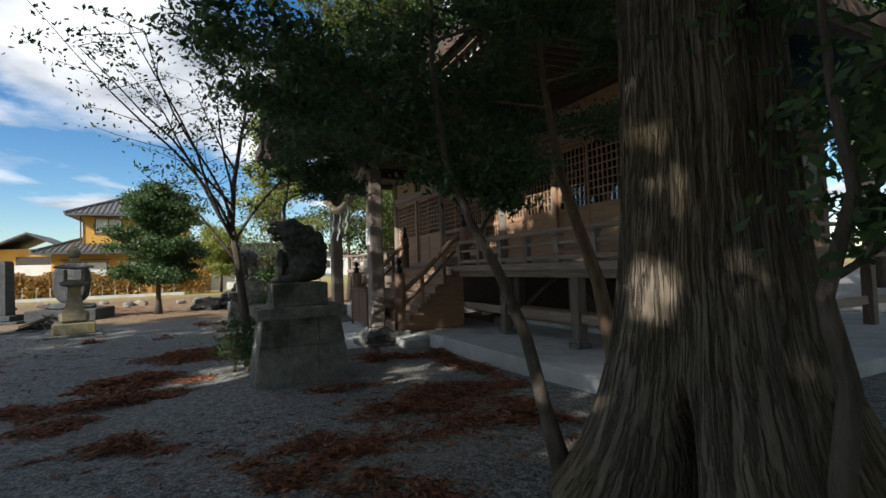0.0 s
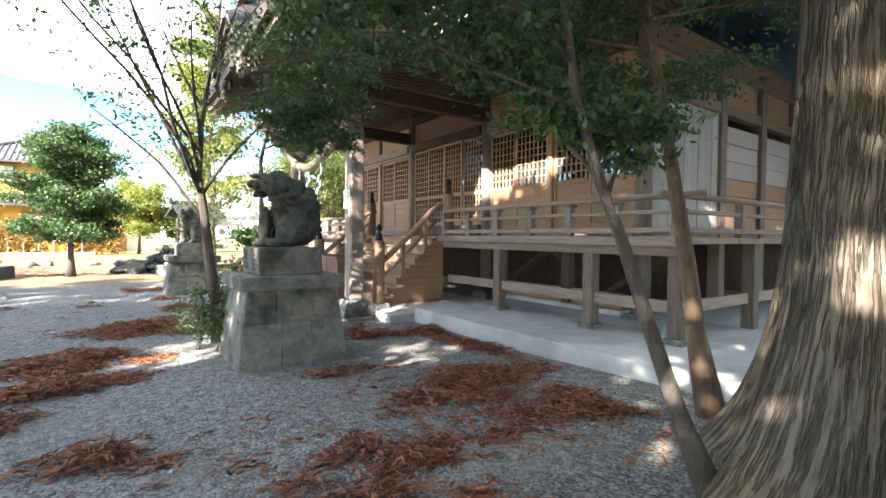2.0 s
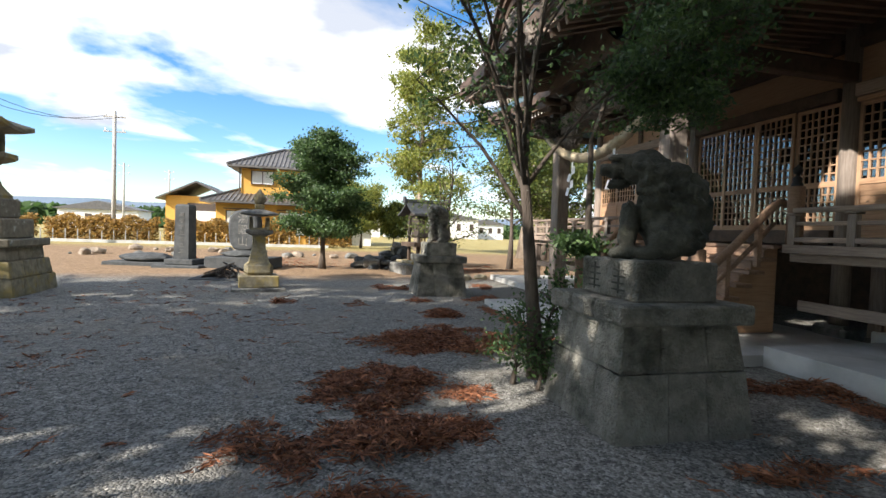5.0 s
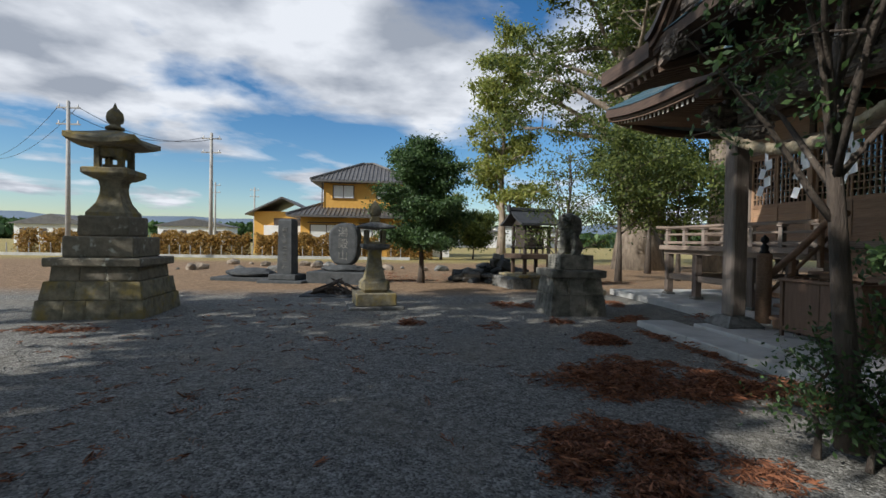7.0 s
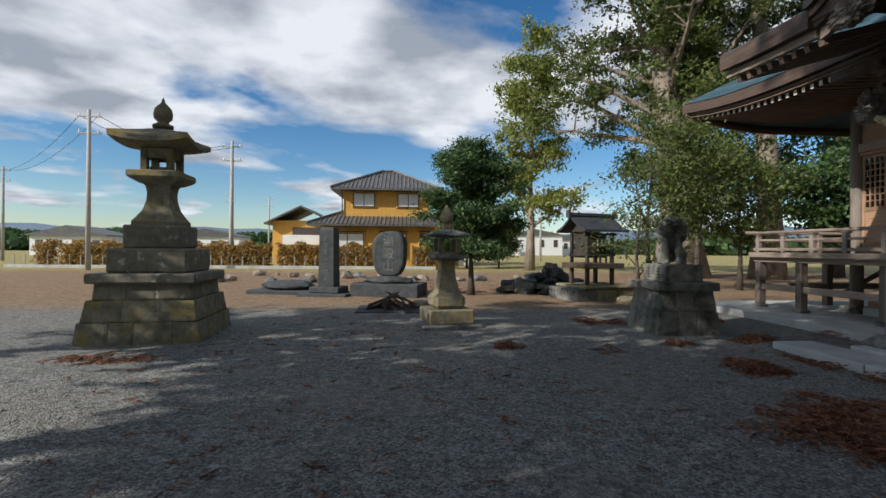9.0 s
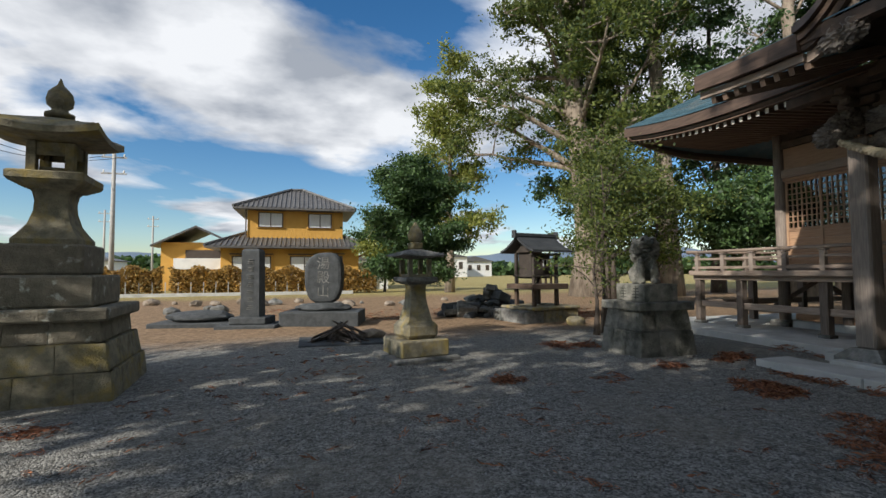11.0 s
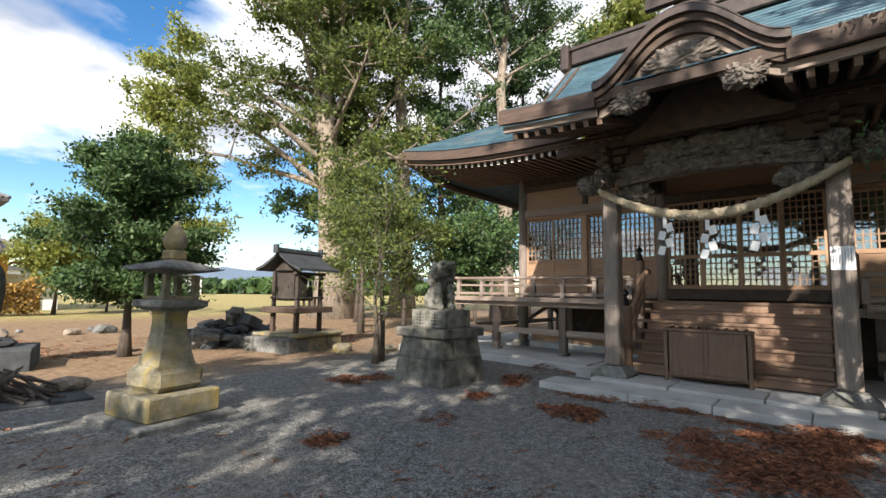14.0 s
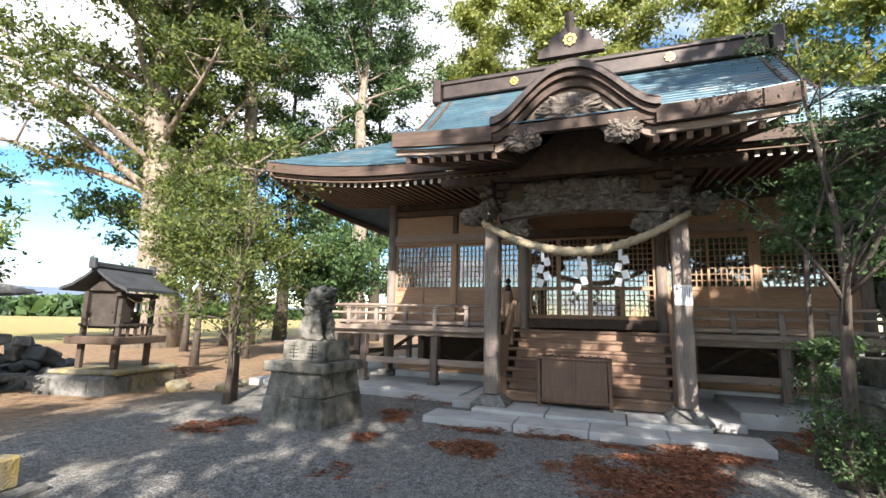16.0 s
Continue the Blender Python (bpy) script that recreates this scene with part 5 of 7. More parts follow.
def build_big_lantern():
    L1 = thing("stone_lantern", (-7.82, 16.0, -0.22), "tall old stone lantern on a stepped block base, lichen-spotted", "stone lantern", turn=5)
    L1.scale = (0.78, 0.78, 0.97)
    stone_course(L1, -1.22, 1.22, -1.22, 1.22, -0.1, 0.36, 0.06, 4, STONE_MOSS, 11)
    stone_course(L1, -1.12, 1.12, -1.12, 1.12, 0.36, 0.72, 0.07, 3, STONE_MOSS, 12)
    stone_course(L1, -0.97, 0.97, -0.97, 0.97, 0.72, 1.00, 0.03, 3, STONE_LICHEN, 13)
    part("cap_slab", Acc().box(-1.08, 1.08, -1.08, 1.08, 1.0, 1.17, 0.03), STONE_LICHEN, L1)
    part("upper_block", Acc().box(-0.80, 0.80, -0.80, 0.80, 1.172, 1.60, 0.03), STONE_LICHEN, L1)
    part("upper_block", Acc().box(-0.58, 0.58, -0.58, 0.58, 1.602, 2.02, 0.03), STONE_LICHEN, L1)
    part("shaft", Acc().lathe([(0.46, 2.022), (0.46, 2.09), (0.40, 2.16), (0.30, 2.30), (0.245, 2.48), (0.235, 2.62), (0.26, 2.74), (0.30, 2.78)], 4, square=True), STONE_MOSS, L1)
    part("platform", Acc().lathe([(0.34, 2.782), (0.50, 2.86), (0.54, 2.90), (0.54, 2.99), (0.50, 3.01)], 4, square=True), STONE_MOSS, L1)
    for sx in (-1, 1):
        for sy in (-1, 1):
            part("lamp_leg", Acc().box(sx * 0.27 - 0.07, sx * 0.27 + 0.07, sy * 0.27 - 0.07, sy * 0.27 + 0.07, 3.012, 3.43, 0.01), STONE_MOSS, L1)
    part("lamp_floor", Acc().box(-0.199, 0.199, -0.199, 0.199, 3.012, 3.10), STONE_MOSS, L1)
    for s in (-1, 1):
        part("lamp_wall", Acc().box(-0.199, 0.199, s * 0.29 - 0.02, s * 0.29 + 0.02, 3.25, 3.43), STONE_MOSS, L1)
        part("lamp_wall", Acc().box(s * 0.29 - 0.02, s * 0.29 + 0.02, -0.199, 0.199, 3.25, 3.43), STONE_MOSS, L1)
    part("roof", curved_cap(0.80, 3.432, 3.56, 3.86, 0.10), STONE_MOSS, L1, smooth=False)
    part("finial", Acc().lathe([(0.22, 3.85), (0.22, 3.90), (0.13, 3.93), (0.12, 3.97), (0.19, 4.02), (0.205, 4.10), (0.18, 4.20), (0.12, 4.26), (0.05, 4.32), (0.01, 4.42)], 16), STONE_MOSS, L1, smooth=True)


def curved_cap(r, z0, z1, z2, up):
    """A square lantern roof with upturned corners."""
    a = Acc()
    n = 17
    rows, low = [], []
    for i in range(n):
        for grid, top in ((rows, True), (low, False)):
            row = []
            for j in range(n):
                u, v = -1 + 2 * i / (n - 1), -1 + 2 * j / (n - 1)
                m = max(abs(u), abs(v))
                corner = (abs(u) * abs(v)) ** 2
                z = z1 + (z2 - z1) * (1 - m) ** 0.75 + up * corner if top else z0 + up * corner * 0.8 + 0.05 * m
                row.append((u * r, v * r, z))
            grid.append(row)
    a.sheet(rows)
    a.sheet(low)
    for e in range(4):
        for k in range(n - 1):
            q = {0: lambda t: (0, t), 1: lambda t: (n - 1, t), 2: lambda t: (t, 0), 3: lambda t: (t, n - 1)}[e]
            (i0, j0), (i1, j1) = q(k), q(k + 1)
            a.add([rows[i0][j0], rows[i1][j1], low[i1][j1], low[i0][j0]], [(0, 1, 2, 3)])
    return a


def build_small_lantern():
    L2 = thing("stone_lantern", (-2.56, 16.85, -0.22), "slender yellowed stone lantern with an open lamp house", "stone lantern", turn=11)
    part("ground_slab", Acc().box(-0.62, 0.62, -0.62, 0.62, -0.06, 0.07, 0.02), STONE, L2)
    part("base_block", Acc().box(-0.46, 0.46, -0.46, 0.46, 0.072, 0.36, 0.02), STONE_MOSS, L2)
    part("foot_stone", Acc().box(-0.33, 0.33, -0.33, 0.33, 0.362, 0.665, 0.075), STONE_MOSS, L2)
    part("shaft", Acc().lathe([(0.235, 0.667), (0.205, 0.80), (0.16, 1.0), (0.142, 1.2), (0.145, 1.30), (0.16, 1.34)], 4, square=True), STONE_MOSS, L2)
    part("platform", Acc().lathe([(0.20, 1.342), (0.26, 1.37), (0.31, 1.40), (0.31, 1.47), (0.28, 1.48)], 4, square=True), STONE, L2)
    for sx in (-1, 1):
        for sy in (-1, 1):
            part("lamp_leg", Acc().box(sx * 0.19 - 0.04, sx * 0.19 + 0.04, sy * 0.19 - 0.04, sy * 0.19 + 0.04, 1.482, 1.80, 0.006), STONE_MOSS, L2)
    part("lamp_sill", Acc().box(-0.225, 0.225, -0.225, 0.225, 1.4805, 1.53, 0.005), STONE_MOSS, L2)
    part("roof", curved_cap(0.43, 1.80, 1.86, 2.02, 0.03), STONE, L2)
    part("roof_block", Acc().box(-0.11, 0.11, -0.11, 0.11, 1.99, 2.12, 0.02), STONE_MOSS, L2)
    part("finial", Acc().lathe([(0.07, 2.10), (0.13, 2.17), (0.15, 2.25), (0.12, 2.34), (0.06, 2.43), (0.012, 2.50)], 14), STONE_MOSS, L2, smooth=True)


build_big_lantern()
build_small_lantern()


def text_mesh(body, size, depth=0.006):
    cu = bpy.data.curves.new("lettering", "FONT")
    cu.body, cu.size, cu.extrude, cu.align_x, cu.align_y = body, size, depth, "CENTER", "CENTER"
    tmp = new("lettering_tmp", cu)
    dg = bpy.context.evaluated_depsgraph_get()
    dg.update()
    me = bpy.data.meshes.new_from_object(tmp.evaluated_get(dg))
    bpy.data.objects.remove(tmp)
    return me


def build_steles():
    s = thing("stone_stele", (-5.98, 23.1, -0.22), "tall narrow stone pillar with worn cut characters on a plinth", "stele", turn=-14)
    part("shaft", Acc().lathe([(0.27, 0.30), (0.255, 1.2), (0.245, 2.2), (0.20, 2.27), (0.05, 2.28)], 4, square=True), STONE_SLAB, s)
    part("plinth", Acc().box(-0.52, 0.52, -0.45, 0.45, 0.10, 0.302, 0.03), STONE_SLAB, s)
    part("ground_slab", Acc().box(-0.85, 0.85, -0.65, 0.65, -0.1, 0.102, 0.03), STONE_SLAB, s)
    for k in range(7):
        for j in range(3):
            part("character_stroke", Acc().box(-0.09 + 0.02 * ((k + j) % 3), 0.09 - 0.02 * ((k * j) % 2), -0.272, -0.258 + 0.0, 0.52 + 0.22 * k + 0.05 * j, 0.535 + 0.22 * k + 0.05 * j), STONE, s)
    b = thing("engraved_boulder", (-3.95, 23.1, -0.22), "upright dark oval stone cut with three large characters", "stone monument", turn=-14)
    st = Acc()
    ring = []
    n = 40
    for k in range(n):
        a = 2 * math.pi * k / n
        x = 0.58 * math.copysign(abs(math.cos(a)) ** 0.72, math.cos(a)) * (1 + 0.03 * math.sin(3 * a))
        z = 1.40 + 0.78 * math.copysign(abs(math.sin(a)) ** 0.66, math.sin(a)) * (1.0 if math.sin(a) < 0 else 1 + 0.06 * math.cos(a))
        ring.append((x, z))
    rows = []
    for y, k in ((-0.215, 0.80), (-0.20, 0.90), (-0.14, 0.975), (0.0, 1.0), (0.16, 0.97), (0.24, 0.85), (0.26, 0.6)):
        rows.append([(p[0] * k, y + 0.02 * noise.noise(Vector((p[0] * 3, y, p[1] * 3))), 1.40 + (p[1] - 1.40) * k) for p in ring + ring[:1]])
    st.sheet(rows)
    st.add(rows[0][:-1], [tuple(range(n))])
    st.add(rows[-1][:-1], [tuple(range(n))])
    body = part("stone", st, STONE_SLAB, b, smooth=False)
    for k, ch in enumerate("湯殿山"):
        me = text_mesh(ch, 0.40, 0.004)
        me.materials.append(STONE)
        part("character", me, STONE, body, "cut character", at=pose(0, -0.217, 1.82 - 0.42 * k, 90, 0, 0))
    part("foot_stone", Acc().blob((0, 0, 0.50), (0.86, 0.45, 0.17), 9, 0.2, 3), STONE_SLAB, b)
    part("plinth", Acc().box(-1.15, 1.15, -0.75, 0.75, -0.1, 0.42, 0.03), STONE_SLAB, b)
    f = thing("flat_stone", (-7.5, 24.0, -0.22), "low flat grey boulder lying on a slab", "boulder", turn=-10)
    part("boulder", Acc().blob((0, 0, 0.27), (0.95, 0.62, 0.19), 13, 0.2, 3), STONE_SLAB, f)
    part("ground_slab", Acc().box(-1.25, 1.2, -0.7, 0.7, -0.1, 0.13, 0.03), STONE_SLAB, f)


build_steles()


def build_mini_shrine():
    m = thing("small_shrine", (2.70, 22.1, -0.22), "small dark wooden shrine with a gabled metal roof on stone footings", "small shrine", turn=14)
    m.scale = (1.12, 1.12, 1.03)
    for x0, x1, sd in ((-1.02, -0.35, 1), (-0.34, 0.35, 2), (0.36, 0.95, 3)):
        part("footing_stone", Acc().box(x0, x1, -0.72, -0.38, -0.1, 0.36, 0.04), STONE_MOSS if sd > 1 else STONE, m)
        part("footing_stone", Acc().box(x0, x1, 0.38, 0.72, -0.1, 0.36, 0.04), STONE, m)
    for x in (-0.87, 0.72):
        part("footing_stone", Acc().box(x - 0.15, x + 0.2, -0.37, 0.37, -0.1, 0.36, 0.03), STONE, m)
    part("top_slab", Acc().box(-0.78, 0.98, -0.76, 0.70, 0.362, 0.46, 0.03), STONE_MOSS, m)
    for x in (-0.42, 0.42):
        for y in (-0.38, 0.38):
            part("leg", Acc().box(x - 0.05, x + 0.05, y - 0.05, y + 0.05, 0.46, 0.98, 0.008), WOOD_DARK, m)
            part("post", Acc().box(x - 0.045, x + 0.045, y - 0.045, y + 0.045, 1.14, 2.10, 0.008), WOOD_BLACK, m)
    part("platform", Acc().box(-0.66, 0.66, -0.62, 0.55, 0.98, 1.14, 0.012), WOOD_DARK, m)
    part("cabin", Acc().box(-0.36, 0.36, -0.20, 0.36, 1.30, 2.08, 0.01), WOOD_BLACK, m)
    part("floor", Acc().box(-0.50, 0.50, -0.44, 0.44, 1.35, 1.41, 0.008), WOOD_BLACK, m)
    for x in (-0.2, 0.0, 0.2):
        part("short_post", Acc().box(x - 0.025, x + 0.025, -0.42, -0.38, 1.14, 1.35), WOOD_DARK, m)
    part("door", Acc().box(-0.26, 0.26, -0.225, -0.201, 1.43, 2.0, 0.006), WOOD_BLACK, m)
    part("beam", Acc().box(-0.55, 0.55, -0.44, -0.34, 2.0, 2.08, 0.01), WOOD_BLACK, m)
    part("rope", Acc().tube([(-0.38, -0.46, 1.98), (-0.18, -0.46, 1.90), (0.0, -0.46, 1.88), (0.18, -0.46, 1.90), (0.38, -0.46, 1.98)], [0.015] * 5, 6), ROPE, m)
    for x in (-0.14, 0.0, 0.14):
        part("paper_streamer", Acc().box(x - 0.025, x + 0.025, -0.468, -0.462, 1.68, 1.87), PAPER, m)
    for s in (-1, 1):
        prof = [(0, 2.62), (s * 0.2, 2.45), (s * 0.45, 2.28), (s * 0.72, 2.17)]
        part("roof_slope", Acc().prism([(y, z) for y, z in prof] + [(y, z - 0.07) for y, z in prof[::-1]], "x", -0.74, 0.74), ROOF_BLACK, m)
        part("gable_board", Acc().prism([(0, 2.50), (0.34 * s * 1.0, 2.12), (0, 2.12)], "x", -0.46, -0.42), WOOD_BLACK, m)
    part("ridge", Acc().box(-0.78, 0.78, -0.06, 0.06, 2.60, 2.72, 0.02), ROOF_BLACK, m)
    for s in (-1, 1):
        part("ridge_tip", Acc().box(s * 0.80 - 0.05, s * 0.80 + 0.05, -0.07, 0.07, 2.56, 2.80, 0.02), ROOF_BLACK, m)


build_mini_shrine()


def build_rubble():
    rnd = random.Random(5)
    r = thing("rubble_pile", (1.75, 24.2, -0.22), "heap of broken dark stone slabs", "stone heap")
    r.scale = (1.15, 1.15, 1.15)
    for k in range(70):
        a, d = rnd.uniform(0, 6.28), rnd.random() ** 0.6
        x, y = 1.35 * d * math.cos(a), 0.95 * d * math.sin(a)
        z = rnd.uniform(0.02, 0.82) * (1 - d ** 2.2) + 0.06
        sz = (rnd.uniform(0.12, 0.30), rnd.uniform(0.10, 0.24), rnd.uniform(0.05, 0.14))
        m = pose(x, y, z, rnd.uniform(-28, 28), rnd.uniform(-28, 28), rnd.uniform(0, 180))
        part("stone", Acc().box(-sz[0], sz[0], -sz[1], sz[1], -sz[2], sz[2], 0.03), STONE_SLAB if k % 3 else STONE, r, at=m)


build_rubble()


def build_sticks():
    rnd = random.Random(8)
    s = thing("firewood_heap", (-3.75, 19.3, -0.21), "heap of dry branches and a stump over a sunken pit", "firewood")
    part("pit_edge", Acc().box(-0.9, 0.9, -0.7, 0.7, -0.1, 0.03, 0.02), STONE_SLAB, s)
    for k in range(34):
        a = rnd.uniform(0, math.pi)
        l = rnd.uniform(0.3, 0.62)
        x, y = rnd.uniform(-0.35, 0.35), rnd.uniform(-0.3, 0.3)
        h = rnd.uniform(0.05, 0.4) * (1 - abs(x))
        q = Vector((math.cos(a) * l, math.sin(a) * l, 0.0))
        part("branch", Acc().tube([Vector((x, y, h)) - q + Vector((0, 0, -h * 0.6)), Vector((x, y, h)) + q * 0.1, Vector((x * 0.4, y * 0.4, h + 0.08)) + q * 0.3], [0.022, 0.03, 0.015], 5), BARK_GREY, s)
    part("stump", Acc().blob((0.75, 0.1, 0.12), (0.34, 0.16, 0.13), 3, 0.25, 2), BARK_PALE, s)


build_sticks()

# ---- trees and shrubs ----


def leaf_mesh(name, centres, dirs, size, mat, seed=0, aspect=0.45, bend=0.3):
    """Many small pointed leaves, two triangles each, round given centres."""
    rng = np.random.default_rng(seed)
    c = np.asarray(centres, float)
    n = len(c)
    d = rng.normal(size=(n, 3)) if dirs is None else np.asarray(dirs, float) + 0.7 * rng.normal(size=(n, 3))
    d /= np.linalg.norm(d, axis=1, keepdims=True) + 1e-9
    r = rng.normal(size=(n, 3))
    w = np.cross(d, r)
    w /= np.linalg.norm(w, axis=1, keepdims=True) + 1e-9
    s = size * rng.uniform(0.6, 1.35, (n, 1))
    nrm = np.cross(d, w)
    p0, p1 = c - d * s * 0.5, c + d * s * 0.5
    a = c + w * s * aspect * 0.5 + nrm * s * bend * 0.15
    b = c - w * s * aspect * 0.5 + nrm * s * bend * 0.15
    v = np.stack([p0, a, p1, b], 1).reshape(-1, 3)
    me = bpy.data.meshes.new(name)
    me.vertices.add(4 * n)
    me.vertices.foreach_set("co", v.ravel())
    me.loops.add(4 * n)
    me.loops.foreach_set("vertex_index", np.arange(4 * n))
    me.polygons.add(n)
    me.polygons.foreach_set("loop_start", np.arange(0, 4 * n, 4))
    me.update(calc_edges=True)
    me.materials.append(mat)
    return me


def limb_path(rnd, start, d, length, n=6, droop=0.0, wander=0.25):
    pts = [Vector(start)]
    d = Vector(d).normalized()
    for k in range(n):
        d = (d + Vector((rnd.uniform(-1, 1), rnd.uniform(-1, 1), rnd.uniform(-1, 1))) * wander * 0.5 + Vector((0, 0, -droop / n))).normalized()
        pts.append(pts[-1] + d * length / n)
    return pts


def tree(name, at, trunk, radius, limbs, leaves, leaf, mats, label, category="tree", seed=0, clump=0.5, per=60, wander=0.3, sides=10, group="", flat=0.6, sub=3, tip=0.12, droop=0.25, twigs=0.6, sag=-0.3):
    """A tree: a trunk through the points given, limbs with twigs, and leaves in clumps along them.
    limbs: rows of (height fraction, bearing in degrees, rise in degrees, length)."""
    rnd = random.Random(seed)
    rng = np.random.default_rng(seed)
    t = thing(name, at, label, category, group)
    pts = [Vector(q) for q in trunk]
    n = len(pts)
    part("trunk", Acc().tube(pts, [radius * (1 - (1 - tip) * (k / (n - 1)) ** 0.9) * (1.35 if k == 0 else 1) for k in range(n)], sides, wob=0.06, seed=seed), mats[0], t, smooth=True)
    cents = []
    for f, bear, rise, length in limbs:
        q = f * (n - 1)
        i = min(int(q), n - 2)
        s = pts[i].lerp(pts[i + 1], q - i)
        r0 = max(0.012, radius * (1 - 0.85 * f) * (0.5 if radius < 0.4 else 0.3))
        b, e = radians(bear), radians(rise)
        path = limb_path(rnd, s, (math.cos(b) * math.cos(e), math.sin(b) * math.cos(e), math.sin(e)), length, 6, droop, wander)
        br = part("limb", Acc().tube(path, [r0 * (1 - 0.8 * k / 6) for k in range(7)], 6), mats[0], t, smooth=True)
        for k in range(2, 7):
            for _ in range(sub):
                a2, e2 = rnd.uniform(0, 6.28), rnd.uniform(sag, 0.8)
                tw = limb_path(rnd, path[k], (math.cos(a2) * math.cos(e2), math.sin(a2) * math.cos(e2), math.sin(e2)), length * rnd.uniform(0.16, 0.34), 3, 0.1, wander)
                if rnd.random() < twigs:
                    part("twig", Acc().tube(tw, [r0 * 0.25, r0 * 0.2, r0 * 0.14, 0.003], 4), mats[0], br)
                cents += [tw[-1], tw[-2]]
    if per and cents:
        base = np.array([list(q) for q in cents])
        idx = rng.integers(0, len(base), per * len(base))
        off = rng.normal(size=(len(idx), 3)) * clump * np.array([1, 1, flat])
        off *= (rng.random((len(idx), 1)) ** 0.5)
        cr = part("crown", leaf_mesh("crown", base[idx] + off, None, leaf, mats[1], seed), mats[1], t, leaves)
        cr["kind"] = "stuff"
    return t


def ring_limbs(rnd, n, f0, f1, l0, l1, r0=5, r1=45):
    out = []
    for k in range(n):
        f = f0 + (f1 - f0) * (k + rnd.random()) / n
        out.append((f, k * 137.5 + rnd.uniform(-20, 20), rnd.uniform(r0, r1), l0 + (l1 - l0) * (k / n)))
    return out


def build_cedar():
    """Great cedar by the path: fluted, flared trunk with a hollow between its roots."""
    t = thing("great_cedar", (3.47, 2.64, 0.0), "huge old cedar trunk with furrowed fibrous bark and flared roots", "tree")
    a = Acc()
    n, m = 300, 70
    zs = [-0.1 + 12.0 * (k / m) ** 1.8 for k in range(m + 1)]
    rows = []
    hollow = math.atan2(1.5 - 2.5, 0.5 - 3.5)
    for z in zs:
        row = []
        flare = 0.445 + 0.42 * math.exp(-max(0, z) / 0.60) - 0.010 * z
        for k in range(n + 1):
            th = 2 * math.pi * (k % n) / n
            d = (th - hollow + math.pi) % (2 * math.pi) - math.pi
            fl = 1 + (0.055 + 0.12 * math.exp(-max(0, z) / 0.9)) * math.sin(5 * th + 0.6) + 0.03 * math.sin(11 * th + z * 0.25)
            groove = -0.035 * max(0, 0.5 - abs(noise.noise(Vector((math.cos(th) * 7.5, math.sin(th) * 7.5, z * 0.42))) * 3.2)) + 0.016 * noise.noise(Vector((math.cos(th) * 21, math.sin(th) * 21, z * 0.9)))
            pit = -0.42 * math.exp(-(d / (0.05 + 0.10 * (1 - min(1, z / 0.7)))) ** 2) * (1 - smoothstep(0.30, 0.75, z))
            r = flare * fl + groove + pit
            row.append((r * math.cos(th), r * math.sin(th), z))
        rows.append(row)
    a.sheet(rows)
    part("trunk", a, BARK, t, smooth=True)
    rnd = random.Random(3)
    cents = []
    for k in range(22):
        z = 5.2 + 0.30 * k
        th = rnd.uniform(0, 6.28)
        d = Vector((math.cos(th), math.sin(th), 0.1))
        path = limb_path(rnd, Vector((0, 0, z)), d, rnd.uniform(2.0, 3.6), 6, 0.5, 0.2)
        part("limb", Acc().tube(path, [0.08, 0.07, 0.06, 0.05, 0.04, 0.03, 0.015], 6), BARK, t)
        cents += path[2:]
    rng = np.random.default_rng(4)
    base = np.array([list(q) for q in cents])
    idx = rng.integers(0, len(base), 9000)
    part("crown", leaf_mesh("crown", base[idx] + rng.normal(size=(9000, 3)) * [0.5, 0.5, 0.35], None, 0.22, LEAF_DARK, 4), LEAF_DARK, t, "dark cedar foliage")["kind"] = "stuff"


build_cedar()
R = random.Random(21)
# two slim leaning evergreens beside the cedar, their foliage reaching over the path
tree("slim_evergreen", (2.80, 3.20, -0.05), [(0, 0, 0), (0.03, 0.22, 0.40), (0.03, 0.40, 0.85), (-0.16, 0.46, 1.35), (-0.36, 0.48, 1.70), (-0.52, 0.52, 2.15), (-0.56, 0.6, 2.8), (-0.5, 0.7, 3.7), (-0.4, 0.8, 4.6)], 0.058,
     [(0.46, 20, 50, 0.8), (0.50, 100, 45, 0.9), (0.60, 150, 22, 1.5), (0.62, 105, 18, 2.3), (0.63, 60, 20, 2.0), (0.66, 190, 18, 1.5), (0.70, 125, 16, 2.4), (0.72, 30, 14, 1.7), (0.75, 85, 16, 2.3), (0.78, -40, 14, 1.4), (0.82, 30, 18, 1.8), (0.86, 160, 20, 1.8), (0.92, 80, 35, 1.6), (0.97, 240, 35, 1.4)],
     "dark pointed leaves in flat sprays", 0.058, (BARK_GREY, LEAF_DARK), "slim leaning evergreen tree with lichen-flecked trunk and dark leaves", seed=31, clump=0.14, per=78, wander=0.16, flat=0.35, droop=0.0, sag=-0.05)
tree("slim_evergreen", (4.02, 3.78, -0.05), [(0, 0, 0), (-0.06, 0.10, 0.6), (-0.16, 0.14, 1.2), (-0.40, 0.10, 1.7), (-0.58, 0.08, 2.12), (-0.62, 0.2, 2.9), (-0.6, 0.35, 4.0), (-0.5, 0.5, 5.0)], 0.085,
     [(0.60, 70, 20, 1.6), (0.64, 15, 16, 1.8), (0.68, 120, 18, 2.0), (0.72, -30, 14, 1.6), (0.76, 160, 16, 1.9), (0.8, 40, 20, 2.2), (0.88, 100, 24, 2.0), (0.95, -30, 30, 1.8)],
     "dark pointed leaves in flat sprays", 0.058, (BARK_BROWN, LEAF_DARK), "slim evergreen tree with a brown trunk beside the cedar", seed=32, clump=0.14, per=75, wander=0.16, flat=0.35, droop=0.0, sag=-0.05)
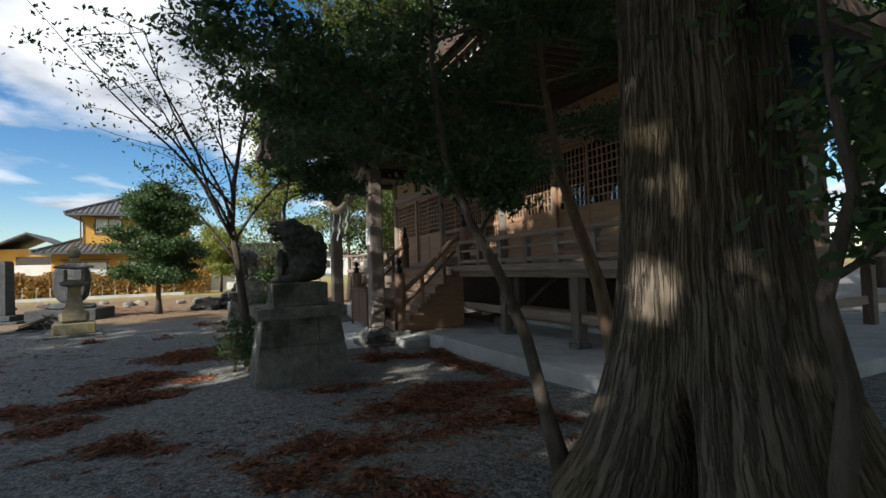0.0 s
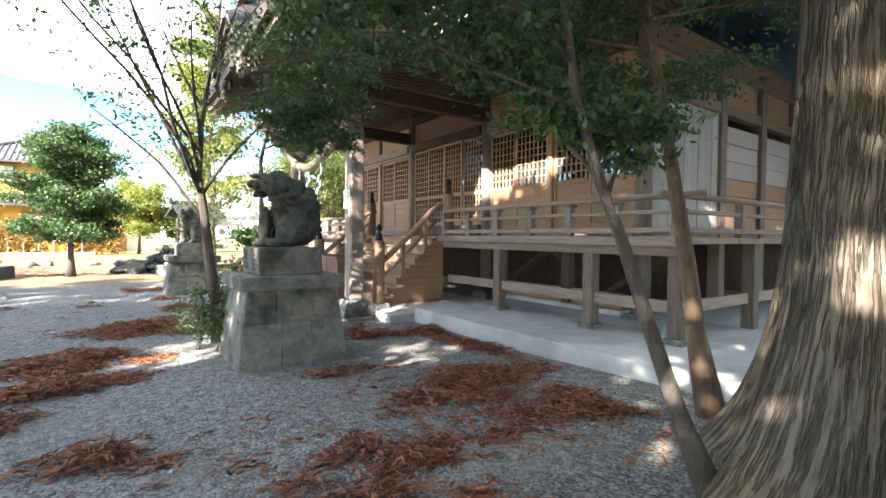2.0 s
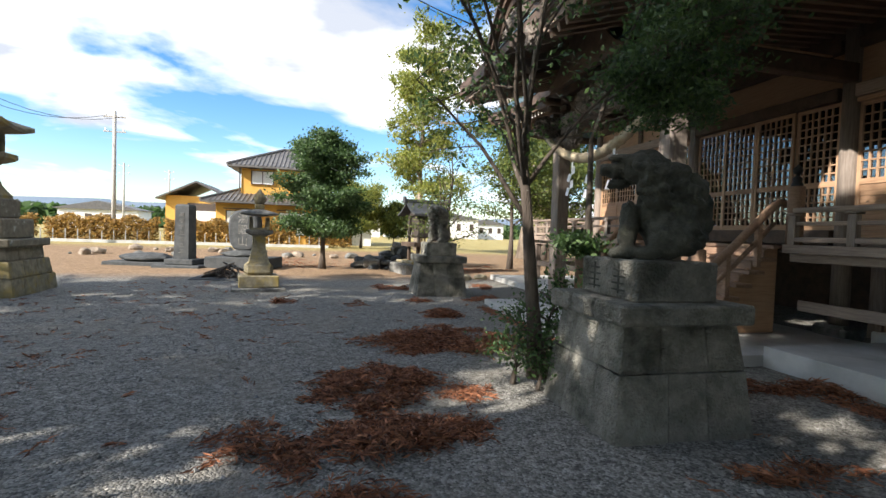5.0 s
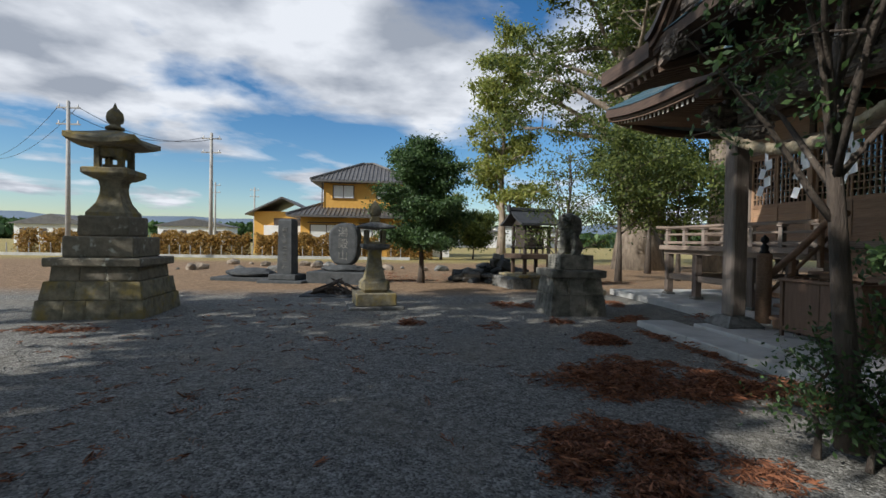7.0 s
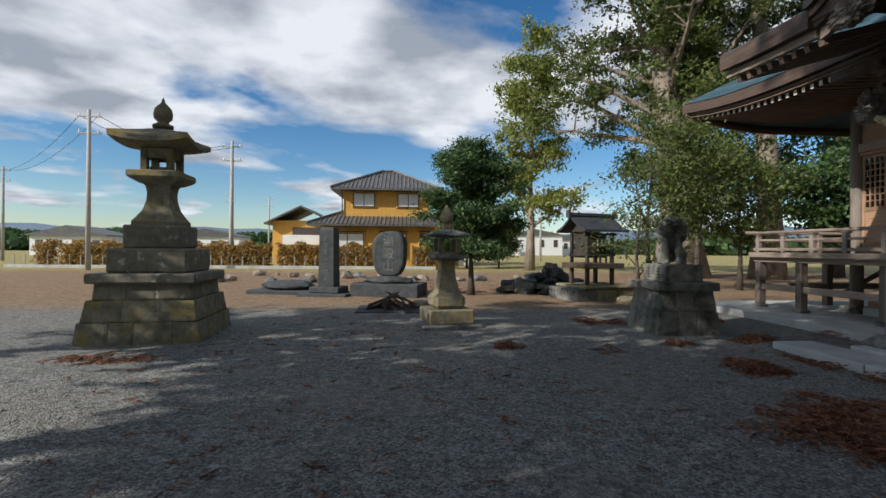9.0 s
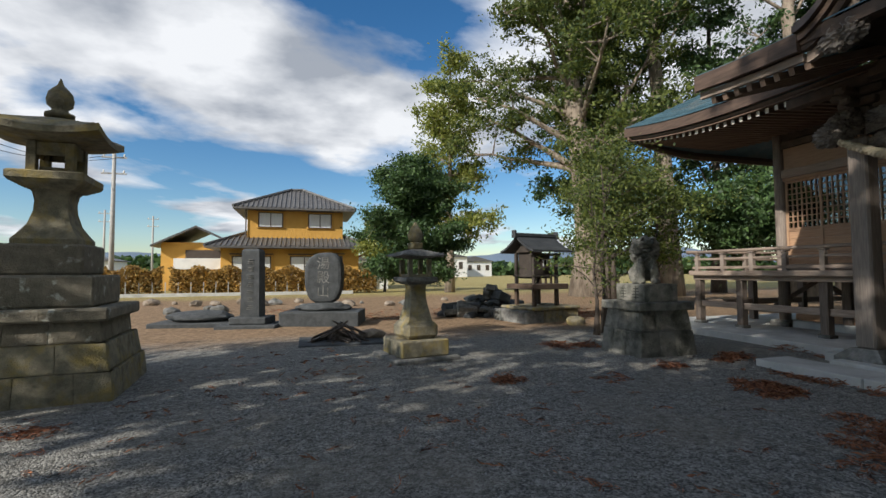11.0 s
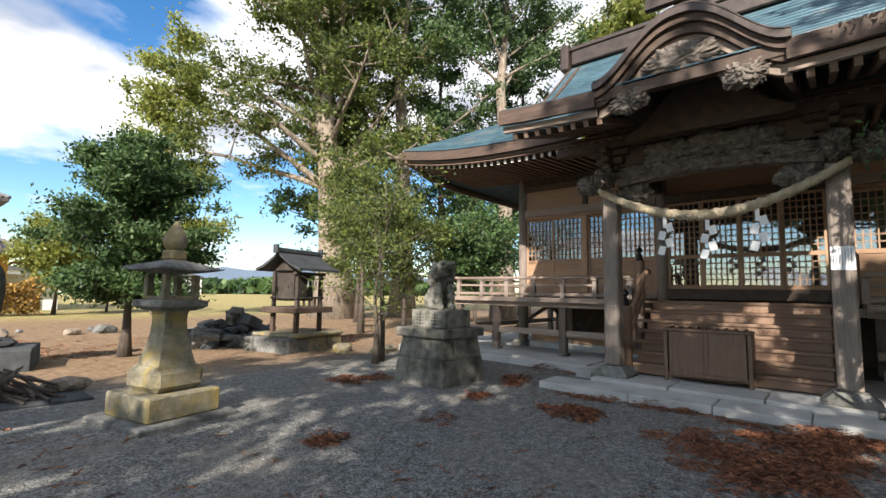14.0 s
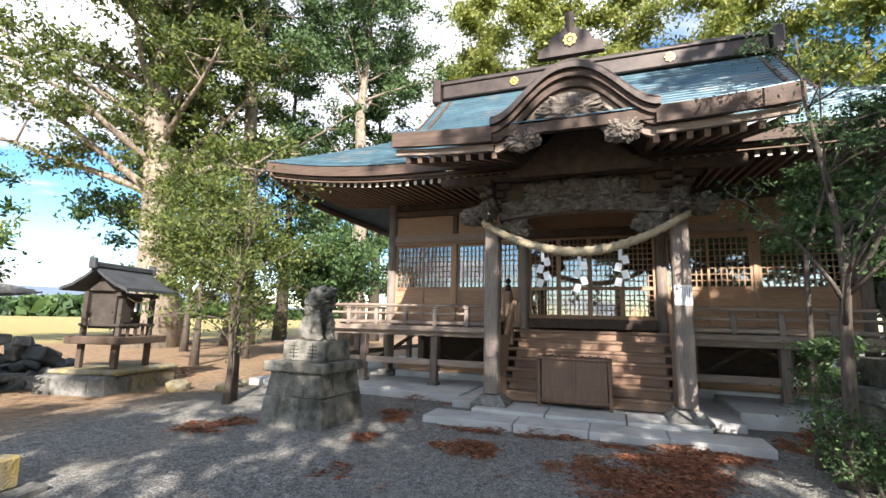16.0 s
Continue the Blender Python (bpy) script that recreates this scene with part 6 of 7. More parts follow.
tree("thin_sapling", (2.92, 1.76, -0.03), [(0, 0, 0), (-0.02, 0.01, 0.5), (0.02, -0.02, 0.85), (-0.03, 0.02, 1.2), (0.07, -0.05, 1.6), (0.02, -0.02, 2.0), (0.05, 0.02, 2.8), (0.1, 0.1, 3.8)], 0.054,
     [(0.45, -40, 30, 0.8), (0.6, 20, 30, 0.9), (0.7, -90, 30, 0.9), (0.8, 60, 30, 0.9), (0.9, 200, 30, 0.8)],
     "dark leaves", 0.07, (BARK_GREY, LEAF_DARK), "thin sapling with pale lichen patches on its bark", seed=33, clump=0.2, per=26)
# two trees beside the lion nearer the cedar
tree("courtyard_tree", (1.36, 8.92, -0.13), [(0, 0, 0), (-0.05, 0.0, 0.5), (-0.12, 0.0, 1.1), (-0.18, 0.0, 1.7), (-0.25, -0.02, 2.2), (-0.21, 0.0, 2.9), (-0.10, 0.05, 3.6), (0.02, 0.1, 4.3), (0.1, 0.1, 5.2)], 0.088,
     [(0.44, 236, 44, 3.2), (0.48, 222, 50, 3.0), (0.52, 246, 44, 3.0), (0.46, 210, 60, 2.4), (0.56, 230, 42, 2.8), (0.36, 160, 58, 1.8), (0.42, 125, 60, 1.5), (0.44, 330, 62, 1.8), (0.58, 250, 50, 1.8), (0.66, 150, 50, 1.6), (0.75, 20, 55, 0.9), (0.85, 200, 55, 1.3), (0.92, 80, 65, 0.8), (0.70, -95, 40, 1.9), (0.78, -60, 35, 1.7), (0.86, -120, 30, 1.8)],
     "sparse small leaves", 0.065, (BARK_GREY, LEAF_DARK), "slender dark-stemmed tree with upswept bare branches and sparse leaves", seed=34, clump=0.13, per=12, sub=2, wander=0.28)
tree("courtyard_tree", (1.93, 9.0, -0.13), [(0, 0, 0), (0.02, 0.0, 0.7), (0.0, 0.0, 1.6), (-0.02, -0.02, 2.5), (0.10, -0.30, 3.3), (0.35, -0.80, 4.5)], 0.060,
     [(0.64, -50, 14, 1.1), (0.67, -12, 12, 1.2), (0.70, -85, 12, 1.1), (0.72, -30, 18, 0.9), (0.76, -20, 16, 1.3), (0.80, -60, 18, 1.3), (0.84, -8, 20, 1.2), (0.88, -100, 25, 1.1), (0.92, -30, 30, 1.2), (0.96, -120, 35, 0.9), (0.24, -40, 30, 0.4), (0.32, 200, 35, 0.4)],
     "dark pointed leaves", 0.06, (BARK_GREY, LEAF_DARK), "leafy young evergreen with a mottled trunk", seed=35, clump=0.13, per=55, wander=0.18, flat=0.45)
shrub_bed = [((1.10, 8.95, -0.21), 0.85, 0.32, 71), ((1.52, 8.98, -0.21), 1.2, 0.32, 72), ((1.28, 8.72, -0.21), 0.6, 0.3, 73)]
# round tree out in the yard
tree("round_tree", (-1.15, 23.3, -0.22), [(0, 0, 0), (0.02, 0, 0.7), (0, 0.02, 1.5), (0.05, 0, 2.6), (0, 0, 4.2), (0, 0, 5.2)], 0.13,
     [(0.40 + 0.022 * k, k * 137.5, 12 + 2.2 * k + 12 * (k % 2), 1.10 + 0.75 * math.sin(math.pi * (k + 4) / 32)) for k in range(26)], "dense dark foliage", 0.13, (BARK_GREY, LEAF_DARK), "small round-crowned dark evergreen tree", seed=36, clump=0.26, per=75).scale = (0.94, 0.94, 0.84)
# poplar-like tree behind it
tree("tall_tree", (6.1, 42.5, -0.22), [(0, 0, 0), (0.1, 0, 3), (0, 0.1, 6), (0.1, 0, 9), (0, 0, 12.5), (0.2, 0, 16)], 0.32,
     ring_limbs(R, 30, 0.2, 1.0, 3.6, 1.9, 10, 50), "loose yellow-green foliage", 0.30, (BARK_PALE, LEAF_LIGHT), "tall loose yellow-green tree with a pale trunk", seed=37, clump=0.5, per=30, sub=2).scale = (1.0, 1.0, 1.08)
# giant old trees behind the hall's far end
GIANT = "giant old evergreen with a pale gnarled trunk"
tree("giant_tree", (13.2, 34.2, -0.22), [(0, 0, 0), (-0.2, 0, 3.5), (-0.8, -0.3, 8), (-1.2, 0.2, 13), (-1.6, 0, 18), (-1.2, 0, 24)], 1.25,
     [(0.38, 150, 40, 8), (0.42, 330, 50, 8)] + ring_limbs(R, 34, 0.36, 1.0, 8.0, 4.5, 18, 62), "heavy dark foliage", 0.27, (BARK_PALE, LEAF_MID), GIANT, seed=38, clump=0.5, per=54, sides=14, group="giant trees")
tree("giant_tree", (17.2, 32.3, -0.22), [(0, 0, 0), (0.1, 0, 4), (-0.2, 0, 10), (-0.5, 0.2, 16), (-0.2, 0, 22), (0, 0, 28)], 0.75,
     [(0.40, 300, 45, 7)] + ring_limbs(R, 22, 0.56, 1.0, 6.0, 4.0, 18, 62), "heavy dark foliage", 0.27, (BARK_PALE, LEAF_DARK), GIANT, seed=39, clump=0.5, per=48, sides=12, group="giant trees")
tree("giant_tree", (21.8, 27.3, -0.22), [(0, 0, 0), (0.1, 0, 4), (0.3, 0, 10), (-0.2, 0.2, 16), (0.2, 0, 21), (0.4, 0, 26)], 0.7,
     [(0.45, 60, 50, 6)] + ring_limbs(R, 22, 0.58, 1.0, 6.0, 4.0, 18, 62), "heavy dark foliage", 0.27, (BARK_PALE, LEAF_DARK), GIANT, seed=40, clump=0.5, per=36, sides=12, group="giant trees")

for x, y, hh, sd in ((17.5, 39.5, 25, 41), (23.5, 34.5, 26, 42), (27.5, 29.0, 24, 43)):
    tree("wood_tree", (x, y, -0.22), [(0, 0, 0), (0.2, 0, hh * 0.3), (0, 0.2, hh * 0.6), (0.1, 0, hh)], 0.4, ring_limbs(random.Random(sd), 30, 0.18, 1.0, 6.0, 3.0, 5, 50),
         "dark layered foliage", 0.34, (BARK_GREY, LEAF_DARK), "tall dark evergreen in the wood behind the giants", seed=sd, clump=0.6, per=70, sub=1, group="wood behind the giants")


def shrub(at, h, w, mats, label, seed, stems=5, per=40, leaf=0.12, name="shrub", group=""):
    rnd = random.Random(seed)
    low = 0.3 if h > 3 else 0.2
    limbs = [(low + (0.95 - low) * k / (stems * 3), k * 137.5, rnd.uniform(15, 60), w * rnd.uniform(0.5, 1.0) * (0.65 + 0.5 * math.sin(3.14 * (k + 2) / (stems * 3 + 2)))) for k in range(stems * 3)]
    return tree(name, at, [(0, 0, 0), (0.05, 0.03, h * 0.25), (0.0, 0.08, h * 0.5), (0.08, 0, h * 0.75), (0.02, 0.02, h)], 0.05 * h / 3 + 0.01, limbs, "", leaf, mats, label, "shrub" if h < 3 else "tree", seed, 0.14 * w + 0.1, per, group=group)


shrub((2.75, 18.6, -0.22), 4.3, 1.8, (BARK_GREY, LEAF_MID), "thin-stemmed young evergreen near the far lion", 51, 4, 4, 0.10, "young_tree")
shrub((2.35, 18.35, -0.22), 3.1, 1.3, (BARK_GREY, LEAF_MID), "thin-stemmed young evergreen near the far lion", 52, 3, 4, 0.095, "young_tree")
shrub((7.2, 24.6, -0.22), 6.5, 2.6, (BARK_GREY, LEAF_MID), "leafy understorey evergreen under the giant trees", 53, 6, 16, 0.16, "young_tree", "understorey")
shrub((10.2, 25.2, -0.22), 5.5, 2.6, (BARK_GREY, LEAF_MID), "leafy understorey evergreen under the giant trees", 54, 6, 16, 0.16, "young_tree", "understorey")
shrub((14.0, 24.0, -0.22), 5.0, 3.0, (BARK_GREY, LEAF_DARK), "dark understorey evergreen beyond the veranda", 56, 6, 30, 0.22, "young_tree", "understorey")
shrub((11.5, 30.0, -0.22), 8.0, 3.0, (BARK_GREY, LEAF_MID), "leafy understorey evergreen under the giant trees", 57, 7, 18, 0.2, "young_tree", "understorey")
shrub((1.6, 45.5, -0.22), 5.0, 2.3, (BARK_GREY, LEAF_LIGHT), "yellow-green shrub at the yard's edge", 58, 6, 60, 0.2)
shrub((4.6, 47.0, -0.22), 3.2, 2.2, (BARK_GREY, LEAF_MID), "green shrub at the yard's edge", 59, 6, 60, 0.2)

shrub((16.5, 5.0, -0.05), 8.5, 3.2, (BARK_GREY, LEAF_DARK), "dark evergreen beside the hall's flank", 81, 6, 110, 0.2, "side_tree")
shrub((16.0, 1.8, -0.05), 8.0, 3.4, (BARK_GREY, LEAF_DARK), "dark evergreen beside the hall's flank", 82, 6, 110, 0.22, "side_tree")
for x, y, hh, sd in ((24, 15.5, 26, 83), (25, 10.0, 27, 84), (23, 4.5, 25, 85), (27, 20.5, 27, 86), (21, -0.5, 24, 87)):
    tree("back_tree", (x, y, -0.1), [(0, 0, 0), (0.1, 0, hh * 0.3), (0, 0.1, hh * 0.6), (0.1, 0, hh)], 0.3, ring_limbs(R, 22, 0.45, 1.0, 4.0, 1.5, 0, 45), "yellow-green foliage", 0.3, (BARK_GREY, LEAF_LIGHT), "tall yellow-green tree behind the hall", seed=sd, clump=0.7, per=75, sub=2, group="trees behind the hall")
for at, hh, ww, sd in shrub_bed:
    shrub(at, hh, ww, (BARK_GREY, LEAF_DARK), "low leafy shoots at the foot of a tree", sd, 3, 3, 0.055)

# two unseen high crowns, added to shade the hall's far windows and roof
tree("shade_tree", (-10.2, 7.3, -0.1), [(0, 0, 0), (0.1, 0, 4), (0, 0.1, 8), (0.1, 0, 12), (0, 0, 17)], 0.28, ring_limbs(random.Random(77), 12, 0.72, 1.0, 2.6, 1.4, 0, 30), "dark cedar foliage", 0.42, (BARK, LEAF_DARK), "unseen high-crowned cedar added to shade the hall's wall and roof", seed=77, clump=0.42, per=3, sub=2, group="grove cedars", twigs=0.12)
tree("shade_tree", (-6.8, 0.3, -0.1), [(0, 0, 0), (0.1, 0, 5), (0, 0.1, 10), (0.1, 0, 16), (0, 0, 21)], 0.30, ring_limbs(random.Random(78), 14, 0.70, 1.0, 3.4, 1.6, 0, 30), "dark cedar foliage", 0.42, (BARK, LEAF_DARK), "unseen high-crowned cedar added to shade the hall's wall and roof", seed=78, clump=0.42, per=12, sub=2, group="grove cedars", twigs=0.12)
# unseen dense trees behind the path, added to hold back sky light
for x, y, h, sd in ((2.5, -5.5, 14, 91), (7.5, -4.5, 13, 92), (-2.5, -9.5, 15, 93), (12.0, -7.0, 15, 94), (5.0, -10.0, 15, 95)):
    tree("shade_tree", (x, y, -0.05), [(0, 0, 0), (0.1, 0, h * 0.25), (0, 0.1, h * 0.5), (0.1, 0, h * 0.75), (0, 0, h)], 0.28, ring_limbs(random.Random(sd), 20, 0.12, 1.0, 3.4, 1.2, 0, 40), "dark cedar foliage", 0.42, (BARK, LEAF_DARK), "unseen dense cedar added to block sky light over the path", seed=sd, clump=0.5, per=45, sub=2, group="grove cedars", twigs=0.12)
# unseen wood on the sunny side, whose shade falls over the yard
for k, (x, y, h, sd) in enumerate([(-13, -2.0, 13, 61), (-14.5, 5.5, 14, 62), (-9.0, -6.0, 13, 63), (-17.0, 11.0, 13, 64), (-4.0, -6.5, 13, 65), (-20, 2.0, 16, 66), (-1.0, -3.5, 12, 67), (-9.0, 5.6, 11, 71), (-12.5, 8.2, 13, 72), (-7.0, 1.6, 11.6, 73), (-5.2, -1.6, 11, 74), (-3.0, -3.0, 10, 75)]):
    rr = random.Random(sd)
    # per: leaf density, set tree by tree to block or pass the sun
    tree("shade_tree", (x, y, -0.1), [(0, 0, 0), (0.1, 0, h * 0.25), (0, 0.1, h * 0.5), (0.1, 0, h * 0.75), (0, 0, h)], 0.28, ring_limbs(rr, 15, 0.35, 1.0, 3.6, 1.4, 0, 40), "dark cedar foliage", 0.42, (BARK, LEAF_DARK), "unseen tall cedar shading the yard from its sunny edge", seed=sd, clump=0.42, per={71: 8, 72: 10, 73: 62, 74: 32, 75: 30, 64: 13}.get(sd, 17), sub=2, group="grove cedars", twigs=0.12)

# ---- neighbours and distance ----


def hip_roof(parent, x0, x1, y0, y1, z0, z1, inset, mat, name="roof", thick=0.14):
    cx0, cx1, cy = x0 + inset, x1 - inset, (y0 + y1) / 2
    r = part(name, Acc().add([(x0, y0, z0), (x1, y0, z0), (x1, y1, z0), (x0, y1, z0), (cx0, cy, z1), (cx1, cy, z1), (x0, y0, z0 - thick), (x1, y0, z0 - thick), (x1, y1, z0 - thick), (x0, y1, z0 - thick)],
                               [(0, 1, 5, 4), (1, 2, 5), (2, 3, 4, 5), (3, 0, 4), (6, 7, 1, 0), (7, 8, 2, 1), (8, 9, 3, 2), (9, 6, 0, 3), (9, 8, 7, 6)]), mat, parent)
    # tile ribs on the front and the sunny side
    n = int((x1 - x0) / 0.32)
    for k in range(1, n):
        x = x0 + (x1 - x0) * k / n
        f = min(1, (x - x0) / inset, (x1 - x) / inset)
        part("roll_tile", Acc().tube([(x, y0 - 0.02, z0 + 0.01), (x, y0 + (cy - y0) * f, z0 + (z1 - z0) * f + 0.02)], [0.055, 0.055], 5), mat, r)
    for a, b in (((x0, y0, z0), (cx0, cy, z1)), ((x1, y0, z0), (cx1, cy, z1)), ((cx0, cy, z1), (cx1, cy, z1)), ((x1, y1, z0), (cx1, cy, z1))):
        part("ridge_tile", Acc().tube([Vector(a) + Vector((0, 0, 0.06)), Vector(b) + Vector((0, 0, 0.10))], [0.11, 0.12], 6), mat, r)
    return r


def house_window(parent, x0, x1, y, z0, z1, curtain=True):
    w = part("window", Acc().box(x0 - 0.16, x1 + 0.16, y - 0.10, y - 0.02, z0 - 0.12, z1 + 0.16, 0.02), WALL_YELLOW, parent)
    for a, b, c, d in ((x0 - 0.05, x0 + 0.03, z0, z1), (x1 - 0.03, x1 + 0.05, z0, z1), ((x0 + x1) / 2 - 0.03, (x0 + x1) / 2 + 0.03, z0, z1)):
        part("frame", Acc().box(a, b, y - 0.15, y - 0.101, c, d), BROWN_FRAME, w)
    for c, d in ((z0 - 0.05, z0 - 0.001), (z1 + 0.001, z1 + 0.05)):
        part("frame", Acc().box(x0 - 0.05, x1 + 0.05, y - 0.15, y - 0.101, c, d), BROWN_FRAME, w)
    part("pane", Acc().box(x0 + 0.03, x1 - 0.03, y - 0.125, y - 0.115, z0, z1), CURTAIN if curtain else BROWN_FRAME, w, "net-curtained pane")
    part("awning", Acc().box(x0 - 0.2, x1 + 0.2, y - 0.34, y - 0.101, z1 + 0.17, z1 + 0.24, 0.01), BROWN_FRAME, w)


def build_house():
    h = thing("house", (-5.35, 51.0, -0.22), "two-storey ochre house with grey tiled hip roofs", "house")
    h.scale = (1.19, 1.1, 1.19)
    part("wall_lower", Acc().box(-5.0, 4.6, 0.0, 8.5, -0.1, 3.3, 0.02), WALL_YELLOW, h)
    part("wall_upper", Acc().box(-3.4, 3.5, 1.2, 7.5, 3.3, 6.1, 0.02), WALL_YELLOW, h)
    hip_roof(h, -5.9, 5.5, -1.0, 9.5, 3.2, 4.9, 3.6, TILE, "lower_roof")
    hip_roof(h, -4.3, 4.4, 0.2, 8.5, 6.1, 8.0, 3.9, TILE, "upper_roof")
    for a, b in ((-2.6, -0.95), (0.95, 2.6)):
        house_window(h, a, b, 1.2, 4.75, 5.75)
    for a, b in ((-4.2, -1.7), (-0.3, 1.6)):
        house_window(h, a, b, 0.0, 0.75, 2.45)
    house_window(h, 2.75, 3.35, 0.0, 0.4, 2.5, False)
    part("downpipe", Acc().tube([(-3.5, 1.1, 6.0), (-3.5, 1.1, 3.6)], [0.05, 0.05], 6), BROWN_FRAME, h)
    part("door", Acc().box(4.55, 4.66, 2.5, 3.5, 0.3, 2.5), BROWN_FRAME, h)
    a = thing("house", (-13.7, 56.0, -0.22), "low ochre neighbour house with a white balcony", "house")
    a.scale = (0.74, 1.0, 1.0)
    part("wall", Acc().box(-4.5, 3.5, 0, 6, -0.1, 4.4, 0.02), WALL_YELLOW, a)
    part("roof", Acc().prism([(-5.4, 4.1), (-0.5, 5.9), (4.4, 4.1), (4.4, 3.95), (-0.5, 5.72), (-5.4, 3.95)], "y", -0.8, 6.8), TILE, a)
    part("balcony", Acc().box(-2.8, 3.2, -1.0, -0.1, 1.9, 2.9, 0.02), WHITE_WALL, a)
    part("window", Acc().box(-1.8, 2.4, -0.04, 0.02, 1.9, 3.7), BROWN_FRAME, a)
    b = thing("shed", (1.0, 52.0, -0.22), "white shed with a red roof", "shed")
    part("wall", Acc().box(-2, 2, 0, 4, -0.1, 2.4), WHITE_WALL, b)
    part("roof", Acc().prism([(-2.4, 2.3), (0, 3.4), (2.4, 2.3), (2.4, 2.2), (0, 3.3), (-2.4, 2.2)], "y", -0.4, 4.4), RED_ROOF, b)


build_house()


def build_hedge():
    rng = np.random.default_rng(7)
    n = 34000
    x = rng.uniform(-31, 0.8, n)
    y = 44.5 + rng.normal(0, 0.35, n)
    z = -0.15 + 2.05 * rng.random(n) ** 0.8 * (0.9 + 0.1 * np.sin(x * 3.1))
    keep = (np.sin(x * 2.4) + np.sin(x * 0.7 + 1)) > -1.5
    h = part("hedge", leaf_mesh("hedge", np.stack([x, y, z], 1)[keep], None, 0.2, LEAF_HEDGE, 7, 0.6), LEAF_HEDGE)
    tagged(h, "low rusty-brown clipped hedge along the road", "hedge", kind="stuff")
    k = thing("kerb_wall", (-15.5, 43.4, -0.22), "low concrete kerb before the hedge", "kerb", kind="structure")
    part("kerb", Acc().box(-17, 14.4, -0.08, 0.08, -0.1, 0.22, 0.01), CONCRETE, k)
    for j in range(40):
        part("fence_post", Acc().box(-16.8 + 0.78 * j, -16.74 + 0.78 * j, 0.5, 0.56, 0, 0.95), POLE, k)


build_hedge()


def build_poles():
    tops = []
    for x, y, h in ((-17.0, 44.7, 9.9), (-24.3, 39.6, 10.6), (-46, 60, 10), (-30, 80, 10), (-26, 86, 10), (15.0, 70, 9.5)):
        p = thing("utility_pole", (x, y, -0.22), "grey concrete utility pole with cross arms", "utility pole", "utility poles")
        part("shaft", Acc().tube([(0, 0, -0.2), (0, 0, h)], [0.17, 0.11], 10), POLE, p, smooth=True)
        for z in (h - 0.5, h - 1.6):
            part("cross_arm", Acc().box(-0.75, 0.75, -0.05, 0.05, z, z + 0.09), POLE, p)
            for q in (-0.6, 0.0, 0.6):
                part("insulator", Acc().lathe([(0.05, 0), (0.06, 0.08), (0.03, 0.2)], 8, (q, 0, z + 0.09)), WHITE_WALL, p)
        if x < -25 and y < 50:
            part("transformer", Acc().lathe([(0.26, 0), (0.28, 0.1), (0.28, 0.7), (0.2, 0.8)], 12, (0.5, 0, h - 3.2)), POLE, p)
        tops.append(Vector((x, y, h - 0.6)))
    c = thing("power_lines", tuple(tops[1]), "thin black power lines between poles", "cable")
    for a, b in ((0, 1), (1, 2)):
        for q in (-0.6, 0.6):
            p0, p1 = tops[a] - tops[1], tops[b] - tops[1]
            pts = [p0.lerp(p1, t / 10) + Vector((q, 0, -1.1 * (1 - (2 * t / 10 - 1) ** 2))) for t in range(11)]
            part("wire", Acc().tube(pts, [0.018] * 11, 4), CABLE, c)


build_poles()


def build_distance():
    rng = np.random.default_rng(9)
    n = 50000
    x = rng.uniform(-260, 260, n)
    y = 190 + rng.normal(0, 6, n)
    hgt = 6 + 6 * np.array([noise.noise(Vector((q * 0.02, 4, 0))) for q in x]) + 2.5 * np.array([noise.noise(Vector((q * 0.2, 9, 0))) for q in x])
    z = hgt * rng.random(n)
    w = part("far_wood", leaf_mesh("far_wood", np.stack([x, y, z], 1), None, 3.2, LEAF_DARK, 9, 0.8), LEAF_DARK)
    tagged(w, "distant dark wood across the fields", "wood", kind="stuff")
    hill = Acc()
    rows = []
    for j, yy in enumerate((900, 1100, 1300)):
        rows.append([(xx, yy, -5 + (j == 1) * (45 + 50 * noise.noise(Vector((xx * 0.0016, 2.2, 0))) + 12 * noise.noise(Vector((xx * 0.009, 5, 0))))) for xx in range(-2200, 1600, 60)])
    hill.sheet(rows)
    # distance haze is put into the hills' blue-grey colour
    m = surface("hazy_hill", (0.11, 0.16, 0.22), (0.15, 0.20, 0.26), 0.01, rough=1.0, bump=0.0)
    tagged(part("backdrop", hill, m, smooth=True), "far hills tinted blue-grey for haze", "hills", kind="structure")
    rnd = random.Random(12)
    for k, (x0, y0, w0, h0) in enumerate(((6, 120, 9, 4.5), (20, 130, 14, 4), (34, 140, 16, 6), (48, 150, 12, 5), (-60, 90, 12, 3.5), (-46, 110, 14, 4))):
        b = thing("far_building", (x0, y0, -0.22), "small pale building across the fields", "building", "far buildings")
        part("wall", Acc().box(-w0 / 2, w0 / 2, 0, 7, -0.2, h0), WHITE_WALL, b)
        part("roof", Acc().prism([(-w0 / 2 - 0.5, h0), (0, h0 + 1.6), (w0 / 2 + 0.5, h0), (w0 / 2 + 0.5, h0 - 0.15), (-w0 / 2 - 0.5, h0 - 0.15)], "y", -0.5, 7.5), TILE, b)
        for j in range(4):
            xx = -w0 / 2 + w0 * (j + 0.5) / 4
            part("window", Acc().box(xx - 0.6, xx + 0.6, -0.06, 0.0, h0 * 0.4, h0 * 0.75), BROWN_FRAME, b)


build_distance()

# ---- fallen cedar fronds ----


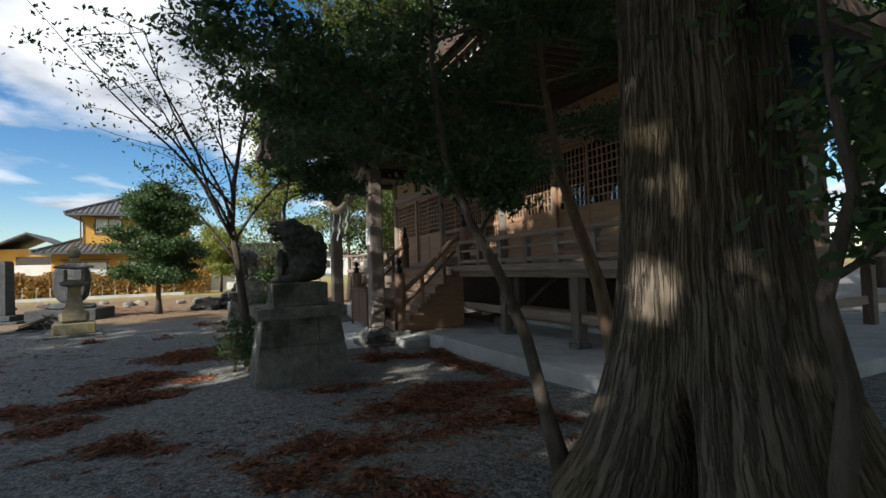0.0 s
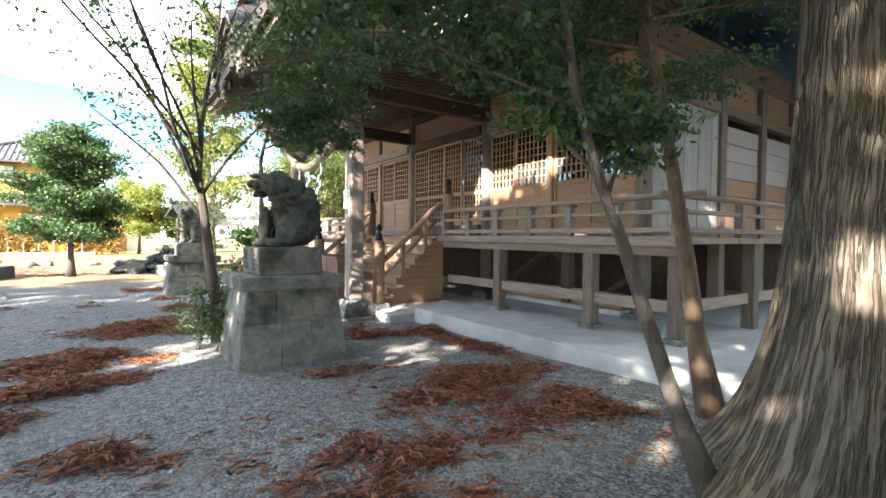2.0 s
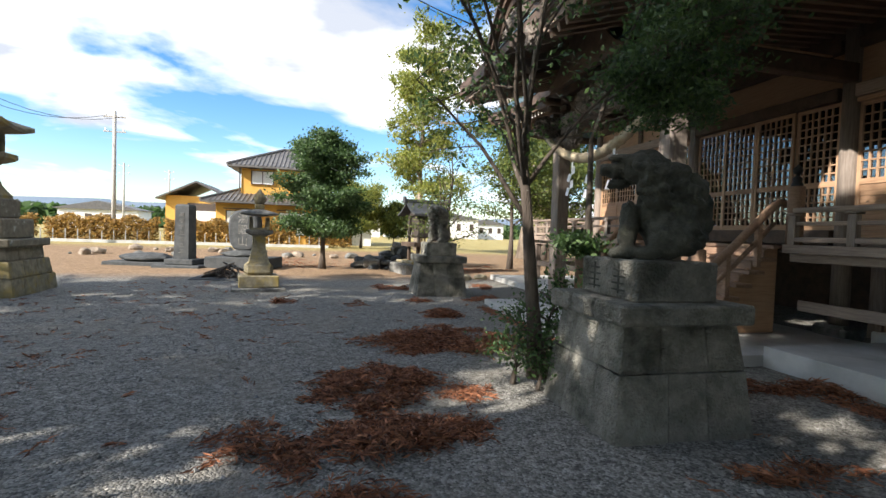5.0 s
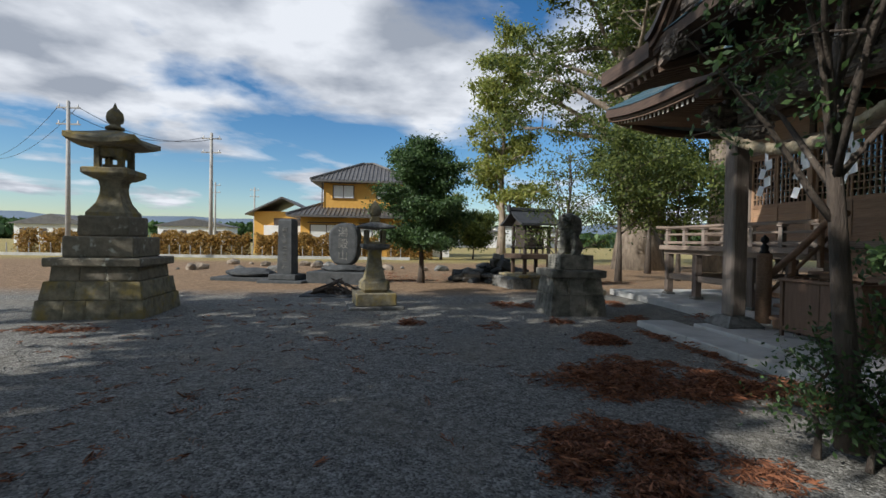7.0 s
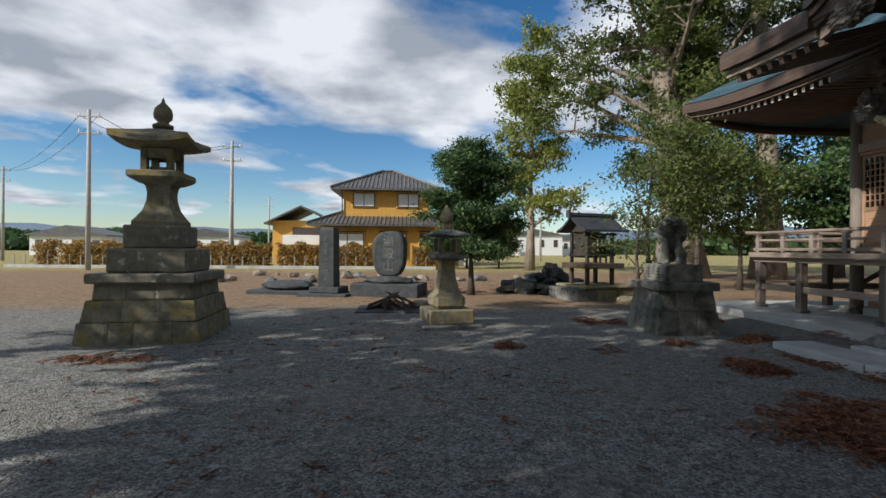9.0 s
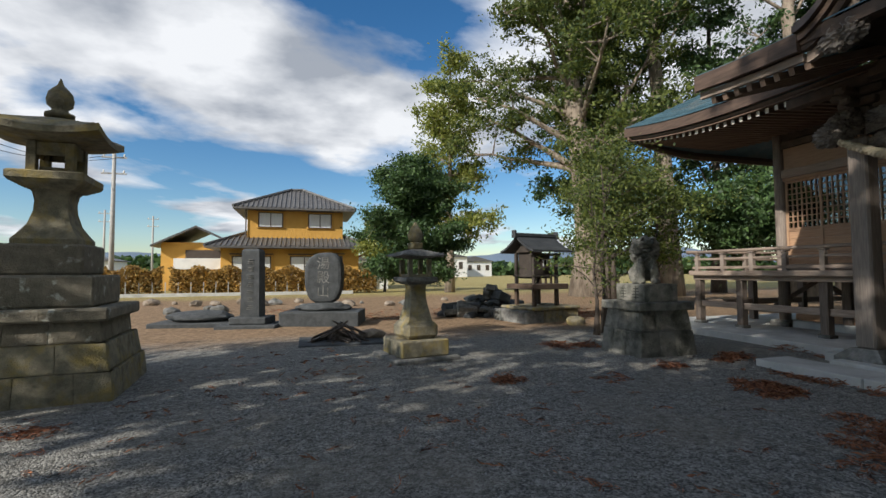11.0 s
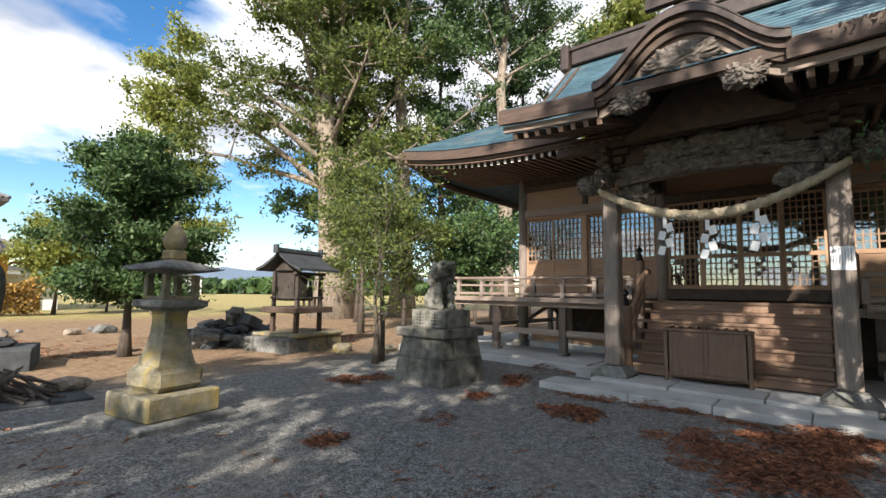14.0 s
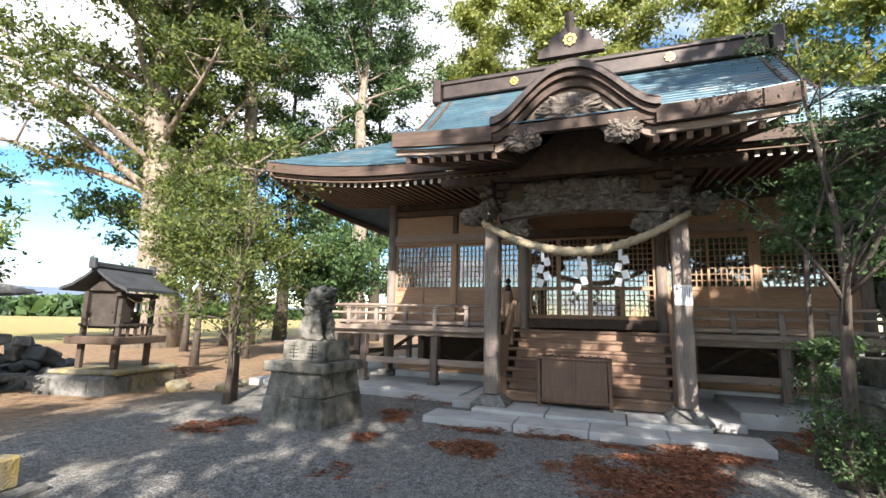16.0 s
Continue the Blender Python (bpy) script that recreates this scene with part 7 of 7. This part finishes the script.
def litter(at, rx, ry, n, seed, name="fallen_fronds", h=0.13):
    """A drift of dry cedar fronds: each a bent stem with needles on both sides, thinning out at the rim."""
    rng = np.random.default_rng(seed)
    m = n // 9
    lobes = rng.normal(size=(9, 2)) * 0.48
    pick = np.minimum(rng.integers(0, 9, m), rng.integers(0, 9, m))
    p = lobes[pick] + rng.normal(size=(m, 2)) * 0.17
    d = np.linalg.norm(p, axis=1)
    x, y = p[:, 0] * rx, p[:, 1] * ry
    zz = np.array([ground_z(at[0] + a, at[1] + b) for a, b in zip(x, y)])
    z = zz + 0.010 + h * rng.random(m) * np.clip(1.05 - d, 0.06, 1)
    th = rng.uniform(0, 2 * math.pi, m)
    ax = np.stack([np.cos(th), np.sin(th), rng.normal(0, 0.16, m)], 1)
    ln = rng.uniform(0.06, 0.17, m)
    cents, dirs = [], []
    for k in range(9):
        f = (k - 4) / 4.5
        side = np.stack([-np.sin(th), np.cos(th), np.zeros(m)], 1) * (0.45 if k % 2 else -0.45)
        cents.append(np.stack([x + at[0], y + at[1], z], 1) + ax * (ln * f)[:, None] + side * 0.03 - np.stack([0 * f * th, 0 * th, 0.03 * f * f + 0 * th], 1))
        dirs.append((ax + side) * 3.0)
    c = np.concatenate(cents)
    c[:, 2] = np.maximum(c[:, 2], np.tile(zz, 9) + 0.006)
    ob = part(name, leaf_mesh(name, c, np.concatenate(dirs), 0.085, NEEDLE, seed, 0.16, 0.9), NEEDLE)
    return tagged(ob, "drift of dry red-brown cedar fronds on the gravel", "fallen fronds", "frond drifts", "stuff")


for k, (x, y, rx, ry, n) in enumerate([
        (-0.22, 9.0, 0.72, 0.75, 5200), (-0.37, 7.6, 0.75, 0.75, 5200), (-0.25, 8.3, 0.55, 0.55, 3000), (-1.15, 7.9, 0.4, 0.4, 1000), (3.25, 5.85, 0.80, 0.65, 4600), (2.5, 5.3, 0.65, 0.5, 2900), (3.35, 4.75, 0.55, 0.55, 2800), (1.85, 4.05, 0.75, 0.65, 2400), (1.45, 4.65, 0.45, 0.35, 900),
        (0.40, 10.9, 1.05, 0.75, 5600), (1.5, 10.5, 0.75, 0.9, 5000), (1.35, 13.1, 0.5, 0.40, 2000), (1.22, 16.95, 0.38, 0.3, 600), (0.75, 11.5, 0.6, 0.4, 900),
        (-1.72, 14.5, 0.26, 0.3, 420), (0.15, 5.75, 0.55, 0.32, 900), (3.6, 8.45, 0.75, 0.2, 1300), (4.3, 6.7, 0.2, 1.2, 1400), (4.35, 8.2, 0.25, 0.55, 900), (2.35, 10.4, 0.16, 1.0, 1100), (2.4, 12.6, 0.10, 1.4, 700), (2.1, 6.85, 0.6, 0.16, 500),
        (2.9, 14.9, 0.5, 0.5, 700), (1.14, 14.62, 0.3, 0.2, 350), (3.6, 17.4, 0.25, 0.7, 600), (3.5, 9.0, 0.3, 0.16, 400), (4.6, 15.2, 0.3, 0.6, 300), (-0.2, 14.2, 0.2, 0.15, 120), (-7.6, 13.9, 0.8, 0.2, 500), (0.6, 17.2, 0.5, 0.4, 500)]):
    litter((x, y), rx, ry, int(n * 1.25), 100 + k)


def build_loose_stones():
    rnd = random.Random(44)
    for k in range(30):
        x, y = rnd.uniform(-13, 3.0), rnd.uniform(28.5, 35.0)
        r = rnd.uniform(0.12, 0.42)
        ob = part("loose_stone", Acc().blob((0, 0, r * 0.25), (r, r * rnd.uniform(0.6, 1), r * 0.55), k, 0.3, 2), STONE if k % 2 else BARK_PALE, at=pose(x, y, -0.22, 0, 0, rnd.uniform(0, 180)))
        tagged(ob, "loose pale stone on the bare earth", "stone", "loose stones")
    for x, y, r in ((3.6, 19.6, 0.3), (4.3, 19.9, 0.25), (3.2, 20.6, 0.35), (2.05, 2.25, 0.16), (2.35, 2.45, 0.22)):
        ob = part("loose_stone", Acc().blob((0, 0, r * 0.2), (r, r * 0.8, r * 0.5), int(r * 100), 0.3, 2), STONE_MOSS, at=pose(x, y, ground_z(x, y), 0, 0, 30))
        tagged(ob, "mossy stone half sunk in gravel", "stone", "loose stones")


build_loose_stones()


def build_yard_grit():
    """Loose pebbles and single dry bits over the gravel where the path runs."""
    rng = np.random.default_rng(77)
    n = 9000
    x, y = rng.uniform(-7.5, 4.0, n), rng.uniform(2.2, 16.0, n)
    r = rng.uniform(0.006, 0.016, n) * np.where(rng.random(n) < 0.04, 2.0, 1.0)
    z = np.array([ground_z(a, b) for a, b in zip(x, y)]) + r * 0.3
    base = np.array([(1, 0, 0), (-1, 0, 0), (0, 1, 0), (0, -1, 0), (0, 0, 0.7), (0, 0, -0.7)], float)
    v = (base[None] * rng.uniform(0.6, 1.2, (n, 6, 1))) * r[:, None, None] + np.stack([x, y, z], 1)[:, None]
    tri = np.array([(0, 2, 4), (2, 1, 4), (1, 3, 4), (3, 0, 4), (2, 0, 5), (1, 2, 5), (3, 1, 5), (0, 3, 5)])
    f = (np.arange(n)[:, None, None] * 6 + tri[None]).reshape(-1, 3)
    me = bpy.data.meshes.new("pebbles")
    me.from_pydata(v.reshape(-1, 3).tolist(), [], f.tolist())
    me.materials.append(PEBBLE)
    tagged(part("pebbles", me, PEBBLE), "loose grey pebbles scattered on the yard", "pebbles", kind="stuff")
    litter((-1.5, 9.0), 5.0, 6.5, 2600, 190, h=0.01)
    litter((2.2, 5.6), 2.2, 2.6, 1600, 191, h=0.015)
    litter((-3.0, 26.5), 6.0, 3.0, 6000, 192, h=0.03)
    litter((4.6, 23.6), 2.6, 2.2, 3600, 193, h=0.03)


build_yard_grit()
